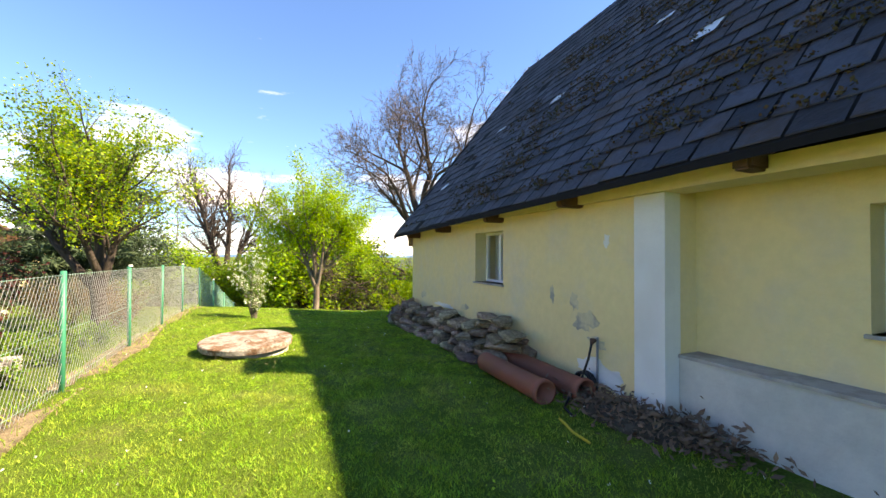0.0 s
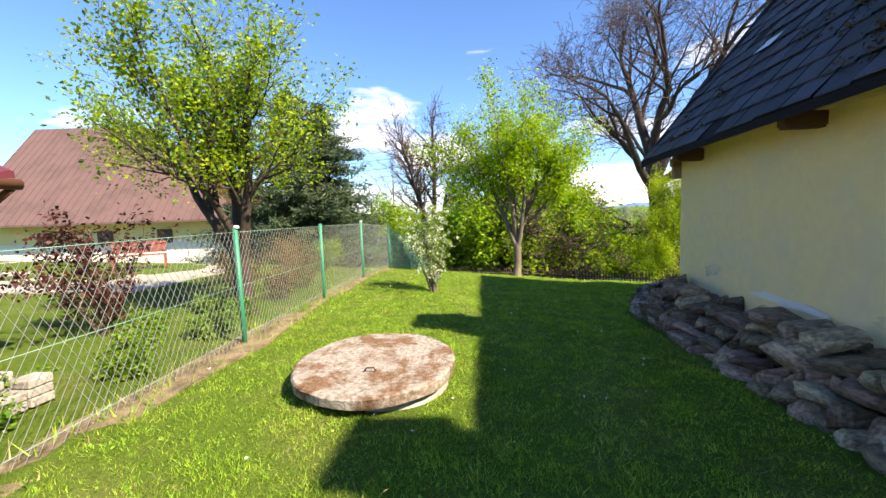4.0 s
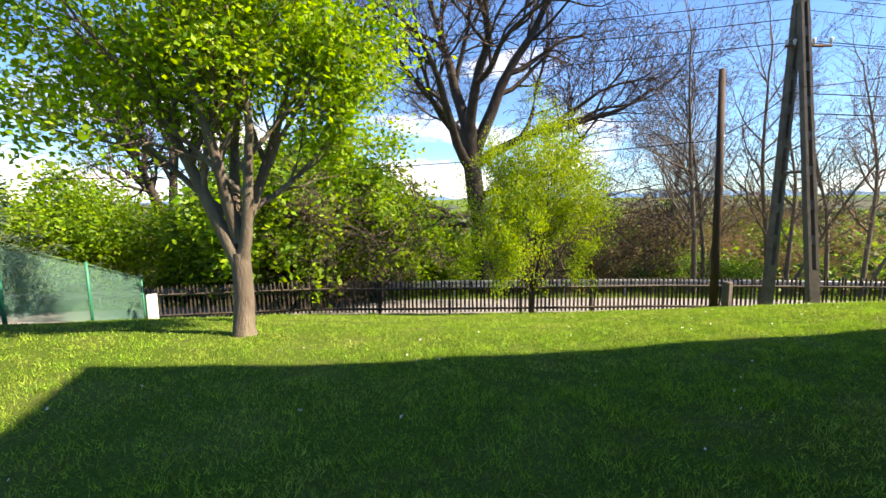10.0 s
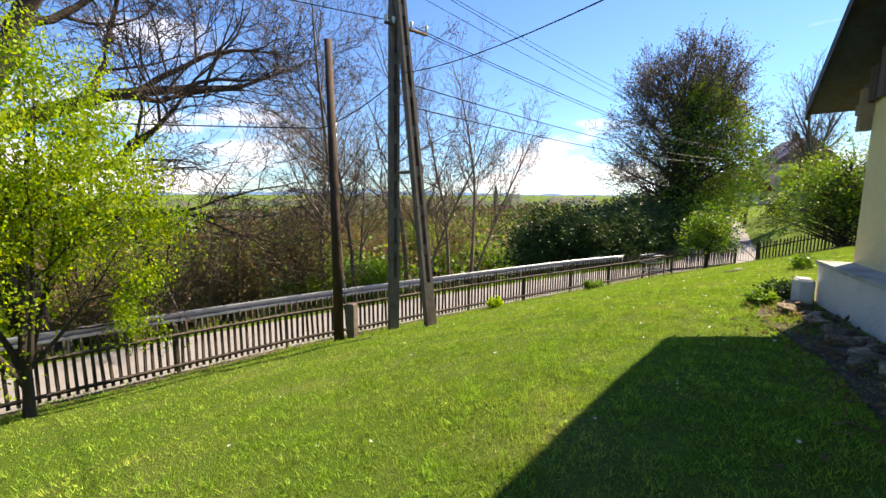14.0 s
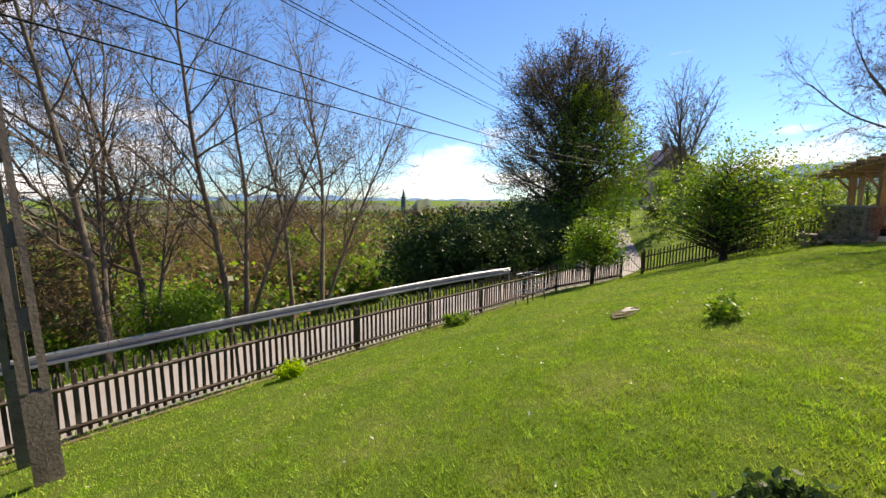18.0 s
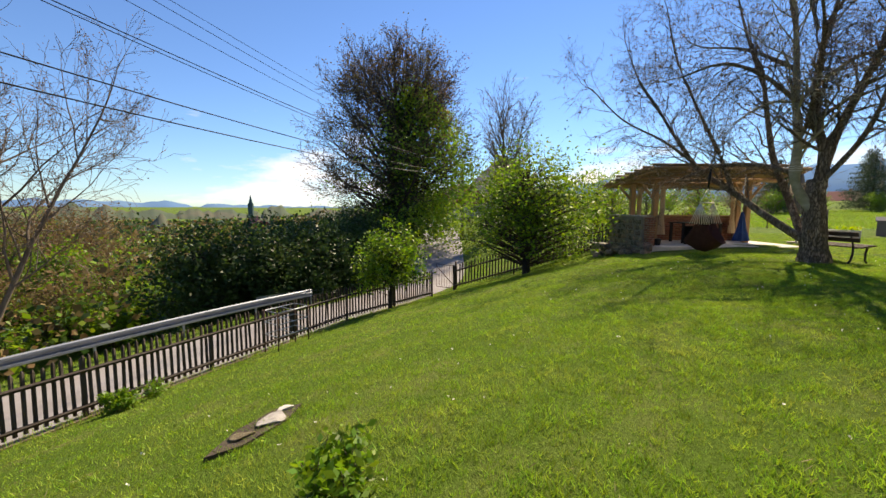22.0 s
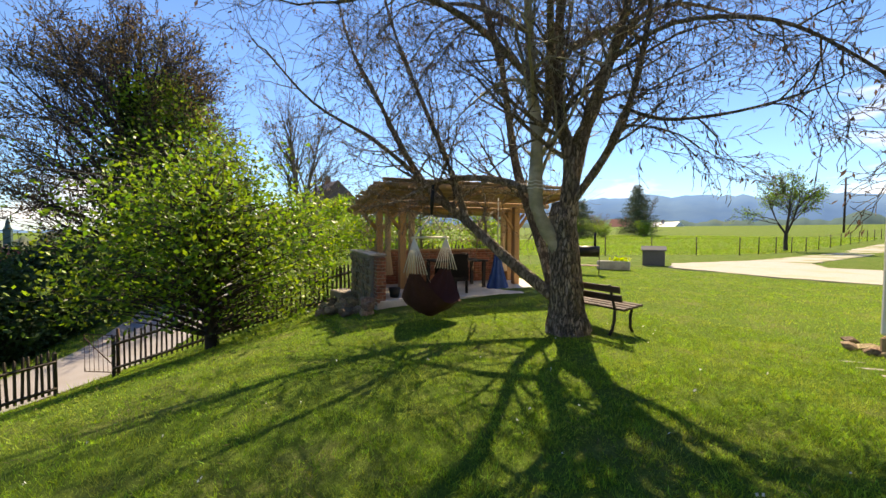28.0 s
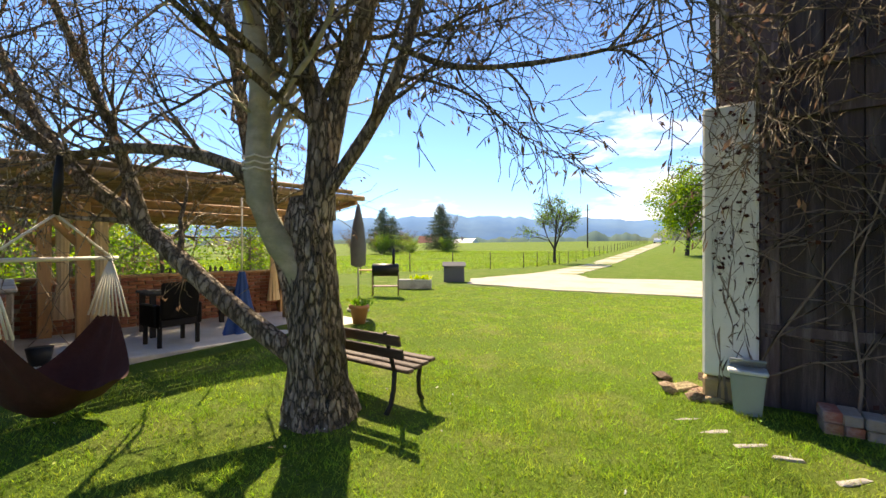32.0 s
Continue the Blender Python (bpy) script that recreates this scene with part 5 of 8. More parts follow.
STONES = [stone_mesh(100 + i, 0.55 + 0.25 * (i % 3) / 2) for i in range(9)]
pile = thing("stone_wall", "loose dry-stacked field stones against the house wall", "stone wall", hp(-0.3, 2.8, 0))
inv = pile.matrix_world.inverted()
rng = random.Random(5)
for row in range(7):
    v = 0.1 + 0.05 * row
    while v < 5.6 - 0.08 * row:
        big = v > 4.2
        w = rng.choice((0.42, 0.55, 0.7)) * rng.uniform(0.85, 1.1) if big else rng.choice((0.15, 0.2, 0.28, 0.4)) * rng.uniform(0.85, 1.15)
        top = 0.52 + 0.06 * math.sin(v * 3.1)
        if 0.03 + row * 0.125 < (0.7 if v > 4.25 else top):
            u = -0.56 + row * 0.075 + rng.uniform(-0.07, 0.07)
            for depth in range(2 if row < 4 else 1):
                p = hp(u + depth * 0.34, v + w / 2, land_at(*hp(u, v, 0)[:2]) + 0.03 + row * 0.125 + rng.uniform(-0.03, 0.035))
                place("stone", rng.choice(STONES), M["stone"], pile, m=inv @ pose(*p, rng.uniform(-14, 14) * (0.4 if big else 1), rng.uniform(-16, 16) * (0.4 if big else 1), rng.uniform(-35, 35) * (0.5 if big else 1) + 84) @ Matrix.Diagonal((w * 1.1, rng.uniform(0.3, 0.46), rng.uniform(0.12, 0.17) if big else rng.uniform(0.13, 0.25), 1)))
        v += w * 0.97
heap = thing("gravel_heap", "dark slate chippings and soil banked before the stones", "gravel", hp(-0.55, 1.2, 0), kind="stuff")
hi_ = heap.matrix_world.inverted()
EDGE = [(-0.5, 1.7, 0.05, 1.7), (-0.56, 1.2, 0.05, 1.2), (-0.6, 0.6, 0.05, 0.6), (-0.62, 0.1, 0.05, 0.15), (-0.6, -0.45, 0.05, -0.05), (-0.34, -0.78, 0.1, -0.08), (0.02, -0.95, 0.25, -0.08), (0.6, -1.1, 0.6, -0.08), (1.1, -1.05, 1.0, -0.08), (1.6, -0.7, 1.5, -0.08)]


def bank_point(f, s):
    """A place on the bank: f along it from the stones round to the gable, s from its edge to the wall."""
    i = min(int(f * 9), 8)
    a, b, w = EDGE[i], EDGE[i + 1], f * 9 - i
    u0, v0, u1, v1 = [p + (q - p) * w for p, q in zip(a, b)]
    p = hp(u0 + (u1 - u0) * s, v0 + (v1 - v0) * s, 0)
    g0 = land_at(p.x, p.y)
    top = max(0.3 - g0, 0.12) * min(1, f * 6) * min(1, (1 - f) * 3.2)
    return Vector((p.x, p.y, g0 - 0.04 + (top + 0.04) * min(1, s * 3.4) ** 0.55 + 0.035 * noise.noise(Vector((p.x * 4, p.y * 4, 0)))))


bm = bmesh.new()
rows_ = [[bm.verts.new(hi_ @ bank_point(i / 44, (k / 12) ** 1.5)) for k in range(13)] for i in range(45)]
for a, b in zip(rows_, rows_[1:]):
    for k in range(12):
        bm.faces.new((a[k], a[k + 1], b[k + 1], b[k]))
part("bank", bm, M["chips"], heap)
an = [hi_ @ (bank_point(rng.uniform(0.02, 0.97), rng.uniform(0.02, 0.95)) + Vector((0, 0, 0.012))) for _ in range(4200)]
place("chips", leaf_mesh("chips", an, 0.055, 1, 0.01, 14, 0, 0.9), M["chips"], heap)
# gable-foot stones
foot = thing("stone_edging", "row of rough stones along the gable foot", "stones", hp(9.0, -0.6, 0))
inv = foot.matrix_world.inverted()
for i in range(34):
    u = 5.4 + i * 0.12
    p = hp(u + rng.uniform(-0.05, 0.05), -0.42 - rng.uniform(0, 0.3), 0)
    place("stone", rng.choice(STONES), M["stone"], foot, m=inv @ pose(p.x, p.y, land_at(p.x, p.y) + 0.03, rng.uniform(-10, 10), rng.uniform(-10, 10), rng.uniform(0, 180)) @ Matrix.Diagonal((rng.uniform(0.14, 0.28), rng.uniform(0.12, 0.22), 0.12, 1)))
step_block = thing("stone_block", "pale square stone block at the house corner", "stone block", (*hp(HW + 0.02, -0.42, 0)[:2], land_at(*hp(HW, -0.4, 0)[:2])), -3)
part("block", boxes(((-0.11, -0.09, -0.3), (0.11, 0.09, 0.33)), bevel=0.03), M["pale_concrete"], step_block)
part("brick_edge", boxes(((0.113, -0.08, -0.1), (0.15, 0.08, 0.28)), bevel=0.01), M["brick"], step_block)
def lie(x, y, lift=0.0, turn=0.0):
    """A place on the ground, tilted with its slope."""
    e = 0.3
    n = Vector((land_at(x - e, y) - land_at(x + e, y), land_at(x, y - e) - land_at(x, y + e), 2 * e)).normalized()
    q = Vector((0, 0, 1)).rotation_difference(n).to_matrix().to_4x4()
    return Matrix.Translation((x, y, land_at(x, y) + lift)) @ q @ Matrix.Rotation(radians(turn), 4, "Z")


for x, y, w, d, a, mt in ((18.62, 4.8, 0.5, 0.34, 20, "concrete"), (18.86, 4.74, 0.22, 0.2, 50, "pale_concrete"), (18.36, 4.98, 0.3, 0.22, 70, "stone")):
    fs_ob = new("flat_stone", STONES[3].copy())
    fs_ob.data.materials.clear()
    fs_ob.data.materials.append(M[mt])
    fs_ob.matrix_world = lie(x, y, 0.025, a) @ Matrix.Diagonal((w * 0.8, d * 0.8, 0.05, 1))
    tagged(fs_ob, "flat grey stone lying in a bare patch of grass", "stone", "flat stones")
flat_patch("soil_patch", [(18.1, 5.15), (18.6, 5.1), (18.95, 4.85), (18.9, 4.6), (18.5, 4.65), (18.15, 4.9)], 0.022, M["soil"], "bare dark soil round the flat stones", "soil", "stuff")
flat_patch("soil_patch", [tuple(hp(u, v, 0)[:2]) for u, v in ((4.2, -0.33), (9.2, -0.33), (9.6, -0.75), (8.6, -1.05), (7.2, -0.9), (5.6, -1.0), (4.2, -0.8))], 0.02, M["soil"], "strip of bare soil and litter below the gable", "soil", "stuff")
an = []
for _ in range(1600):
    p = hp(rng.uniform(4.2, 9.4), -0.35 - abs(rng.gauss(0, 0.38)), 0)
    an.append(Vector((p.x, p.y, land_at(p.x, p.y) + 0.03)))
place("leaf_litter", leaf_mesh("litter", an, 0.07, 1, 0.01, 19, 0, 0.4), M["leaf_brown"], None, "dead leaves and stalks along the gable foot", "debris", kind="stuff")

# ---- pipes, tap, debris at the west wall ----
for i, ((x0, y0), (x1, y1)) in enumerate((((1.98, -1.22), (2.14, 0.2)), ((2.42, -1.4), (2.6, 0.25)))):
    z = land_at(x0, y0) + 0.13
    pipe = thing("clay_pipe", "reddish clay drain pipe lying against the wall", "pipe", (x0, y0, z), 0, "clay pipes")
    d = Vector((x1 - x0, y1 - y0, 0.02))
    L = d.length
    d.normalize()
    s = d.orthogonal().normalized()
    t = d.cross(s)
    V, F = [], []
    n = 24
    for dist, r in ((0, 0.145), (0.09, 0.145), (0.1, 0.13), (L, 0.13), (L, 0.108), (0.0, 0.118)):
        for k in range(n):
            w = 2 * math.pi * k / n
            V.append(d * dist + (s * math.cos(w) + t * math.sin(w)) * r)
    for j in range(6):
        for k in range(n):
            F.append((j * n + k, j * n + (k + 1) % n, ((j + 1) % 6) * n + (k + 1) % n, ((j + 1) % 6) * n + k))
    place("pipe", mesh_of("pipe", V, F, True), M["pipe"], pipe)
tap = thing("water_tap", "rusty standpipe tap with a black hose", "tap", (2.66, -1.35, land_at(2.66, -1.35)))
tube("standpipe", [(0, 0, -0.1), (0, 0, 0.42), (0, 0, 0.66), (-0.02, -0.02, 0.71), (-0.1, -0.04, 0.7)], 0.014, M["zinc"], tap, 8)
tube("valve", [(-0.08, -0.03, 0.69), (-0.14, -0.05, 0.7), (-0.16, -0.06, 0.66)], [0.026, 0.03, 0.02], M["iron"], tap, 8)
tube("hose", [(-0.16, -0.06, 0.68), (-0.2, -0.05, 0.5), (-0.24, 0.02, 0.25), (-0.4, 0.05, 0.06), (-0.62, -0.1, 0.03), (-0.7, -0.3, 0.02)], 0.014, M["black"], tap, 8)
tube("hose_coil", [(-0.12 + 0.02 * k / 10 + 0.0, 0.12 + 0.13 * math.cos(k * 0.5), 0.16 + 0.13 * math.sin(k * 0.5)) for k in range(50)], 0.016, M["black"], tap, 6)
hose = tube("garden_hose", [(1.8, -1.62, 0.07), (1.75, -1.75, 0.075), (1.68, -1.92, 0.07), (1.66, -2.14, 0.06)], 0.013, M["hose_yellow"], None, 8)
tagged(hose, "short piece of yellow hose on the grass", "hose")
deb = thing("leaf_litter", "heap of dead stalks and dark leaf litter by the plinth", "debris", (2.45, -2.3, land_at(2.4, -2.3)), kind="stuff")
an = [Vector((rng.gauss(0.0, 0.17), rng.gauss(0.2, 0.45), abs(rng.gauss(0.04, 0.08)))) for _ in range(2600)]
place("litter", leaf_mesh("litter", an, 0.09, 1, 0.02, 9, 0, 0.35), M["catkin"], deb)
hump = bmesh.new()
bmesh.ops.create_icosphere(hump, subdivisions=3, radius=1)
for v in hump.verts:
    v.co = Vector((v.co.x * 0.3 - 0.05, v.co.y * 0.65 + 0.25, v.co.z * 0.13 * (1 + 0.8 * noise.noise(v.co * 3))))
part("heap", hump, M["soil"], deb)


# ---- house details: windows, boards, slates, rafters ----
def casement(name, u, v0, v1, z0, z1, mid, shutters=False, label="weathered white wooden window", deep=0.24, across=True):
    """A window in a wall that runs along v (across) or along u."""
    def q(a, d, z):
        return hp(u + d, a, z) if across else hp(a, u + d, z)
    win = thing(name, label, "window", q((v0 + v1) / 2, 0, z0), kind="structure")
    wi = win.matrix_world.inverted()

    def bar(pn, a0, a1, b0, b1, d0, d1, mt, parent=win, lb=""):
        bm = bmesh.new()
        c = [q(a, d, z) for z in (b0, b1) for a, d in ((a0, d0), (a1, d0), (a1, d1), (a0, d1))]
        vs = [bm.verts.new(wi @ p) for p in c]
        for f in ((3, 2, 1, 0), (4, 5, 6, 7), (0, 1, 5, 4), (1, 2, 6, 5), (2, 3, 7, 6), (3, 0, 4, 7)):
            bm.faces.new([vs[i] for i in f])
        bmesh.ops.recalc_face_normals(bm, faces=bm.faces)
        return part(pn, bm, mt, parent, lb)

    w, d = 0.045, deep
    bar("frame", v0, v1, z1 - w, z1, d, d + 0.07, M["white_paint"])
    bar("frame", v0, v1, z0, z0 + w, d, d + 0.07, M["white_paint"])
    bar("frame", v0, v0 + w, z0 + w, z1 - w, d, d + 0.07, M["white_paint"])
    bar("frame", v1 - w, v1, z0 + w, z1 - w, d, d + 0.07, M["white_paint"])
    bar("mullion", mid - 0.035, mid + 0.035, z0 + w, z1 - w, d - 0.01, d + 0.06, M["white_paint"])
    bar("window_sill", v0 - 0.03, v1 + 0.03, z0 - 0.03, z0, -0.04, d + 0.02, M["concrete"])
    bar("pane", v0 + w, mid - 0.035, z0 + w, z1 - w, d + 0.03, d + 0.036, M["glass"] if not shutters else M["grey_paint"])
    bar("pane", mid + 0.035, v1 - w, z0 + w, z1 - w, d + 0.03, d + 0.036, M["glass"] if not shutters else M["grey_paint"])
    if not shutters:
        bar("curtain", v0 + 0.02, v0 + (v1 - v0) * 0.3, z0 + 0.03, z1 - 0.03, d + 0.2, d + 0.215, M["white_paint"], lb="pale net curtain")
        bar("curtain", v1 - (v1 - v0) * 0.28, v1 - 0.02, z0 + 0.03, z1 - 0.03, d + 0.2, d + 0.215, M["white_paint"], lb="pale net curtain")
    return win


casement("window_1", 0, W1[0], W1[1], W1[2], W1[3], (W1[0] + W1[1]) / 2 + 0.02)
casement("window_2", REC, W2[0], W2[1], W2[2], W2[3], (W2[0] + W2[1]) / 2)
casement("window_3", 0, GWX[0] - GWX[1], GWX[0], GWX[2], GWX[3], GWX[0] - GWX[1] / 2, True, "grey boarded window in the gable wall", 0.05, False)

# Damp stains and flaked plaster, thin raised skins with a ragged edge.
def flake(u, v, z, ru, rz, mt, seed, axis="v"):
    r = random.Random(seed)
    bm = bmesh.new()
    ring = []
    n = 64
    for k in range(n):
        w = 2 * math.pi * k / n
        s = 1 + 0.3 * math.sin(2 * w + seed) + 0.2 * math.sin(5 * w + 2 * seed) + 0.12 * math.sin(11 * w + seed) + r.uniform(-0.1, 0.1)
        a, h = ru * math.cos(w) * s, z + rz * math.sin(w) * s
        ring.append(bm.verts.new(hp(u - 0.004, v + a, h) if axis == "v" else hp(v + a, u - 0.004, h)))
    bm.faces.new(ring)
    bmesh.ops.triangulate(bm, faces=bm.faces)
    hpart("stain", bm, mt, "grey damp patch where plaster has flaked")


for v, z, a, b, sd, mt in ((6.75, 0.92, 0.16, 0.13, 1, "stain"), (6.55, 1.15, 0.06, 0.12, 2, "stain"), (6.95, 0.7, 0.12, 0.06, 3, "stain"), (6.1, 1.2, 0.05, 0.09, 4, "stain"), (7.1, 1.9, 0.05, 0.06, 5, "white_plaster"), (0.9, 0.75, 0.16, 0.07, 6, "stain"),
                           (3.3, 0.7, 0.14, 0.06, 7, "stain"), (2.2, 0.62, 0.4, 0.05, 8, "white_plaster"), (7.0, 0.35, 0.3, 0.15, 9, "white_plaster")):
    flake(0, v, z, a, b, M[mt], sd)

# Rafter ends and the wall-plate brackets.
for i in range(11):
    v = 0.6 + i * 2.05 + random.uniform(-0.15, 0.15)
    z = eave_z(v) - 0.02
    bm = hboxes((-0.34, 0.1, v - 0.07, v + 0.07, z - 0.1, z + 0.06))
    bmesh.ops.bevel(bm, geom=bm.edges[:], offset=0.02, segments=2, affect="EDGES")
    hpart("rafter_end", bm, M["soffit"], "weathered rafter end under the eave")
for u in (-0.12, HW - 0.02):
    bm = hboxes((u + 0.02, u + 0.12, -0.1, 0.0, 1.98, 2.45), (u + 0.0, u + 0.13, -0.12, 0.0, 2.16, 2.28))
    hpart("bracket", bm, M["beam"], "carved timber bracket under the eave")
hpart("wall_plate", hboxes((-0.1, 0.3, 0.3, HLEN, 2.36, 2.5)), M["plaster"])
# Gable boards.
gable = hpart("gable_frame", hboxes((0.3, HW - 0.3, 0.02, 0.1, 2.45, 2.62)), M["soffit"], "timber gable frame")
u = -0.1
k = 0
while u < HW + 0.1:
    w = 0.165
    um = u + w / 2
    s = (um + 0.42) / (APEX_U + 0.42) if um < APEX_U else (HW + 0.55 - um) / (HW + 0.55 - APEX_U)
    zt = 2.3 + (APEX_Z - 2.3) * s - 0.22
    zb = 2.3 + random.uniform(-0.015, 0.015)
    if zt > zb + 0.1:
        bm = hboxes((u + 0.006, u + w - 0.006, -0.05 - (0.012 if k % 2 else 0), -0.012, zb, zt))
        hpart("board", bm, M["dark_boards"], parent=None)
    u += w
    k += 1
for side in (-1, 1):
    bm = bmesh.new()
    a = [roof_pt(side, s, -OVER - 0.03, lift) for s, lift in ((0, 0.02), (1, 0.02), (1, -0.13), (0, -0.13))]
    b = [roof_pt(side, s, -OVER + 0.005, lift) for s, lift in ((0, 0.02), (1, 0.02), (1, -0.13), (0, -0.13))]
    va, vb = [bm.verts.new(p) for p in a], [bm.verts.new(p) for p in b]
    bm.faces.new(va)
    bm.faces.new(vb[::-1])
    for i in range(4):
        bm.faces.new((va[i], vb[i], vb[(i + 1) % 4], va[(i + 1) % 4]))
    bmesh.ops.recalc_face_normals(bm, faces=bm.faces)
    hpart("barge_board", bm, M["slate"], "dark slate-hung verge")

# Slates: courses of thin overlapping plates, a little uneven.
def slate_corners(side, s, v, ds, w, lift):
    return [roof_pt(side, max(0, s - ds * 0.12), v, 0.028 + lift), roof_pt(side, max(0, s - ds * 0.12), v + w, 0.028 + lift), roof_pt(side, min(1, s + ds), v + w, 0.006), roof_pt(side, min(1, s + ds), v, 0.006)]


SV, SF, n_single = [], [], 0
rng = random.Random(17)
courses = 24
hinv = house_inv
for side in (-1, 1):
    for c in range(courses):
        s = c / courses
        v = -OVER + (0.17 if c % 2 else 0)
        while v < HLEN:
            w = 0.34
            if v + w < HLEN + OVER:
                lift = rng.uniform(0, 0.022)
                q = slate_corners(side, s + rng.uniform(-0.002, 0.002), v + 0.012, 1 / courses, w - 0.026, lift)
                low = [p - Vector((0, 0, 0.012)) for p in q[:2]]
                vs = [hinv @ p for p in q + low]
                fs = [(0, 1, 2, 3), (4, 5, 1, 0)]
                if side < 0 and c < 9 and 4.0 < v < 14.5 and n_single < 280:
                    me = mesh_of("slate", vs, fs)
                    place("slate", me, M["slate_part"], roof_west)
                    n_single += 1
                elif rng.random() < 0.985:
                    o = len(SV)
                    SV += vs
                    SF += [tuple(i + o for i in f) for f in fs]
            v += w
place("slate_covering", mesh_of("slates", SV, SF), M["slate"], house, "overlapping dark slates", kind="stuff")
# glass slates and chipped slates; the sky they catch is put in as pale colour
for v, s in ((1.9, 0.44), (4.1, 0.42), (6.2, 0.52), (7.4, 0.33), (0.8, 0.2), (9.3, 0.66)):
    q = slate_corners(-1, s, v, 0.045, 0.3, 0.03)
    place("roof_pane", mesh_of("roof_pane", [hinv @ p for p in q], [(0, 1, 2, 3)]), M["bucket_rim"], roof_west, "roof slate coloured pale for the sky it reflects")
# moss cushions along the joints
an = []
for i in range(3400):
    c = rng.randrange(1, courses - 6)
    v = 3.0 + 10 * rng.random() if rng.random() < 0.75 else rng.uniform(0, HLEN)
    if noise.noise(Vector((v * 0.55, c * 0.28, 3))) + 0.25 * rng.random() > 0.12:
        an.append(hinv @ roof_pt(-1, (c + rng.gauss(0, 0.18)) / courses, v, 0.035))
place("moss", leaf_mesh("moss", an, 0.035, 12, 0.03, 5, 0, 0.8), M["moss"], roof_west, "brown moss on the slates", kind="stuff")

# ---- barn boards, creeper ----
x = 11.7
k = 0
while x < 20.09:
    w = 0.2 + 0.05 * ((k * 7) % 3)
    z0 = 0.05 + random.uniform(-0.02, 0.02)
    top = 6.4
    bm = boxes(((x + 0.006, -8.955, z0), (min(x + w, 20.1) - 0.006, -8.925 + random.uniform(-0.004, 0.006), top)))
    bpart("board", bm, M["barn_boards"])
    x += w
    k += 1
for zz in (0.75, 2.72, 3.15):
    bm = boxes(((11.7, -8.92, zz), (20.06 if zz != 2.72 else 20.0, -8.885, zz + 0.09)))
    bpart("batten", bm, M["barn_boards"])
bm = boxes(((20.08, -8.95, 2.92), (20.24, -8.92, 6.4)), ((20.25, -8.95, 2.92), (20.41, -8.92, 6.4)))
bpart("board", bm, M["barn_boards"])
creeper = thing("creeper", "leafless climbing vine with small red-brown leaves on the barn", "climbing plant", (20.0, -8.75, land_at(20, -8.7)))
g = Limbs(77)
VINE = [(9, 0.6, 0.5, 0.12, 0.06, 10, 4, 0.1), (5, 0.7, 0.5, 0.25, 0.02, 6, 3, 0.2), (3, 0.8, 0.5, 0.3, 0.0, 4, 3, 0.2)]
for x, ln, lean in ((0.35, 2.8, 0.06), (0.2, 2.6, -0.05), (0.28, 2.7, 0.02), (0.42, 2.2, -0.1), (0.12, 2.4, 0.08), (-0.55, 3.6, -0.2), (-0.9, 4.0, 0.1), (-1.25, 3.8, -0.15), (-1.9, 4.0, 0.1), (-2.8, 4.0, 0.1)):
    g.grow(Vector((x, 0, 0)), Vector((lean, 0, 1)), ln, 0.017, 0, VINE)
for i, v in enumerate(g.vs):
    g.vs[i] = Vector((min(v.x, 0.47), -0.035 if v.x > 0.07 else -0.115 + max(min(v.y, 0.12), -0.04) * 0.3, v.z)) + Vector((0, 0.012 * math.sin(i), 0.004 * math.cos(i * 2.1)))
place("vine_growth", g.mesh("vine_stems"), M["vine"], creeper, "thin grey vine stems")
an = [Vector((min(p.x, 0.47), -0.01 if p.x > 0.07 else -0.09, p.z)) for p, d in g.tips if p.x < 0.44 and rng.random() < (0.5 if p.x > 0.0 else 0.14)]
place("leaves", leaf_mesh("vine_leaves", an, 0.045, 1, 0.02, 3, 0.5, 0.8), M["ivy"], creeper, "small dark red leaves")


# ---- the open garden shelter ----
FLOOR = 0.06
before = set(bpy.data.objects)
slab_ob = thing("patio_slab", "pale concrete patio slab under the shelter", "patio", (28, -7.6, 0), kind="structure")
part("slab", boxes(((-1.68, -2.6, -0.5), (1.4, 2.75, FLOOR)), bevel=0.015), M["pale_concrete"], slab_ob)

side_wall = thing("rubble_wall", "low rubble-stone wall with a red brick end pillar", "wall", (27.7, -4.95, 0))
part("core", boxes(((-1.02, -0.17, -0.9), (1.55, 0.17, 1.0)), bevel=0.02), M["rubble"], side_wall)
part("coping", boxes(((-1.05, -0.2, 1.004), (1.6, 0.2, 1.05)), bevel=0.01), M["concrete"], side_wall)
rng = random.Random(8)
for i in range(12):
    for j in range(8):
        place("stone", rng.choice(STONES), M["stone"], side_wall, m=pose(-0.95 + i * 0.22 + (0.1 if j % 2 else 0) + rng.uniform(-0.03, 0.03), 0.17, -0.5 + j * 0.19 + rng.uniform(-0.02, 0.02), 90 + rng.uniform(-8, 8), rng.uniform(-15, 15), 0) @ Matrix.Diagonal((rng.uniform(0.2, 0.28), rng.uniform(0.15, 0.2), 0.05, 1)))
pillar = thing("brick_pillar", "square red brick pillar at the end of the low wall", "pillar", (26.5, -4.95, 0))
part("core", boxes(((-0.15, -0.17, -0.3), (0.15, 0.17, 0.98))), M["mortar"], pillar)
bmq = boxes(((-0.122, -0.056, -0.031), (0.122, 0.056, 0.031)), bevel=0.006)
brick_me = bpy.data.meshes.new("brick")
bmq.to_mesh(brick_me)
bmq.free()
brick_me.materials.append(M["brick"])
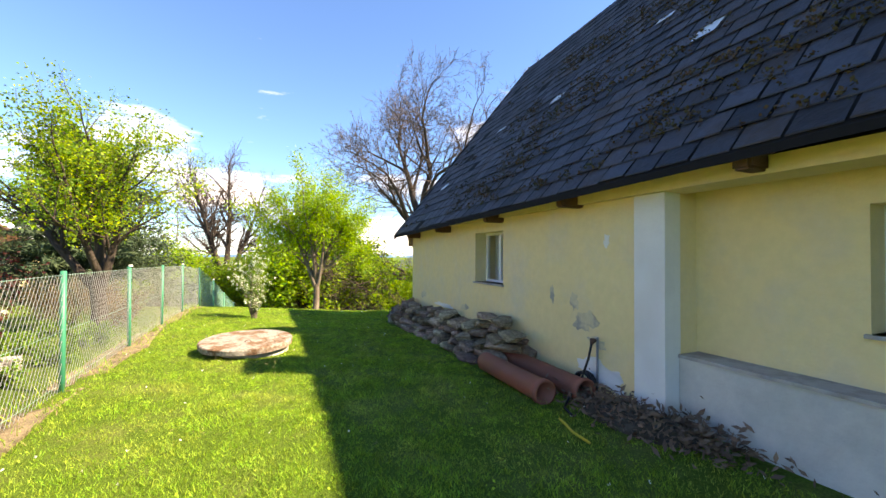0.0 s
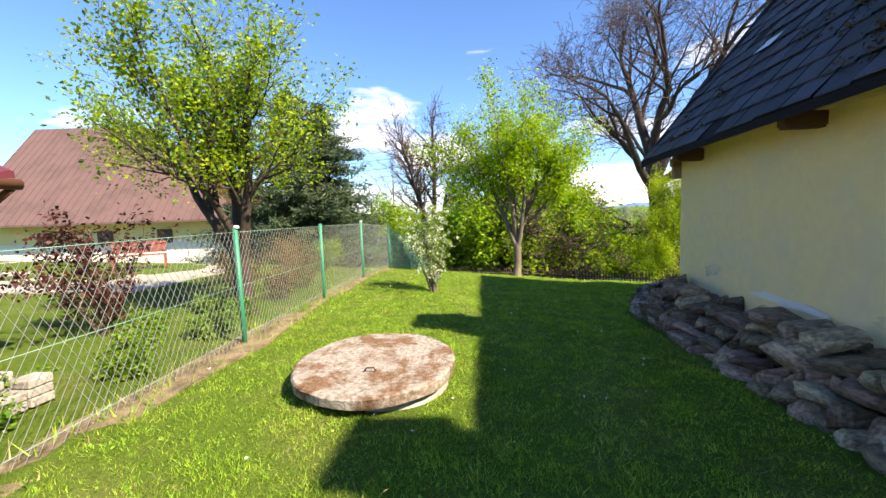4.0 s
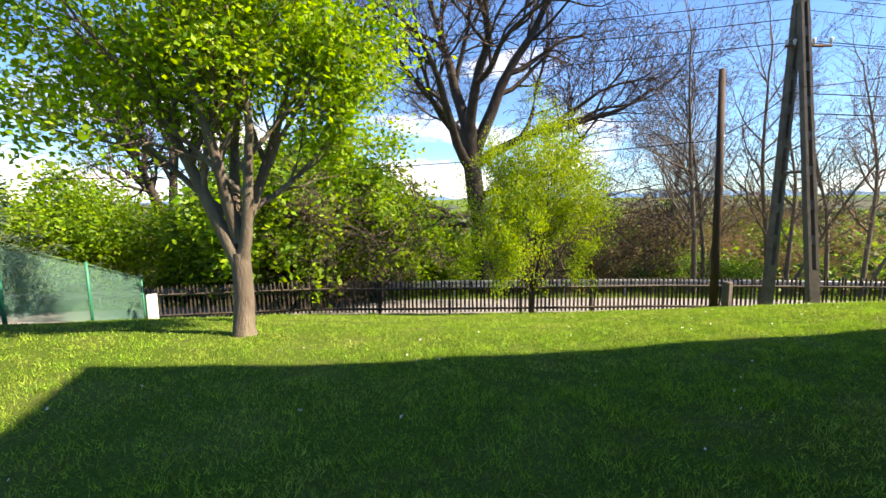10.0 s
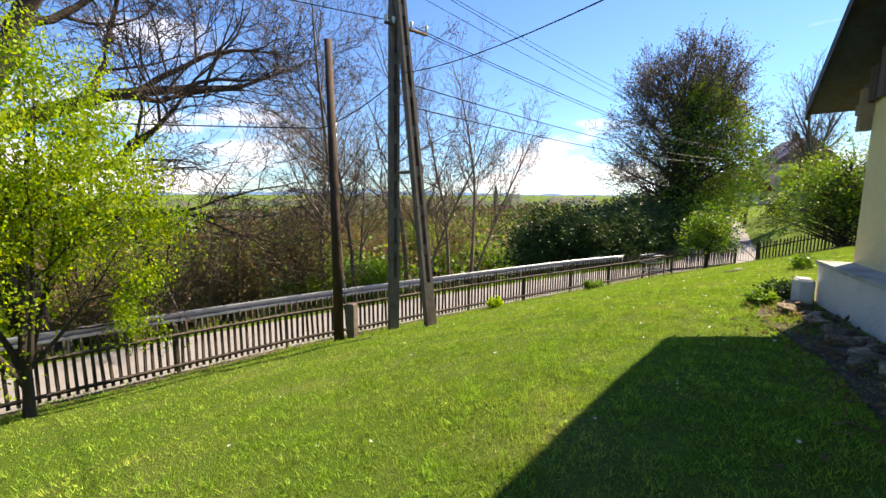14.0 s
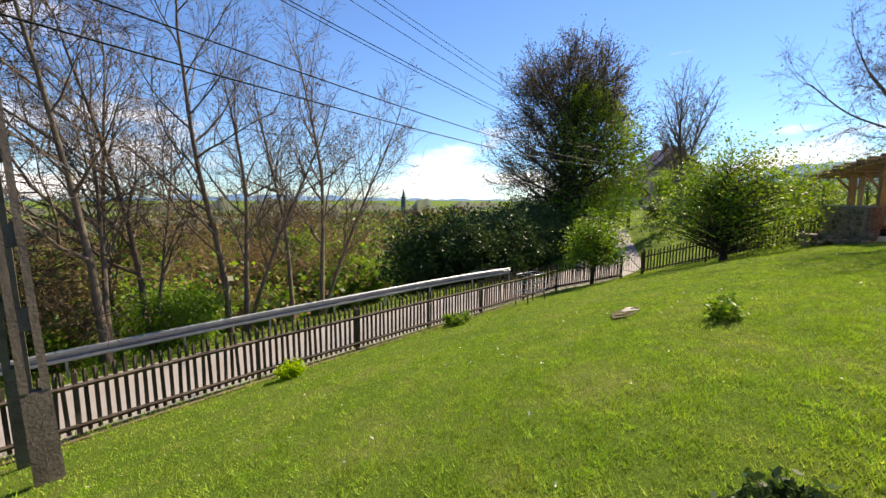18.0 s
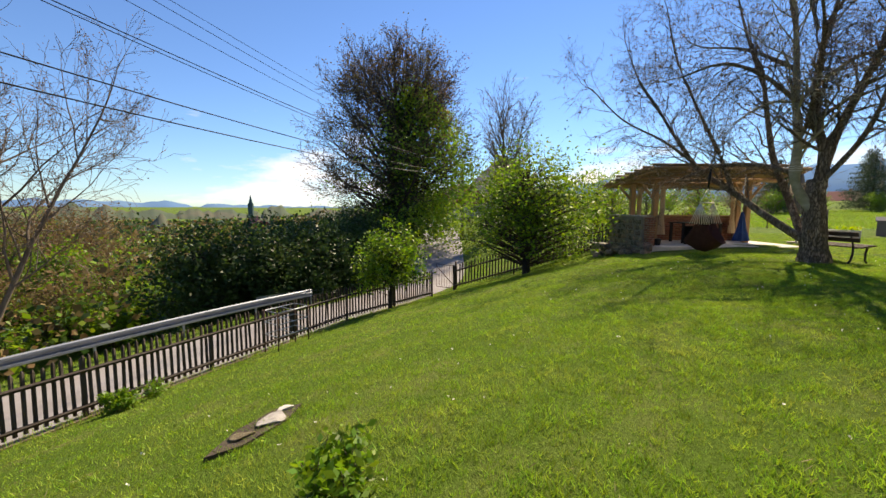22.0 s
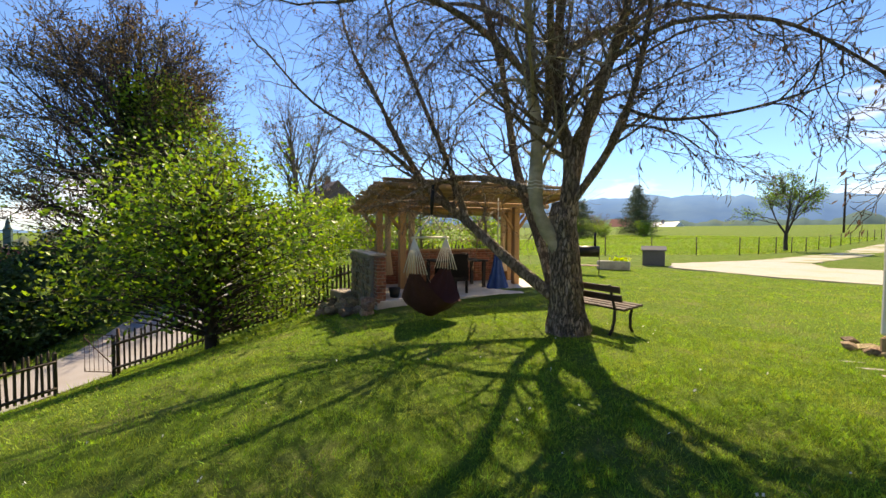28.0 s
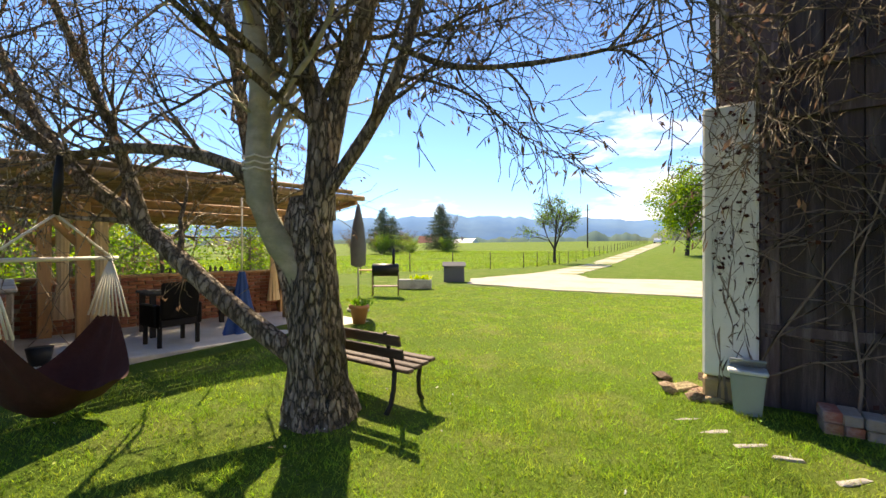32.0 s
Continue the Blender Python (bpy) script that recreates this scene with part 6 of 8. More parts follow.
for r in range(14):
    z = -0.02 + 0.075 * r
    if r % 2:
        spots = [(-0.125, -0.06, 90), (-0.125, 0.0, 0), (0.12, 0.06, 90)]
        spots = [(-0.11, -0.06, 90), (-0.11, 0.13, 0), (0.11, 0.06, 90), (0.1, -0.13, 0)]
    else:
        spots = [(-0.05, -0.125, 0), (0.05, 0.125, 0), (-0.11, 0.07, 90), (0.11, -0.07, 90)]
    for x, y, a in spots:
        place("brick", brick_me, M["brick"], pillar, m=pose(x, y, z, 0, 0, a))

back_wall = thing("brick_wall", "low red brick parapet behind the shelter", "wall", (29.15, -7.5, 0))
part("core", boxes(((0.0, -2.35, -0.4), (0.2, 2.35, 0.96))), M["mortar"], back_wall)
for r in range(13):
    y = -2.3 + (0.13 if r % 2 else 0)
    while y < 2.3:
        place("brick", brick_me, M["brick"], back_wall, m=pose(-0.01, y, 0.09 + 0.072 * r, 0, 0, 90 + rng.uniform(-1, 1)))
        y += 0.262
part("coping", boxes(((-0.1, -2.4, 0.99), (0.26, 2.4, 1.04)), bevel=0.01), M["larch"], back_wall, "timber coping board")

shelter = thing("garden_shelter", "open timber shelter with a slab-wood roof", "shelter", (28, -7.5, FLOOR))
FZ, BZ = 2.55, 2.12


def roof_z(x):
    return FZ + (BZ - FZ) * (x - 26.8) / 4.2


for x, y in ((28.05, -5.9), (28.95, -5.5), (28.05, -9.3), (28.95, -9.6)):
    bm = boxes(((x - 28 - 0.09, y + 7.5 - 0.09, -0.02), (x - 28 + 0.09, y + 7.5 + 0.09, roof_z(x) - FLOOR - 0.14)), bevel=0.015)
    part("post", bm, M["larch"], shelter, "squared larch post")
    for sy in (-1, 1):
        tube("brace", [(x - 28, y + 7.5 + sy * 0.06, 1.55), (x - 28, y + 7.5 + sy * 0.55, roof_z(x) - FLOOR - 0.2)], 0.05, M["larch"], shelter, 6)
for x in (28.05, 28.95):
    tube("plate_beam", [(x - 28, 2.42, roof_z(x) - FLOOR - 0.1), (x - 28, -2.9, roof_z(x) - FLOOR - 0.1)], 0.075, M["larch"], shelter, 8)
for y in (2.3, 1.15, 0.0, -1.35, -2.7):
    tube("rafter", [(-1.2, y, FZ - FLOOR - 0.02), (2.95, y + 0.03, BZ - FLOOR - 0.02)], 0.055, M["larch"], shelter, 7)
for i in range(26):
    x = -1.25 + i * 0.166
    z = roof_z(x + 28) - FLOOR + 0.055
    j = [rng.uniform(-0.015, 0.015) for _ in range(5)]
    ya, yb = 2.5 + rng.uniform(-0.15, 0.15), -2.75 + rng.uniform(-0.2, 0.1)
    tube("roof_slat", [(x + j[k], ya + (yb - ya) * k / 4, z + j[4 - k]) for k in range(5)], [0.062, 0.07, 0.066, 0.07, 0.06], M["slab_wood"], shelter, 6)
for i in range(8):
    x = -1.3 + i * 0.55
    tube("top_slat", [(x + rng.uniform(-0.1, 0.1), 2.5 + rng.uniform(-0.2, 0.2), roof_z(x + 28) - FLOOR + 0.16), (x + rng.uniform(-0.1, 0.1), -2.6 + rng.uniform(-0.3, 0.2), roof_z(x + 28) - FLOOR + 0.17)], 0.05, M["slab_wood"], shelter, 5)


def gathered_cloth(name, top, bottom, w_top, w_waist, w_low, material, label, category, waist=0.35, folds=9):
    """A hanging cloth, gathered at its waist, with folds."""
    ob = thing(name, label, category, bottom)
    V, F = [], []
    top, bottom = Vector(top), Vector(bottom)
    n = 40
    for i in range(13):
        s = i / 12
        w = w_low + (w_waist - w_low) * min(s / waist, 1) if s < waist else w_waist + (w_top - w_waist) * (s - waist) / (1 - waist)
        c = (top - bottom) * s
        for k in range(n):
            a = 2 * math.pi * k / n
            r = w * (1 + 0.22 * math.cos(folds * a)) / 2
            V.append((c.x + r * math.cos(a) * 0.55, c.y + r * math.sin(a), c.z))
    for i in range(12):
        for k in range(n):
            F.append((i * n + k, i * n + (k + 1) % n, (i + 1) * n + (k + 1) % n, (i + 1) * n + k))
    place("cloth", mesh_of(name, V, F, True), material, ob)
    return ob


for x, y in ((28.85, -5.72), (27.95, -6.12), (28.85, -9.35)):
    gathered_cloth("curtain", (x, y, 2.1), (x, y, 0.35), 0.16, 0.13, 0.26, M["curtain"], "tied-back beige linen curtain on a shelter post", "curtain")


def chair_build(at, rz):
    ob = thing("wicker_chair", "dark brown wicker garden armchair", "chair", at, rz, "wicker chairs round the table")
    part("seat", boxes(((-0.27, -0.27, 0.3), (0.27, 0.27, 0.42)), bevel=0.02), M["wicker"], ob)
    bm = boxes(((-0.27, 0.2, 0.42), (0.27, 0.28, 0.98)), bevel=0.025)
    bmesh.ops.rotate(bm, verts=bm.verts, cent=(0, 0.24, 0.42), matrix=Matrix.Rotation(radians(-8), 3, "X"))
    part("backrest", bm, M["wicker"], ob)
    for sx in (-1, 1):
        part("armrest", boxes(((sx * 0.3 - 0.04, -0.27, 0.3), (sx * 0.3 + 0.04, 0.25, 0.64)), bevel=0.02), M["wicker"], ob)
        for sy in (-1, 1):
            part("leg", boxes(((sx * 0.27 - 0.025, sy * 0.24 - 0.025, 0.0), (sx * 0.27 + 0.025, sy * 0.24 + 0.025, 0.3))), M["wicker"], ob)
    return ob


first = chair_build((26.95, -6.85, FLOOR), 100)
for x, y, a in ((27.0, -7.7, 80), (28.3, -6.45, 10), (28.75, -7.4, -90), (28.4, -8.45, 180)):
    copy_thing(first, pose(x, y, FLOOR, 0, 0, a))
table = thing("garden_table", "dark wicker dining table with a glass top", "table", (28.0, -7.4, FLOOR))
part("tabletop", boxes(((-0.45, -0.75, 0.7), (0.45, 0.75, 0.74)), bevel=0.01), M["wicker"], table)
for sx in (-1, 1):
    for sy in (-1, 1):
        part("leg", boxes(((sx * 0.38 - 0.04, sy * 0.66 - 0.04, 0), (sx * 0.38 + 0.04, sy * 0.66 + 0.04, 0.7))), M["wicker"], table)
pot0 = thing("flower_pot", "dark plastic flower pot on the patio", "flower pot", (26.75, -5.35, FLOOR))
tube("pot", [(0, 0, 0), (0, 0, 0.22)], [0.1, 0.14], M["black"], pot0, 16)


# the whole shelter stands a little turned, farther along the garden
TURN = Matrix.Translation((0.85, 0.0, 0)) @ Matrix.Translation((26.5, -4.95, 0)) @ Matrix.Rotation(radians(-8), 4, "Z") @ Matrix.Translation((-26.5, 4.95, 0))
for ob in [o for o in bpy.data.objects if o not in before and o.parent is None]:
    ob.matrix_world = TURN @ ob.matrix_world
pillar.scale = (1, 0.55, 1)


# ---- hanging chairs ----
def hanging_seat(name, top, mid, label, cloth, yaw, sag=0.75, width=0.5, small=False):
    ob = thing(name, label, "hammock", (mid[0], mid[1], mid[2] - sag), yaw)
    iv = ob.matrix_world.inverted()
    t = iv @ Vector(top)
    h = sag
    if not small:
        tube("spreader", [(-width - 0.08, 0, h), (width + 0.08, 0, h)], 0.018, M["rope"], ob, 8, label="pale wooden spreader bar")
        for sx in (-1, 1):
            tube("rope", [t, (sx * width, 0, h + 0.01)], 0.011, M["rope"], ob, 6)
            for k in range(9):
                a = (k - 4) * 0.07
                tube("fringe_cord", [(sx * width, 0, h), (sx * (width - 0.02) + 0.006 * (k - 4), a * 0.5, h - 0.3), (sx * (width - 0.03) + 0.012 * (k - 4), a * 0.9, h - 0.58)], 0.009, M["rope"], ob, 4)
    V, F = [], []
    nu, nv = 33, 15
    for j in range(nv):
        q = (j / (nv - 1) - 0.5) * 2
        for i in range(nu):
            p = (i / (nu - 1) - 0.5) * 2
            wide = 0.1 + 0.4 * (1 - abs(p) ** 2.2)
            x = math.copysign(abs(p) ** 0.8, p) * width * (1 - 0.06 * q * q) + 0.012 * math.sin(9 * q + 3 * p)
            low = 0.02 + (h - 0.6) * abs(p) ** 2.3
            lip = (0.30 * abs(q) ** 1.6) * (1 - abs(p) ** 1.2)
            V.append((x, q * wide, low + lip + 0.012 * math.sin(14 * q)))
    for j in range(nv - 1):
        for i in range(nu - 1):
            a = j * nu + i
            F.append((a, a + 1, a + nu + 1, a + nu))
    place("sling", mesh_of("sling", V, F, True), cloth, ob)
    return ob


hanging_seat("hammock_chair", (25.1, -5.03, 1.84), (25.12, -5.04, 1.45), "brown cloth hammock chair with white fringes hung from the walnut", M["hammock"], -57, 1.36, 0.56)
gathered_cloth("hanging_swing", (26.3, -7.35, 1.2), (26.3, -7.35, 0.3), 0.08, 0.26, 0.5, M["blue_cloth"], "blue cloth swing hanging under the shelter roof", "swing", 0.45, 7)
rp = tube("swing_rope", [(26.3, -7.35, 2.3), (26.3, -7.35, 1.19)], 0.012, M["rope"], None, 6)
tagged(rp, "white rope holding the cloth swing", "rope")
rp = tube("hammock_chain", [(25.08, -5.05, 2.35), (25.09, -5.04, 2.1), (25.1, -5.03, 1.83)], [0.025, 0.04, 0.02], M["black"], None, 6)
tagged(rp, "black swivel and strap on the walnut limb", "strap")

# ---- park bench by the walnut ----
bench = thing("park_bench", "old park bench with dark slats and cast-iron legs", "bench", (23.38, -6.98, land_at(23.4, -7.0)), 0)
for i, y in enumerate((-0.3, -0.19, -0.08, 0.03)):
    part("seat_slat", boxes(((-0.72, y, 0.4 - 0.012 * i), (0.72, y + 0.09, 0.435 - 0.012 * i)), bevel=0.008), M["bench_wood"], bench)
for i, (y, z) in enumerate(((0.17, 0.5), (0.215, 0.63))):
    bm = boxes(((-0.72, -0.016, 0), (0.72, 0.016, 0.1)), bevel=0.008)
    bm.transform(pose(0, y, z, -14, 0, 0))
    part("back_slat", bm, M["bench_wood"], bench)
for x in (-0.55, 0.55):
    leg = tube("leg", [(x, -0.3, 0.0), (x, -0.25, 0.07), (x, -0.24, 0.22), (x, -0.28, 0.36), (x, -0.2, 0.4), (x, 0.0, 0.37), (x, 0.11, 0.36), (x, 0.12, 0.2), (x, 0.16, 0.07), (x, 0.22, 0.0)], 0.024, M["cast"], bench, 7)
    tube("back_iron", [(x, 0.11, 0.36), (x, 0.17, 0.55), (x, 0.24, 0.74)], 0.02, M["cast"], bench, 7)

# ---- barbecue, planter, kennel box, umbrella, pots ----
bbq = thing("barbecue", "black barrel barbecue smoker on a steel stand", "barbecue", (29.35, -13.7, land_at(29.3, -13.7)), 40)
tube("barrel", [(-0.42, 0, 0.82), (-0.4, 0, 0.82), (0.4, 0, 0.82), (0.42, 0, 0.82)], [0.12, 0.2, 0.2, 0.12], M["black"], bbq, 20)
tube("flue", [(-0.25, 0, 0.98), (-0.25, 0, 1.5)], 0.045, M["black"], bbq, 10)
for sx in (-1, 1):
    for sy in (-1, 1):
        tube("leg", [(sx * 0.4, sy * 0.2, 0), (sx * 0.4, sy * 0.2, 0.75)], 0.014, M["iron"], bbq, 6)
part("shelf", boxes(((-0.42, -0.22, 0.3), (0.42, 0.22, 0.32))), M["iron"], bbq)
part("side_table", boxes(((0.42, -0.18, 0.8), (0.85, 0.18, 0.83))), M["larch"], bbq)
planter = thing("planter", "long grey concrete planter with yellow flowers", "planter", (30.0, -15.95, land_at(30, -15.9)), 35)
part("trough", boxes(((-0.62, -0.2, 0), (0.62, 0.2, 0.36)), bevel=0.03), M["concrete"], planter)
place("flowers", leaf_mesh("flowers", [Vector((rng.uniform(-0.55, 0.1), rng.uniform(-0.15, 0.15), 0.4)) for _ in range(90)], 0.1, 2, 0.05, 2, -0.6), M["leaf_yellow"], planter)
kennel = thing("storage_box", "dark grey box with a shallow pitched lid", "box", (30.7, -19.6, land_at(30.7, -19.6)), 35)
part("body", boxes(((-0.62, -0.5, 0), (0.62, 0.5, 0.85)), bevel=0.02), M["umbrella"], kennel)
bm = bmesh.new()
pr = [(-0.58, 0.86), (0.58, 0.86), (0.58, 0.92), (0, 1.13), (-0.58, 0.92)]
va, vb = [bm.verts.new((-0.7, y, z)) for y, z in pr], [bm.verts.new((0.7, y, z)) for y, z in pr]
bm.faces.new(va[::-1])
bm.faces.new(vb)
for i in range(5):
    bm.faces.new((va[i], va[(i + 1) % 5], vb[(i + 1) % 5], vb[i]))
bmesh.ops.recalc_face_normals(bm, faces=bm.faces)
part("lid", bm, M["umbrella"], kennel, "grey sheet lid")
kennel.scale = (0.74, 0.74, 0.8)
umb = thing("garden_umbrella", "closed dark grey garden umbrella in a round foot", "umbrella", (27.6, -10.9, land_at(27.6, -10.9)))
tube("pole", [(0, 0, 0), (0, 0, 2.55)], 0.022, M["zinc"], umb, 8)
tube("canopy", [(0, 0, 1.05), (0, 0, 1.1), (0, 0, 1.5), (0, 0, 2.0), (0, 0, 2.45), (0, 0, 2.55)], [0.06, 0.17, 0.19, 0.14, 0.05, 0.02], M["umbrella"], umb, 10)
tube("foot", [(0, 0, 0), (0, 0, 0.08)], 0.26, M["concrete"], umb, 20)
for i, (x, y, s) in enumerate(((26.35, -9.75, 1.0), (26.55, -10.0, 0.8))):
    p = thing("terracotta_pot", "weathered terracotta pot at the patio corner", "flower pot", (x, y, land_at(x, y) + 0.02), 0, "terracotta pots")
    tube("pot", [(0, 0, 0), (0, 0, 0.3 * s), (0, 0, 0.3 * s), (0, 0, 0.36 * s)], [0.12 * s, 0.17 * s, 0.2 * s, 0.2 * s], M["terracotta"], p, 18)
    place("plant", leaf_mesh("plant", [Vector((rng.gauss(0, 0.07), rng.gauss(0, 0.07), 0.38 * s)) for _ in range(60)], 0.1, 2, 0.03, 4, -0.6), M["leaf_mid"], p)

# ---- bin, bricks, rubble by the barn ----
bin_ob = thing("plastic_bin", "grey-green plastic bin with a pale rim and swing lid", "bin", (20.2, -8.62, land_at(20.2, -8.62)), 2)
bm = bmesh.new()
lo = [bm.verts.new((x, y, 0)) for x, y in ((-0.14, -0.1), (0.14, -0.1), (0.14, 0.1), (-0.14, 0.1))]
hi = [bm.verts.new((x, y, 0.46)) for x, y in ((-0.19, -0.13), (0.19, -0.13), (0.19, 0.13), (-0.19, 0.13))]
bm.faces.new(lo[::-1])
bm.faces.new(hi)
for i in range(4):
    bm.faces.new((lo[i], lo[(i + 1) % 4], hi[(i + 1) % 4], hi[i]))
bmesh.ops.bevel(bm, geom=bm.edges[:], offset=0.015, segments=2, affect="EDGES")
part("body", bm, M["bucket"], bin_ob)
part("rim", boxes(((-0.21, -0.15, 0.46), (0.21, 0.15, 0.5)), bevel=0.012), M["bucket_rim"], bin_ob)
bm = boxes(((-0.19, -0.13, 0.502), (0.19, 0.13, 0.53)), bevel=0.01)
bmesh.ops.rotate(bm, verts=bm.verts, cent=(0, -0.13, 0.5), matrix=Matrix.Rotation(radians(22), 3, "X"))
part("lid", bm, M["grey_paint"], bin_ob, "blue-grey lid ajar")
bin_ob.scale = (0.7, 0.7, 0.82)
big_brick = bpy.data.meshes.new("brick")
bmq = boxes(((-0.14, -0.07, -0.07), (0.14, 0.07, 0.07)), bevel=0.012)
bmq.to_mesh(big_brick)
bmq.free()
big_brick.materials.append(M["old_brick"])
grey_brick = big_brick.copy()
grey_brick.materials[0] = M["rubble"]
stack = thing("brick_stack", "low stack of weathered old bricks by the barn wall", "bricks", (19.3, -8.72, land_at(19.3, -8.7)))
for i in range(15):
    for r in range(2):
        place("brick", big_brick if (i * 3 + r * 5) % 7 not in (1, 4, 6) else grey_brick, None, stack, m=pose(0.36 - i * 0.128 + rng.uniform(-0.008, 0.008), 0.1 + rng.uniform(-0.025, 0.025), 0.045 + r * 0.094 - 0.006 * i, rng.uniform(-3, 3), rng.uniform(-3, 3), 90 + rng.uniform(-6, 6)) @ Matrix.Diagonal((0.86, 0.86, 0.64, 1)))
for x, w in ((17.5, 0.5), (17.0, 0.6), (16.4, 0.5)):
    st = new("foundation_stone", rng.choice(STONES))
    st.matrix_world = pose(x, -8.78, land_at(x, -8.78) + 0.06, rng.uniform(-6, 6), 0, rng.uniform(-8, 8)) @ Matrix.Diagonal((w, 0.34, 0.22, 1))
    tagged(st, "grey stone at the foot of the barn wall", "stone", "barn foundation stones")
for i in range(9):
    st = new("rubble_stone", rng.choice(STONES))
    x, y = 20.75 + rng.gauss(0, 0.18), -9.05 + rng.gauss(0, 0.3)
    st.matrix_world = pose(x, y, land_at(x, y) + 0.02, 0, 0, rng.uniform(0, 180)) @ Matrix.Diagonal((rng.uniform(0.15, 0.3), rng.uniform(0.12, 0.22), 0.12, 1))
    tagged(st, "small broken stone beside the plaster pier", "stone", "rubble by the pier")
for x, y, w, a in ((20.62, -8.2, 0.2, 40), (20.44, -8.03, 0.3, 35), (20.2, -7.93, 0.24, 38), (19.98, -7.84, 0.17, 20), (19.66, -7.7, 0.2, 44)):
    st = new("paving_stone", rng.choice(STONES).copy())
    st.data.materials.clear()
    st.data.materials.append(M["concrete"])
    st.matrix_world = lie(x, y, -0.011) @ Matrix.Rotation(radians(a), 4, "Z") @ Matrix.Diagonal((w * 1.35, w * 0.38, 0.03, 1))
    tagged(st, "worn pale paving stone sunk in the grass", "paving stone", "stepping stones")
foot2 = thing("shelter_rocks", "heap of field stones at the foot of the rubble wall", "stones", (28.0, -4.55, land_at(28, -4.55)))
for i in range(34):
    x, y = rng.uniform(-1.4, 1.4), abs(rng.gauss(0, 0.25))
    place("stone", rng.choice(STONES), M["stone"], foot2, m=pose(x, y, land_at(28 + x, -4.55 + y) - land_at(28, -4.55) + rng.uniform(0.0, 0.28) * (1 - min(y, 0.9)), 0, 0, rng.uniform(0, 180)) @ Matrix.Diagonal((rng.uniform(0.2, 0.36), rng.uniform(0.2, 0.3), rng.uniform(0.2, 0.28), 1)))
trough = thing("stone_trough", "old stone trough by the side fence", "trough", (30.3, -5.0, land_at(30.3, -5.0)), 10)
part("trough", boxes(((-0.35, -0.25, -0.2), (0.35, 0.25, 0.4)), bevel=0.03), M["rubble"], trough)

# ---- metal rack and other bits on the slope ----
rack = thing("metal_rack", "rusty tubular steel rack by the picket fence", "rack", on_land(25.5, 6.1, 0.0), -40)
for sx in (-1, 1):
    for sy in (-1, 1):
        tube("leg", [(sx * 0.45, sy * 0.25, -0.05), (sx * 0.45, sy * 0.25, 1.0)], 0.018, M["iron"], rack, 6)
for z in (0.4, 0.7, 0.98):
    tube("ring", [(-0.45, -0.25, z), (0.45, -0.25, z), (0.45, 0.25, z), (-0.45, 0.25, z), (-0.45, -0.25, z)], 0.014, M["zinc"], rack, 6)
    tube("bar", [(0, -0.25, z), (0, 0.25, z)], 0.01, M["zinc"], rack, 6)


def shrub(name, label, x, y, r, h, mt, n, size, seed, category="shrub", stems=7, petals=0, group=""):
    sp = [(6, 0.6, 0.6, 0.14, 0.04, 5, 4, 0.06), (4, 0.7, 0.6, 0.18, 0.02, 3, 3, 0.15)]
    rr = random.Random(seed)
    st = []
    for k in range(stems):
        a = 2 * math.pi * k / stems + rr.uniform(-0.3, 0.3)
        sp_ = r / h
        st.append(((0.06 * math.cos(a), 0.06 * math.sin(a), 0), (math.cos(a) * sp_ * rr.uniform(0.3, 1), math.sin(a) * sp_ * rr.uniform(0.3, 1), 1), h * 0.62, 0.01 * h))
    lv = [(mt, size, n, r * 0.09, 0.9, 0.2)]
    if petals:
        lv.append((M["petal"], 0.036, petals, r * 0.07, 0.8, 0.0))
    return tree(name, label, on_land(x, y), st, sp, M["bark"], seed, lv, category=category, group=group)


flowering = shrub("flowering_bush", "tall flowering shrub with white blossom on the lawn", -0.32, 8.15, 0.35, 2.05, M["leaf_mid"], 16, 0.055, 201, stems=14, petals=18)
flowering.scale = (0.74, 0.74, 1)
shrub("round_shrub", "small rounded green shrub on the slope", 17.1, 4.1, 0.26, 0.4, M["leaf_mid"], 5, 0.06, 202, group="small shrubs on the slope")
shrub("round_shrub", "small rounded green shrub beside the picket fence", 18.6, 10.9, 0.28, 0.42, M["leaf_bright"], 12, 0.06, 203, group="small shrubs on the slope")
shrub("round_shrub", "small green shrub below the fence", 22.6, 8.3, 0.3, 0.42, M["leaf_mid"], 12, 0.06, 204, group="small shrubs on the slope")
shrub("low_shrub", "straggly low shrub near the fence", 23.2, 8.0, 0.3, 0.4, M["leaf_mid"], 3, 0.06, 205, group="small shrubs on the slope")
crown_tree("lilac_bush", "young round lilac in leaf in front of the picket fence", on_land(29.35, 3.45), (1.9, 0.07), 1.75, (1.15, 1.15, 1.3), 110, [(M["leaf_mid"], 0.12, 12, 0.9), (M["leaf_dark"], 0.11, 4, 0.5)], M["bark_dark"], 206, 0.2, "shrub", limb=0.018, low=-0.85)
shrub("corner_shrub", "small dark evergreen shrub at the house corner", 13.25, 5.62, 0.18, 0.36, M["leaf_dark"], 8, 0.05, 207)
shrub("corner_shrub", "small grey-green shrub at the gable foot", 12.95, 5.9, 0.2, 0.24, M["leaf_mid"], 8, 0.05, 208)


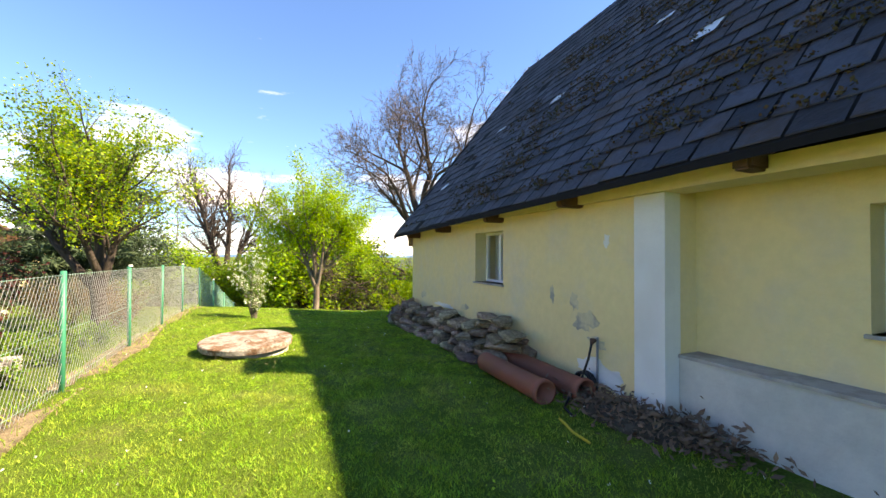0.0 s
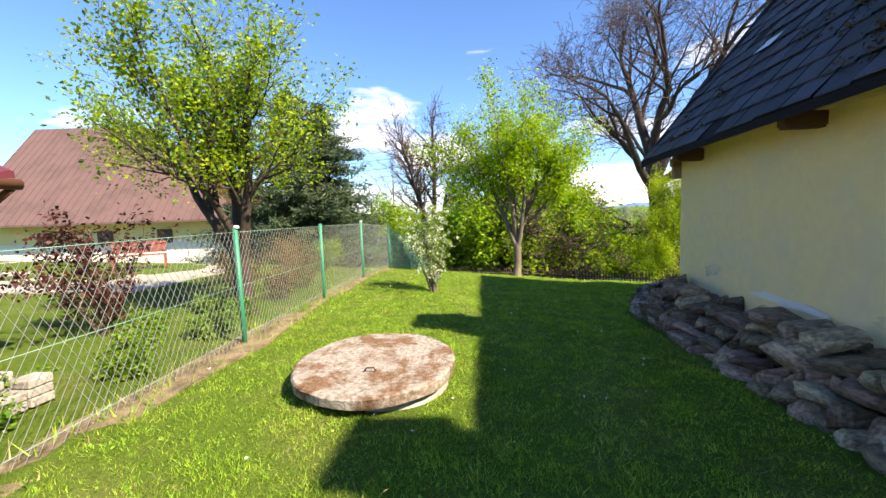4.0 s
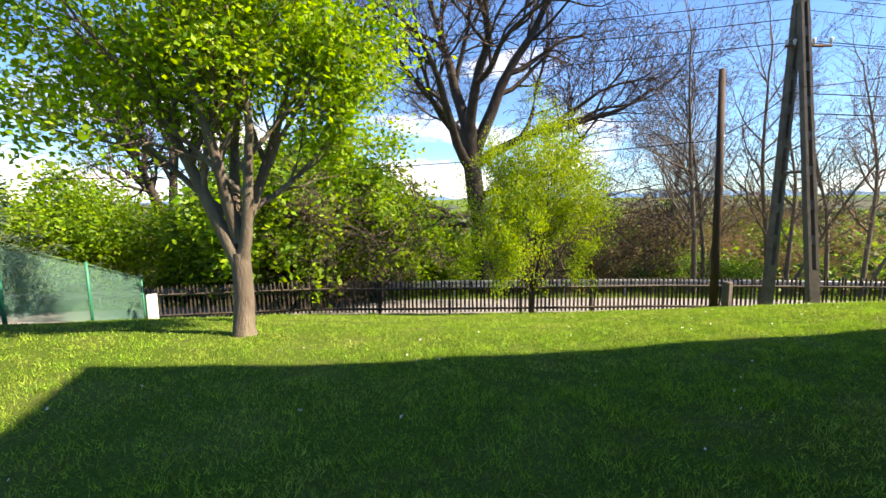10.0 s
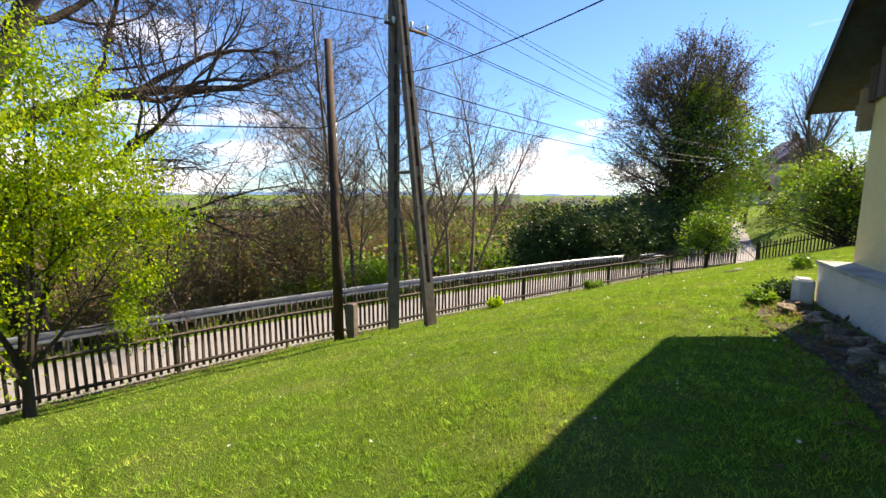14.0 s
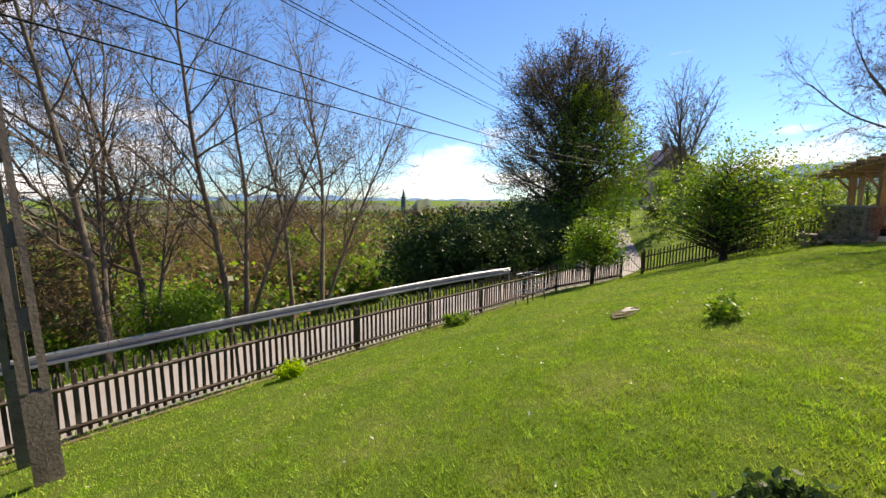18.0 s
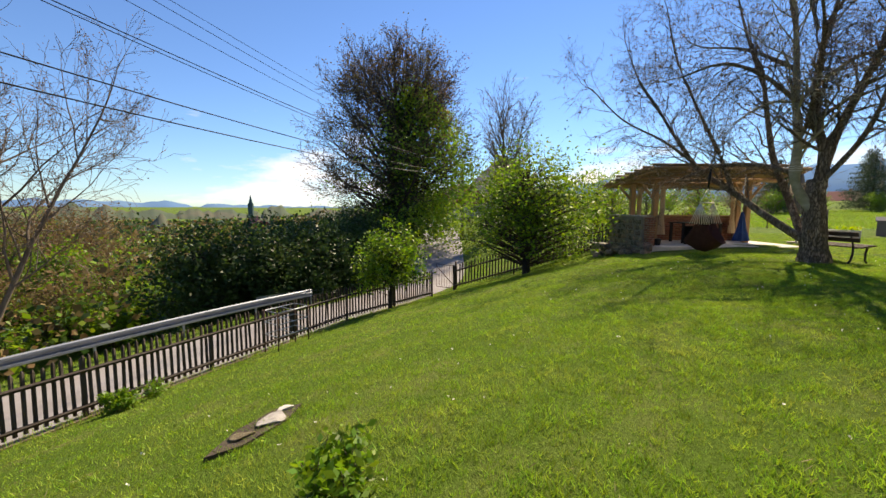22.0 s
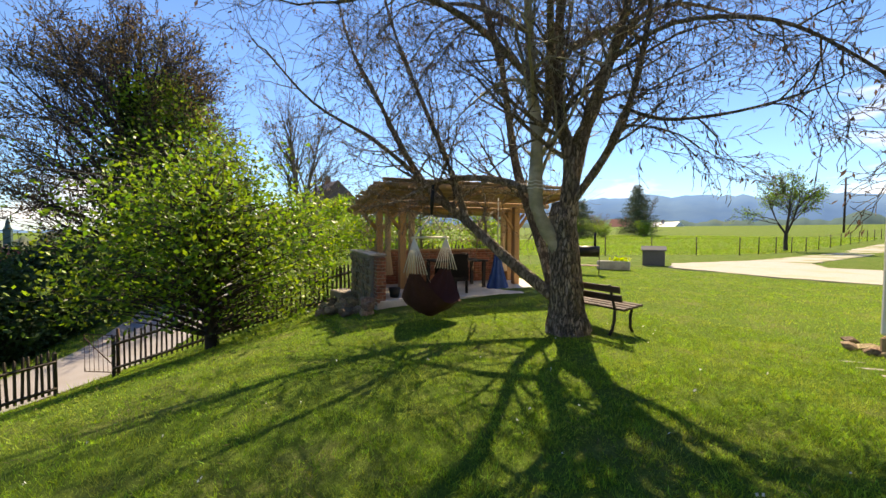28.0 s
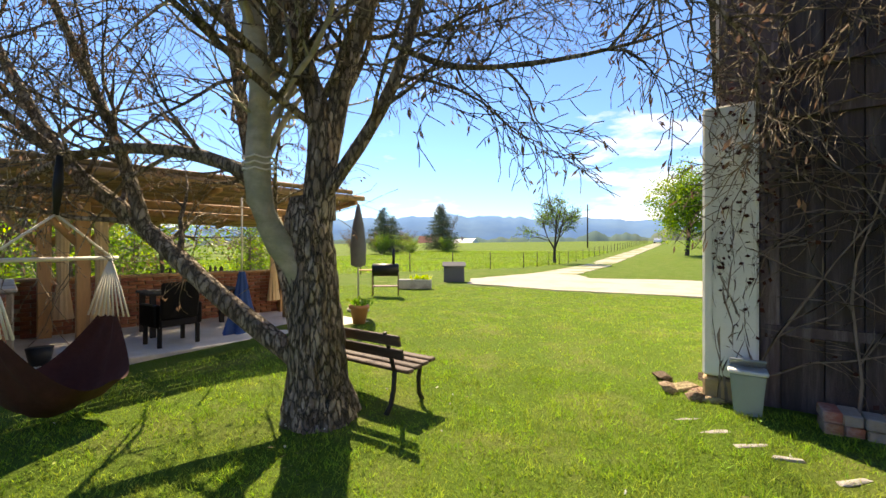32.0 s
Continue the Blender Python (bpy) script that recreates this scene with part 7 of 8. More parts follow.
# ---- neighbour's porch ----
porch = thing("neighbour_porch", "glazed porch with ochre boards, white windows and a maroon tile roof", "porch", (-4.75, 3.25, land_at(-4.75, 3.25)), -8)
PZ = 0.24
part("plinth", boxes(((-3.9, -6.0, -0.3), (-0.12, -0.05, PZ))), M["concrete"], porch)
for i in range(4):
    part("board", boxes(((-0.1, -6.0, PZ + i * 0.125), (-0.04 + 0.006 * (i % 2), -0.02, PZ + 0.118 + i * 0.125))), M["ochre"], porch)
    part("board", boxes(((-4.0, -0.06, PZ + i * 0.125), (-0.02, -0.01 + 0.006 * (i % 2), PZ + 0.118 + i * 0.125))), M["ochre"], porch)
part("sill", boxes(((-0.14, -6.02, PZ + 0.505), (0.03, 0.03, PZ + 0.545))), M["brown_trim"], porch)
part("corner_post", boxes(((-0.14, -0.12, 0), (0.0, 0.02, 1.95))), M["brown_trim"], porch)
part("lintel", boxes(((-0.16, -6.02, 1.86), (0.0, 0.03, 2.02))), M["brown_trim"], porch)
for y in (-1.15, -2.35, -3.55, -4.75):
    w = part("window", boxes(((-0.1, y, 0.79), (-0.03, y + 0.09, 1.86)), ((-0.1, y + 0.95, 0.79), (-0.03, y + 1.04, 1.86)), ((-0.1, y + 0.09, 0.79), (-0.03, y + 0.95, 0.9)), ((-0.1, y + 0.09, 1.78), (-0.03, y + 0.95, 1.86))), M["white_paint"], porch, "white window frame")
    part("pane", boxes(((-0.075, y + 0.09, 0.9), (-0.068, y + 0.95, 1.78))), M["glass"], w)
part("back_wall", boxes(((-4.0, -6.0, 0.0), (-3.8, -0.1, 2.0))), M["curtain"], porch)
part("floor", boxes(((-3.9, -6.0, PZ), (-0.15, -0.1, PZ + 0.02))), M["dark_room"], porch)
bm = bmesh.new()
NX, NY = 150, 54
grid = {}
for i in range(NX + 1):
    for j in range(NY + 1):
        s = j / NY
        yy = -6.6 + 7.0 * i / NX
        step = (s * 9) % 1.0
        zz = 2.0 + 1.75 * s + 0.045 * abs(math.sin(yy * 13)) + 0.05 * (1 - step)
        grid[i, j] = bm.verts.new((0.42 - 3.0 * s, yy, zz))
for i in range(NX):
    for j in range(NY):
        bm.faces.new((grid[i, j], grid[i + 1, j], grid[i + 1, j + 1], grid[i, j + 1]))
a = bmesh.ops.extrude_face_region(bm, geom=bm.faces[:])
for v in a["geom"]:
    if isinstance(v, bmesh.types.BMVert):
        v.co.z -= 0.07
bmesh.ops.recalc_face_normals(bm, faces=bm.faces)
part("roof", bm, M["red_tile"], porch, "maroon metal tile roof")
part("roof_back", boxes(((-5.6, -6.5, 3.6), (-2.58, 0.36, 3.66))), M["red_tile"], porch)
tube("gutter", [(0.42, -6.6, 1.98), (0.44, 0.42, 1.96)], 0.055, M["brown_trim"], porch, 8)
tube("downpipe", [(0.42, 0.36, 1.92), (0.3, 0.3, 1.8), (0.02, 0.1, 1.55), (0.02, 0.08, 0.4)], 0.035, M["brown_trim"], porch, 8)
pav = thing("paver_stack", "stack of grey paving stones beside the porch", "paving stones", (-4.15, 3.1, land_at(-4.15, 3.1)), -8)
rng = random.Random(31)
for i in range(5):
    for j in range(3):
        for k in range(3):
            bm = boxes(((-0.1, -0.1, 0), (0.1, 0.1, 0.08)), bevel=0.012)
            bm.transform(pose(-0.4 + i * 0.21 + rng.uniform(-0.01, 0.01), -0.5 + j * 0.21, 0.02 + k * 0.082, 0, 0, rng.uniform(-4, 4)))
            if k < 3 - (i + j) % 2:
                part("paver", bm, M["concrete"], pav)
plk = thing("plank_pile", "weathered planks lying below the porch", "planks", (-4.3, 1.2, land_at(-4.3, 1.2)), -8)
for i in range(6):
    bm = boxes(((-0.09, -1.0, 0), (0.09, 1.0, 0.03)))
    bm.transform(pose(-0.3 + 0.14 * i, 0.1 * (i % 3), 0.02 + 0.032 * (i % 2), 0, 0, rng.uniform(-12, 12)))
    part("plank", bm, M["beam"], plk)

# ---- neighbour's long house ----
nh = thing("neighbour_house", "low cream house with a brown sheet-metal roof", "house", (-16.7, 26.3, -0.35))
part("wall", boxes(((-8.0, -4.4, -0.5), (6.2, 4.4, 2.1))), M["plaster"], nh)
part("lower_wall", boxes(((-8.03, -4.44, -0.5), (6.24, -4.4, 0.9))), M["white_plaster"], nh)
for x in (-5.0, -1.8, 1.4, 4.4):
    w = part("window", boxes(((x, -4.47, 0.75), (x + 0.8, -4.42, 1.5))), M["brown_trim"], nh, "dark framed window")
    part("pane", boxes(((x + 0.07, -4.485, 0.82), (x + 0.73, -4.472, 1.43))), M["dark_room"], w)
bm = bmesh.new()
prof = [(-5.4, 1.96), (0, 7.9), (5.4, 1.96), (5.4, 1.86), (0, 7.78), (-5.4, 1.86)]
va, vb = [bm.verts.new((-8.6, y, z)) for y, z in prof], [bm.verts.new((6.6 if abs(y) > 1 else -1.85, y, z)) for y, z in prof]
for i in range(6):
    bm.faces.new((va[i], va[(i + 1) % 6], vb[(i + 1) % 6], vb[i]))
bm.faces.new((va[0], va[1], va[4], va[5]))
bm.faces.new((va[1], va[2], va[3], va[4]))
bm.faces.new((vb[5], vb[4], vb[1], vb[0]))
bm.faces.new((vb[4], vb[3], vb[2], vb[1]))
bmesh.ops.recalc_face_normals(bm, faces=bm.faces)
part("roof", bm, M["brown_metal"], nh)
for i in range(36):
    x = -8.5 + i * 0.41
    bm = boxes(((x - 0.014, 0, 0), (x + 0.014, 8.0 * min(1.0, (6.6 - x) / 8.45), 0.035)))
    bm.transform(pose(0, -5.4, 1.975, 47.7, 0, 0))
    part("seam", bm, M["brown_metal"], nh)
flat_patch("yard_path", [(-16, 9.5), (-7.0, 8.6), (-6.4, 11.5), (-8.2, 14.5), (-9.5, 20.3), (-20, 20.3)], 0.025, M["gravel"], "pale gravel yard beside the neighbour's house", "yard")
nb = thing("slatted_bench", "red-brown slatted garden bench", "bench", (-10.1, 13.2, land_at(-10.1, 13.2) + 0.02), 30)
for i in range(4):
    part("slat", boxes(((-0.75, -0.2 + i * 0.1, 0.42), (0.75, -0.12 + i * 0.1, 0.45))), M["red_wood"], nb)
for i in range(4):
    part("back_slat", boxes(((-0.75, 0.22, 0.5 + i * 0.1), (0.75, 0.25, 0.57 + i * 0.1))), M["red_wood"], nb)
for x in (-0.7, 0.7):
    part("leg", boxes(((x - 0.03, -0.22, 0), (x + 0.03, 0.24, 0.42))), M["red_wood"], nb)
    part("arm", boxes(((x - 0.04, -0.25, 0.62), (x + 0.04, 0.24, 0.66))), M["red_wood"], nb)
shrub("purple_bush", "dark purple-leaved shrub by the porch", -5.0, 5.3, 0.75, 2.0, M["leaf_red"], 12, 0.07, 211, stems=10)
shrub("fence_shrub", "brown budding shrub behind the wire fence", -4.0, 10.2, 0.7, 1.2, M["leaf_brown"], 10, 0.05, 212)
shrub("fence_shrub", "half-bare shrub behind the wire fence", -3.3, 8.9, 0.6, 1.1, M["leaf_brown"], 10, 0.05, 213)
shrub("fence_shrub", "dark evergreen shrub behind the wire fence", -3.2, 14.2, 0.8, 1.5, M["leaf_dark"], 10, 0.06, 214)
shrub("fence_shrub", "yellow-flowering shrub behind the wire fence", -4.2, 15.5, 0.7, 1.3, M["leaf_yellow"], 10, 0.05, 215)
for i, (x, y, r, h, mt) in enumerate(((-3.3, 7.4, 0.6, 0.8, "leaf_brown"), (-4.4, 8.2, 0.8, 1.2, "leaf_brown"), (-3.6, 11.6, 0.7, 1.1, "leaf_mid"), (-5.2, 9.6, 0.8, 1.0, "leaf_brown"), (-3.0, 12.8, 0.6, 1.2, "leaf_dark"), (-2.9, 16.5, 0.7, 1.4, "leaf_mid"), (-5.0, 12.6, 0.9, 1.3, "leaf_brown"))):
    shrub("fence_shrub", "tangled brown and green shrub behind the wire fence", x, y, r, h, M[mt], 10, 0.05, 240 + i, group="shrubs behind the wire fence")
for i, (x, y) in enumerate(((-3.4, 3.6), (-3.7, 2.4), (-3.3, 5.0), (-3.9, 4.5), (-4.2, 6.6), (-3.5, 0.6), (-3.6, -0.4), (-3.8, 1.5), (-4.0, 3.0), (-3.4, 6.0), (-4.4, 5.3))):
    shrub("nettle_clump", "clump of fresh green nettles beside the fence", x, y, 0.42, 0.4, M["leaf_mid"], 12, 0.05, 220 + i, "weeds", 6, 0, "nettles by the fence")


def spruce(at, h, seed, label, far=False):
    r = random.Random(seed)
    ob = thing("spruce", label, "tree", at, 0, "spruces")
    g = Limbs(seed)
    g.tube([(0, 0, 0), (0, 0, h * 0.5), (0, 0, h)], [0.17, 0.1, 0.015], 7)
    an = []
    z = 0.7
    while z < h - 0.15:
        n = 7
        ln = 4.7 * (1 - z / h) ** 0.7 * r.uniform(0.8, 1.1) + 0.12
        for k in range(n):
            a = r.uniform(0, 2 * math.pi)
            d = Vector((math.cos(a), math.sin(a), 0))
            l2 = ln * r.uniform(0.7, 1.15)
            pts = [Vector((0, 0, z)) + d * (l2 * s) + Vector((0, 0, 0.1 * l2 * s - 0.34 * l2 * s * s + 0.24 * l2 * s ** 4)) for s in (0, 0.35, 0.7, 1.0)]
            g.tube(pts, [0.022, 0.016, 0.01, 0.004], 3)
            m = max(4, int(l2 * 17))
            for q in range(m):
                s = 0.12 + 0.88 * q / m
                p = pts[0].lerp(pts[3], s)
                p.z = z + 0.1 * l2 * s - 0.34 * l2 * s * s + 0.24 * l2 * s ** 4
                side = Vector((-d.y, d.x, 0)) * r.uniform(-0.36, 0.36) * l2 * (1.05 - s)
                for _ in range(2):
                    an.append(p + side * r.uniform(0.2, 1) + Vector((0, 0, -abs(r.gauss(0, 0.05)))))
        z += r.uniform(0.17, 0.27)
    place("trunk", g.mesh("spruce_limbs"), M["bark_dark"], ob)
    place("crown", leaf_mesh("spruce_crown", an[::3] if far else an, 0.36 if far else 0.25, 1 if far else 2, 0.06, seed, 0.35, 0.2), M["needle"], ob)
    return ob


spruce(on_land(-7.26, 20.0), 9.2, 301, "dark spruce with drooping boughs beyond the fence")
spruce(on_land(-5.75, 20.1), 8.6, 302, "dark spruce with a brown top beyond the fence")


# ---- woods beyond the lane ----
def spot(d, x):
    """The place at that distance outside the fence line, near x along it."""
    c, n = along_fence(0, 0, 1, -60, 200)
    i = int(np.argmin(np.abs(c[:, 0] - x)))
    return c[i] + n[i] * d


def keep_copies(ob, rows, seed):
    r = random.Random(seed)
    for x, y, s in rows:
        m = pose(*on_land(x, y, -0.1), r.uniform(-4, 4), r.uniform(-4, 4), r.uniform(0, 360))
        c = copy_thing(ob, m)
        c.scale = (s * r.uniform(0.9, 1.1), s * r.uniform(0.9, 1.1), s * r.uniform(0.85, 1.15))


alder = tree("alder_tree", "slender bare alder below the lane", on_land(21.5, 18.5), [((0, 0, 0), (0.05, 0, 1), 10.6, 0.13), ((0.1, 0, 0.2), (0.2, 0.1, 1), 8.6, 0.1)], ALDER, M["bark"], 401, [(M["catkin"], 0.07, 1, 0.05, 0.6, 0)], group="bare alders", thin=0.006)
alder_b = tree("alder_tree", "bare many-branched alder below the lane", on_land(25.4, 17.3), [((0, 0, 0), (-0.05, 0.05, 1), 11.0, 0.14)], ALDER, M["bark"], 402, [(M["catkin"], 0.07, 1, 0.05, 0.6, 0)], group="bare alders", thin=0.006)
keep_copies(alder, [(24.1, 19.6, 1.0), (25.2, 16.5, 0.95), (27.2, 14.5, 0.85), (8.0, 32.0, 0.9), (4.5, 36.0, 1.0)], 11)
keep_copies(alder_b, [(26.9, 15.6, 0.85), (-5.0, 38.0, 1.0), (26.0, 23.0, 1.0)], 12)

green_a = crown_tree("green_tree", "tree in fresh green leaf below the lane", on_land(7.6, 23.4), (4.4, 0.16), 3.2, (2.7, 2.7, 2.6), 170, [(M["leaf_bright"], 0.19, 14, 0.8), (M["leaf_mid"], 0.19, 14, 1.0)], M["bark_dark"], 411, 0.42, group="green trees below the lane", limb=0.03, low=-0.75)
keep_copies(green_a, [(4.0, 24.2, 1.3), (6.4, 26.5, 1.35), (10.9, 24.5, 0.7), (1.0, 27.8, 0.85), (13.0, 29.5, 0.8), (17.0, 28.5, 0.7), (-3.5, 29.0, 0.9), (19.5, 31.0, 0.9), (-8.5, 31.5, 1.0), (6.0, 31.0, 1.1), (-14.0, 38.0, 1.1)], 13)
brown_a = shrub("scrub_bush", "tangled brown and green scrub below the lane", 15.0, 22.5, 1.9, 3.6, M["leaf_brown"], 16, 0.09, 421, "bush", 12, 0, "scrub below the lane")
green_b = shrub("scrub_bush", "leafy green scrub below the lane", 24.0, 18.0, 1.6, 2.6, M["leaf_mid"], 16, 0.11, 422, "bush", 12, 0, "scrub below the lane")
rr = random.Random(3)
rows_b, rows_g = [], []
for i in range(330):
    x = rr.uniform(-22, 40)
    d = 8.0 + 42 * rr.random() ** 1.3
    p = spot(d, x)
    if p[0] > 29 and d < 22:
        continue
    (rows_b if rr.random() < 0.5 else rows_g).append((p[0], p[1], rr.uniform(0.7, 1.35) * (0.85 + d / 32)))
keep_copies(brown_a, rows_b, 14)
keep_copies(green_b, rows_g, 15)
dark_hedge = crown_tree("dark_thicket", "dense dark green thicket beside the lane", on_land(36.5, 8.6), (3.0, 0.12), 1.9, (2.3, 2.3, 2.2), 150, [(M["leaf_dark"], 0.17, 17, 1.0)], M["bark_dark"], 431, 0.35, "bush", "thicket beside the lane", limb=0.025)
keep_copies(dark_hedge, [(38.0, 7.4, 1.1), (40.5, 6.4, 1.2), (36.5, 11.5, 1.2), (42.5, 5.4, 1.1), (45.0, 5.4, 1.2), (39.5, 9.6, 1.3), (38.5, 12.5, 1.2), (41.5, 9.0, 1.3), (43.5, 7.6, 1.3)], 16)
back_a = crown_tree("garden_thicket", "light green thicket behind the shelter", on_land(32.9, -7.0), (2.4, 0.06), 1.9, (1.2, 1.2, 1.8), 70, [(M["leaf_mid"], 0.1, 8, 0.8), (M["leaf_yellow"], 0.09, 3, 0.4)], M["bark"], 441, 0.28, "bush", "thicket behind the shelter", limb=0.018)
keep_copies(back_a, [(33.2, -9.0, 1.0), (32.6, -11.0, 0.95), (33.6, -5.0, 1.0), (35.0, -3.6, 1.05), (35.2, -7.6, 1.2), (34.2, -12.2, 0.8), (36.8, -5.5, 1.2), (37.5, -9.5, 1.1)], 17)
tall_bare = tree("bare_tree", "tall bare tree behind the roadside tree", on_land(51.5, -7.8), [((0, 0, 0), (0, 0, 1), 9.0, 0.25), ((0, 0, 3.5), (-0.25, 0.25, 1), 7, 0.16), ((0, 0, 3.5), (0.25, -0.3, 1), 7, 0.16)], BARE, M["bark"], 451, [(M["catkin"], 0.09, 1, 0.05, 0.4, 0)], thin=0.01)
keep_copies(tall_bare, [(60, -10.5, 0.8)], 18)
tree("orchard_tree", "single half-leafed tree at the field edge", on_land(35.4, -45.0), [((0, 0, 0), (0, 0, 1), 1.6, 0.16, True), ((0, 0, 1.4), (0, 0, 1), 3.6, 0.13), ((0, 0, 1.5), (-0.5, 0.2, 1), 3.2, 0.1), ((0, 0, 1.5), (0.5, 0.1, 1), 3.2, 0.1), ((0, 0, 1.5), (0.1, -0.5, 1), 3.2, 0.1)], BROAD, M["bark_dark"], 461, [(M["leaf_mid"], 0.14, 2, 0.15, 0.6, 0)], thin=0.012)
crown_tree("field_tree", "green tree in full leaf beside the farm track", on_land(25.4, -64.0), (5.0, 0.22), 6.4, (4.2, 4.2, 5.2), 190, [(M["leaf_mid"], 0.3, 14, 1.0), (M["leaf_bright"], 0.28, 5, 0.6)], M["bark_dark"], 463, 0.6, limb=0.03)
keep_copies(tall_bare, [(84, -96, 0.7)], 20)
for i, (x, y, h) in enumerate(((75, -62, 9), (82, -72, 8), (70, -74, 10), (78, -84, 11), (93, -80, 10))):
    spruce(on_land(x, y), h, 320 + i, "distant conifer at the edge of the field", True)
keep_copies(green_b, [(72, -58, 1.5), (77, -66, 1.7), (86, -80, 2.0), (66, -70, 1.4), (98, -60, 2.0), (100, -90, 2.2), (70, -64, 1.3)], 21)
keep_copies(brown_a, [(74, -60, 1.3), (82, -76, 1.5), (92, -70, 1.6)], 25)

keep_copies(dark_hedge, [(56, -11.5, 0.6), (60, -8.5, 0.5), (64, -10, 0.6), (46, 6.5, 1.2), (52, 5.5, 1.3), (60, 3.0, 1.2)], 22)
keep_copies(green_b, [(52, -12.0, 1.2), (62, -15, 1.5), (70, -16, 1.6)], 26)
keep_copies(green_a, [(72, -3.0, 1.0), (88, -20, 1.2)], 23)


# the wooded valley: crowns too many to count, as loose clumps of leaves
def canopy(name, mt, n, d0, d1, x0, x1, size, seed, label):
    r = np.random.default_rng(seed)
    x, y = r.uniform(x0, x1, n), r.uniform(-20, 420, n)
    d = fence_distance(x, y)
    k = (d > d0) & (d < d1)
    x, y, d = x[k], y[k], d[k]
    lump = 0.5 + 0.5 * np.sin(x * 0.53 + 2 * np.sin(y * 0.21)) * np.sin(y * 0.47 + 1.5 * np.sin(x * 0.29))
    z = land(x, y) + (2.0 + 5.0 * lump) * r.uniform(0.35, 1.05, len(x))
    return place(name, leaf_mesh(name, np.stack([x, y, z], 1), size, 1, 0.3, seed, 0, 0.8), mt, None, label, "woods", kind="stuff")


canopy("valley_woods", M["leaf_brown"], 330000, 16, 75, -90, 110, 0.4, 31, "brown budding woods in the valley")
canopy("valley_woods", M["leaf_dark"], 120000, 16, 75, -90, 110, 0.45, 35, "dark evergreen undergrowth in the valley")
canopy("valley_woods", M["leaf_mid"], 160000, 16, 75, -90, 110, 0.4, 32, "fresh green woods in the valley")
canopy("valley_woods", M["leaf_dark"], 60000, 70, 260, -250, 330, 2.2, 33, "dark woods across the valley")
canopy("valley_woods", M["leaf_brown"], 60000, 70, 260, -250, 330, 2.0, 34, "brown woods across the valley")

# ---- far scenery ----
def ridge(name, dist, b0, b1, base, heights, material, label, step=1.0, rough=0.12, seed=1, deep=0.35):
    """A rolling range of hills between two bearings."""
    r = random.Random(seed)
    off = r.uniform(0, 100)
    V, F = [], []
    bs = np.arange(b0, b1 + 0.01, step)
    for b in bs:
        s = (b - b0) / (b1 - b0) * (len(heights) - 1)
        i = min(int(s), len(heights) - 2)
        h = heights[i] + (heights[i + 1] - heights[i]) * (s - i)
        h *= 1 + rough * (noise.noise(Vector((b * 0.35 + off, 0, 0))) + 0.5 * noise.noise(Vector((b * 1.3, off, 0))))
        a = radians(b)
        for f, z in ((1.0, base), (1.0 + deep * 0.5, base + 0.55 * h), (1.0 + deep, base + h), (1.0 + deep * 1.6, base)):
            V.append((20 + math.sin(a) * dist * f, math.cos(a) * dist * f, z))
    for i in range(len(bs) - 1):
        for k in range(3):
            F.append((i * 4 + k, (i + 1) * 4 + k, (i + 1) * 4 + k + 1, i * 4 + k + 1))
    return place(name, mesh_of(name, V, F, True), material, None, label, "hills", kind="structure")


ridge("backdrop_hills", 2600, 95, 200, -30, [70, 160, 250, 290, 310, 290, 240, 190, 150], M["hill"], "long wooded ridge on the horizon, coloured blue for haze", 0.7)
ridge("backdrop_hills", 2900, -60, 95, -60, [90, 60, 50, 60, 75, 60, 95, 60, 50], M["hill"], "faint hills on the northern horizon, coloured blue for haze", 0.7, 0.4, 2)
ridge("backdrop_woods", 900, 96, 190, 3, [14, 22, 16, 20, 26, 24, 30, 40, 30], M["hill_near"], "green woods below the ridge, tinted for haze", 0.35, 0.5, 3, 0.1)
ridge("backdrop_woods", 420, -70, 94, -30, [30, 26, 22, 26, 24, 22, 20, 26, 24, 22], M["far_green"], "wooded slopes beyond the valley", 0.25, 0.55, 4, 0.5)
ridge("backdrop_woods", 150, -45, 75, -16, [9, 8, 10, 9, 7, 9, 8, 10], M["far_green"], "woods on the slope below the lane", 0.3, 0.8, 5, 0.4)
ridge("backdrop_woods", 260, 96, 125, -1, [8, 10, 6, 9, 7], M["far_green"], "trees behind the far houses", 0.3, 0.8, 6, 0.1)

cz_ = thing("church_tower", "distant church tower above the trees", "church", (20 + 330 * math.sin(radians(73.4)), 330 * math.cos(radians(73.4)), -8))
# tower and spire share the haze-tinted colour of the near hills
part("tower", boxes(((-1.6, -1.6, -16), (1.6, 1.6, 10))), M["hill_near"], cz_)
tube("spire", [(0, 0, 10), (0, 0, 11.5), (0, 0, 12.5), (0, 0, 17)], [2.0, 1.2, 1.1, 0.1], M["hill_near"], cz_, 8)


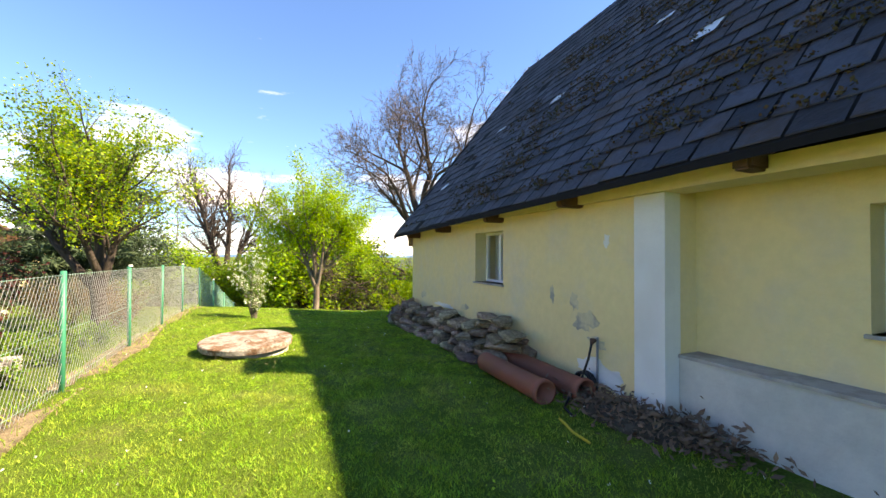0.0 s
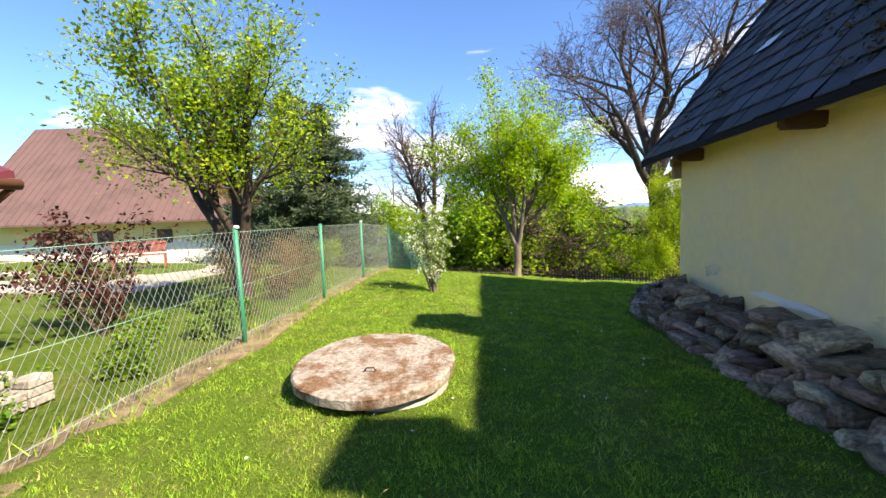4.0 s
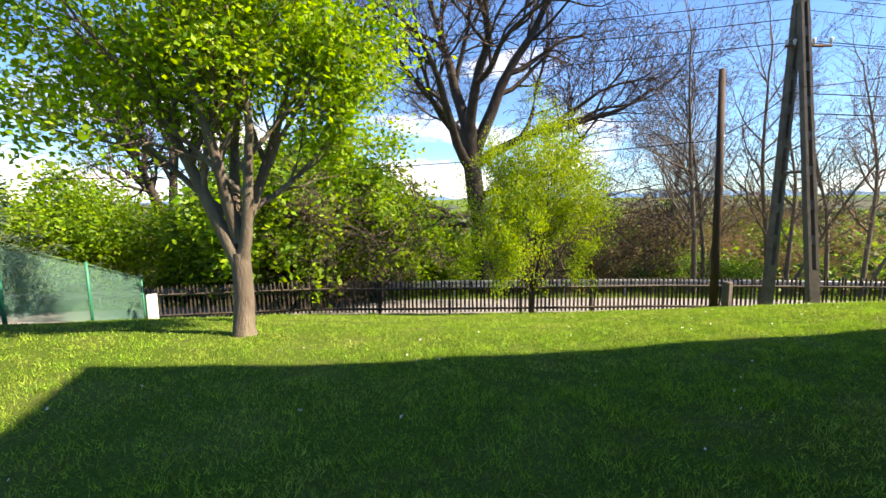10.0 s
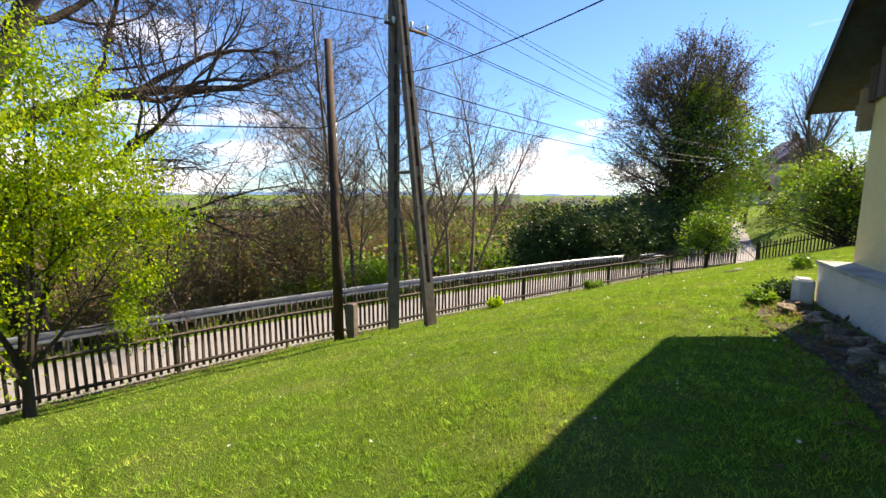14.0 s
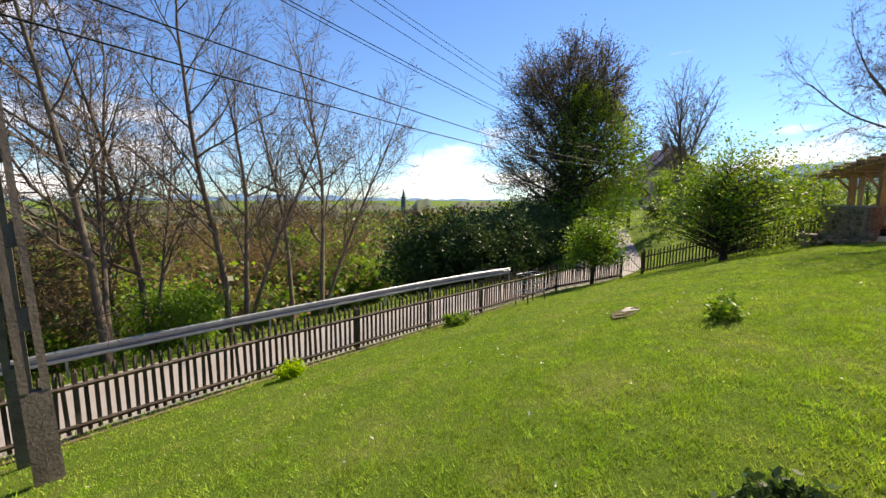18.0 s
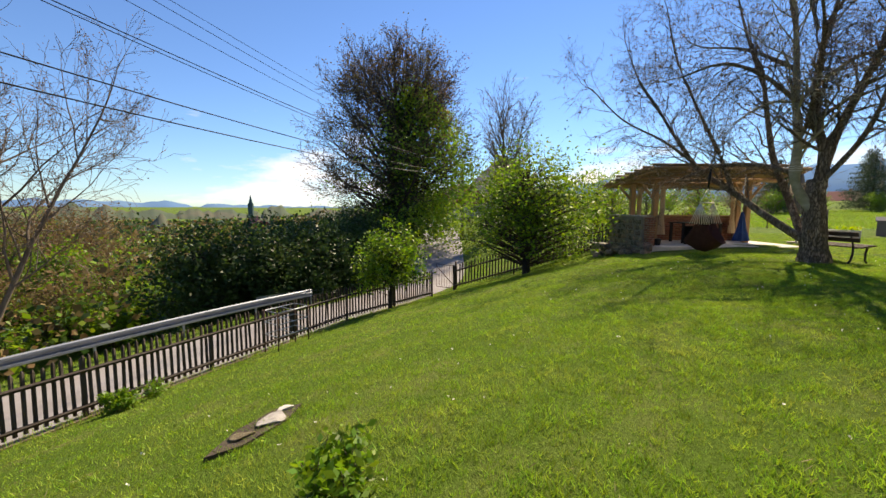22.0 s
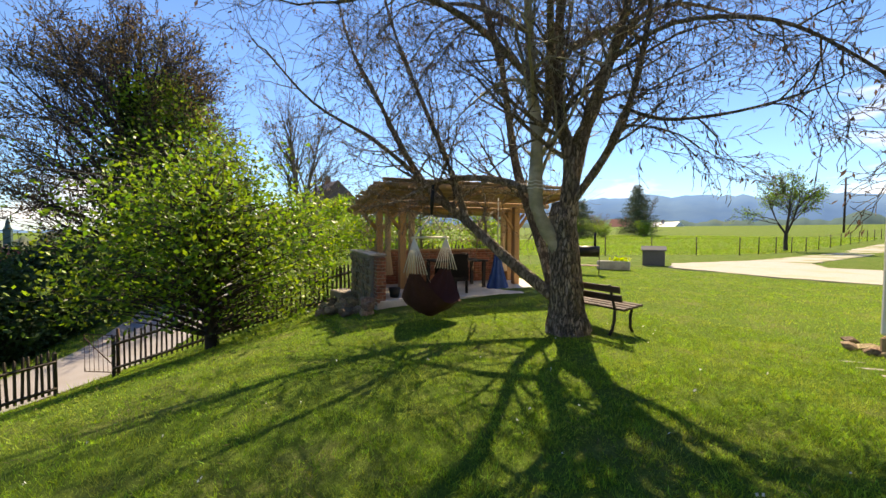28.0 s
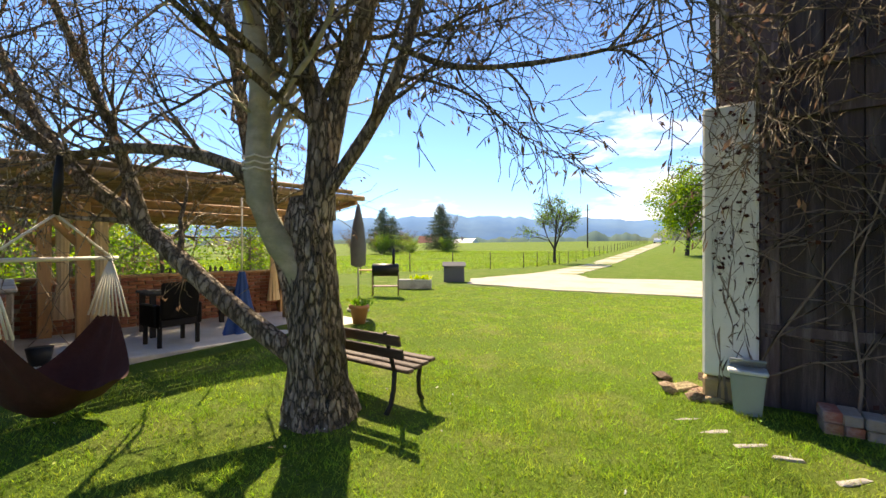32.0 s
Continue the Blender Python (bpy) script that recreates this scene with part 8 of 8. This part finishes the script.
def far_house(x, y, w, d, h, rz, roof, label, z=0.0):
    ob = thing("far_house", label, "house", (x, y, z), rz, "far houses")
    part("wall", boxes(((-w / 2, -d / 2, -3), (w / 2, d / 2, h))), M["far_wall"], ob)
    bm = bmesh.new()
    e = 0.5
    a = [bm.verts.new(p) for p in ((-w / 2 - e, -d / 2 - e, h), (w / 2 + e, -d / 2 - e, h), (w / 2 + e, d / 2 + e, h), (-w / 2 - e, d / 2 + e, h), (-w / 2 - e, 0, h + d * 0.5), (w / 2 + e, 0, h + d * 0.5))]
    for f in ((0, 1, 5, 4), (2, 3, 4, 5), (0, 4, 3), (1, 2, 5), (3, 2, 1, 0)):
        bm.faces.new([a[i] for i in f])
    part("roof", bm, roof, ob)
    part("chimney", boxes(((-0.5, -0.4, h + d * 0.3), (0.4, 0.4, h + d * 0.5 + 1.0))), M["old_brick"], ob)
    for i in range(3):
        w_ = part("window", boxes(((-w / 2 - 0.06, -d / 3 + i * d / 3 - 0.5, h * 0.35), (-w / 2 - 0.01, -d / 3 + i * d / 3 + 0.5, h * 0.75))), M["dark_room"], ob)
    return ob


far_house(100, -22, 10, 9, 5.5, 5, M["brown_metal"], "far gabled house with a chimney above the trees", 1.0)
far_house(92, -11.5, 8, 7, 2.4, 20, M["roof_red"], "far low house with a red roof by the lane", -0.6)
far_house(205, 55, 18, 12, 4, 30, M["roof_red"], "distant farm building in the valley", -14)
far_house(160, -190, 14, 10, 4, 10, M["roof_red"], "distant house at the edge of the fields", 0.0)
far_house(130, -175, 20, 8, 2.5, -20, M["bucket_rim"], "distant pale shed across the field", 0.0)

# field fence and car
fence2 = thing("field_fence", "wire field fence on thin wooden stakes", "fence", (33.0, -20.0, 0))
pts = [(42.0, -12.0), (37.2, -24.3), (33.6, -33.5), (34.0, -45.0), (36.5, -75.0), (41.5, -137.0)]
for x, y, a in polyline_points(pts, 3.2):
    z = land_at(x, y)
    tube("stake", [(x - 33, y + 20, z - 0.1), (x - 33, y + 20, z + 1.25)], 0.035, M["picket"], fence2, 5)
for h in (0.45, 0.85, 1.15):
    tube("wire", [(x - 33, y + 20, land_at(x, y) + h) for x, y in pts], 0.006, M["wire_black"], fence2, 3)
far_util = thing("far_pole", "distant wooden utility pole in the fields", "utility pole", on_land(46.7, -95.5))
tube("mast", [(0, 0, -0.4), (0, 0, 9.4)], [0.17, 0.13], M["pole_wood"], far_util, 8)
tube("cross_arm", [(-0.6, 0, 8.2), (0.6, 0, 8.2)], 0.05, M["pole_wood"], far_util, 6)
car = thing("car", "silver car parked far along the gravel track", "car", (37.6, -128.0, land_at(37.6, -128) + 0.03), 94)
bm = bmesh.new()
prof = [(-2.1, 0.35), (-2.15, 0.75), (-1.9, 0.95), (-1.2, 1.0), (-0.6, 1.45), (0.9, 1.47), (1.6, 1.0), (2.1, 0.9), (2.15, 0.4)]
va, vb = [bm.verts.new((x, -0.85, z)) for x, z in prof], [bm.verts.new((x, 0.85, z)) for x, z in prof]
bm.faces.new(va)
bm.faces.new(vb[::-1])
for i in range(len(prof)):
    j = (i + 1) % len(prof)
    bm.faces.new((va[j], va[i], vb[i], vb[j]))
bmesh.ops.recalc_face_normals(bm, faces=bm.faces)
part("body", bm, M["car_paint"], car)
for sx in (-1.3, 1.35):
    for sy in (-0.8, 0.8):
        tube("wheel", [(sx, sy - 0.1, 0.32), (sx, sy + 0.1, 0.32)], 0.32, M["rubber"], car, 14)
part("windscreen", boxes(((-1.0, -0.7, 1.05), (-0.93, 0.7, 1.4))), M["dark_room"], car)


# ---- grass ----
def blades(name, n, xr, yr, keep, h, w, seed, material, label):
    """Upright single blades scattered over a stretch of the lawn."""
    g = np.random.default_rng(seed)
    x, y = g.uniform(*xr, n), g.uniform(*yr, n)
    tuft = np.sin(x * 31 + 3 * np.sin(y * 11) + 2 * np.sin(x * 5.3)) * np.sin(y * 27 + 3 * np.sin(x * 12.7) + 2 * np.sin(y * 4.1))
    wide = np.sin(x * 7.1 + 2.2 * np.sin(y * 3.3)) * np.sin(y * 6.3 + 2.2 * np.sin(x * 2.9))
    k = keep(x, y, g) & (g.random(n) < 0.85 + 0.5 * tuft + 0.25 * wide)
    x, y, tuft, wide = x[k], y[k], tuft[k], wide[k]
    n = len(x)
    z = ground_height(x, y) - 0.005
    hh = h * g.uniform(0.5, 1.1, n) * np.clip(0.9 + 0.4 * tuft + 0.35 * wide, 0.35, 1.7)
    a = g.uniform(0, 2 * np.pi, n)
    lean = g.normal(0, 0.6, (n, 2)) * hh[:, None]
    ww = w * g.uniform(0.7, 1.4, n)
    base = np.stack([x, y, z], 1)
    s = np.stack([np.cos(a) * ww, np.sin(a) * ww, 0 * a], 1)
    top = base + np.stack([lean[:, 0], lean[:, 1], hh], 1)
    v = np.stack([base - s, base + s, top], 1).reshape(-1, 3).astype(np.float32)
    me = bpy.data.meshes.new(name)
    me.vertices.add(3 * n)
    me.vertices.foreach_set("co", v.ravel())
    me.loops.add(3 * n)
    me.loops.foreach_set("vertex_index", np.arange(3 * n, dtype=np.int32))
    me.polygons.add(n)
    me.polygons.foreach_set("loop_start", np.arange(0, 3 * n, 3, dtype=np.int32))
    me.update()
    me.validate()
    return place(name, me, material, None, label, "grass", kind="stuff")


HOUSE_BOX = [tuple(hp(u, v, 0)[:2]) for u, v in ((-0.05, -0.32), (HW + 0.1, -0.32), (HW + 0.1, HLEN), (-0.05, HLEN))]


def in_quad(x, y, q):
    r = np.ones(x.shape, bool)
    for (ax, ay), (bx, by) in zip(q, q[1:] + q[:1]):
        r &= (bx - ax) * (y - ay) - (by - ay) * (x - ax) < 0
    return r


WALKED = [(-1.3, -6.0), (-0.6, -2.0), (0.4, 1.8), (1.6, 5.5), (3.0, 7.2), (5.3, 7.9), (8.0, 7.7), (11.5, 6.8), (13.8, 5.7), (15.5, 3.0), (16.6, 1.2), (18.0, -0.8), (19.4, -3.0), (20.5, -5.0)]


def from_walked(x, y):
    best = np.full(x.shape, 1e9)
    for (ax, ay), (bx, by) in zip(WALKED, WALKED[1:]):
        dx, dy = bx - ax, by - ay
        l2 = dx * dx + dy * dy
        s = np.clip(((x - ax) * dx + (y - ay) * dy) / l2, 0, 1)
        best = np.minimum(best, np.hypot(x - ax - dx * s, y - ay - dy * s))
    return best


def free(x, y):
    """Where grass can grow."""
    ok = ~in_quad(x, y, HOUSE_BOX) & (fence_distance(x, y) < -0.15)
    ok &= ~((x > 26.25) & (x < 29.5) & (y > -10.3) & (y < -4.7))
    ok &= ~((x < 20.6) & (y < -8.8) & (x > 10.5))
    ok &= ~((x < HC.x + (y - HC.y) * 0.105) & (x > HC.x - 0.75 + (y - HC.y) * 0.105) & (y < 6.0) & (y > -0.4))
    ok &= np.hypot(x + 0.8, y - 3.25) > 0.66
    ok &= ~((y < -17.9) & (x < 31.5))
    ok &= x > -3.4 + (y + 4) * 0.105
    return ok


def near_keep(x, y, g):
    d = from_walked(x, y)
    return free(x, y) & (g.random(len(x)) < np.clip(1.2 - d / 5.0, 0.0, 1)) & (d < 5.6)


def far_keep(x, y, g):
    d = from_walked(x, y)
    return free(x, y) & (g.random(len(x)) < np.clip((d - 2.6) / 3, 0, 1)) & (d < 16)


blades("lawn_grass", 3300000, (-4, 27), (-9, 13), near_keep, 0.044, 0.003, 1, M["blade"], "fine mown grass of the lawn")
blades("lawn_grass", 1000000, (-4, 34), (-17.8, 22), far_keep, 0.042, 0.0055, 2, M["blade"], "mown grass further across the lawn")


def edge_keep(x, y, g):
    d = fence_distance(x, y)
    a = (d > -0.5) & (d < 0.55) & (x > -1)
    cx = -2.66 + (y - 4.6) * 0.079
    b = (np.abs(x - cx) < 0.3) & (y < 16)
    c = (d > 4.6) & (d < 7.5) & (x > -20)
    return (a | b | c) & (g.random(len(x)) < 0.8)


blades("rough_grass", 420000, (-8, 42), (-7, 32), edge_keep, 0.15, 0.006, 3, M["blade"], "long rough grass along the fences")
blades("dry_grass", 120000, (-8, 36), (-7, 24), lambda x, y, g: edge_keep(x, y, g) & (fence_distance(x, y) < 1), 0.11, 0.005, 4, M["straw"], "dry straw along the fence foot")


def field_keep(x, y, g):
    tr = np.interp(-y, [12, 24, 33.5, 45, 75, 137], [42.3, 37.5, 33.9, 34.3, 36.8, 41.8])
    return (x > tr) & (fence_distance(x, y) < -4) & (y < -12)


blades("field_grass", 100000, (31, 75), (-75, -12), field_keep, 0.22, 0.02, 5, M["blade"], "tall bright meadow grass beyond the wire fence")
# broad-leaved weeds, dead stalks and clover between the grass
g_ = np.random.default_rng(19)
wx, wy = g_.uniform(-3.2, 30, 9000), g_.uniform(-12, 14, 9000)
patchy = np.sin(wx * 0.9 + 2 * np.sin(wy * 0.7)) * np.sin(wy * 1.1 + 1.7 * np.sin(wx * 0.6))
kk = free(wx, wy) & (from_walked(wx, wy) < 9) & (patchy + g_.normal(0, 0.5, 9000) > 0.25)
an = [Vector((a, b, c + 0.014)) for a, b, c in zip(wx[kk], wy[kk], ground_height(wx[kk], wy[kk]))]
place("lawn_weeds", leaf_mesh("lawn_weeds", an, 0.024, 9, 0.035, 21, -0.1, 0.6), M["blade"], None, "small broad-leaved weeds and clover in the lawn", "weeds", kind="stuff")
wx, wy = g_.uniform(-3.2, 30, 14000), g_.uniform(-12, 14, 14000)
patchy = np.sin(wx * 1.3 + 2 * np.sin(wy * 0.9) + 1) * np.sin(wy * 1.6 + 1.7 * np.sin(wx * 0.8))
kk = free(wx, wy) & (from_walked(wx, wy) < 9) & (patchy + g_.normal(0, 0.35, 14000) > 0.75)
an = [Vector((a, b, c + 0.012)) for a, b, c in zip(wx[kk], wy[kk], ground_height(wx[kk], wy[kk]))]
place("lawn_thatch", leaf_mesh("lawn_thatch", an, 0.06, 8, 0.08, 22, 0.0, 0.07), M["straw"], None, "dry clippings and straw lying in the lawn", "dry grass", kind="stuff")
g_ = np.random.default_rng(9)
fx, fy = g_.uniform(-3, 25, 5200), g_.uniform(-8, 11, 5200)
kk = free(fx, fy) & (from_walked(fx, fy) < 4.5) & (g_.random(5200) < 0.12)
an = [Vector((a, b, c + 0.055)) for a, b, c in zip(fx[kk], fy[kk], ground_height(fx[kk], fy[kk]))]
place("daisies", leaf_mesh("daisies", an, 0.02, 2, 0.004, 3, -1.2, 0.9), M["petal"], None, "scattered white daisies in the lawn", "flowers", kind="stuff")
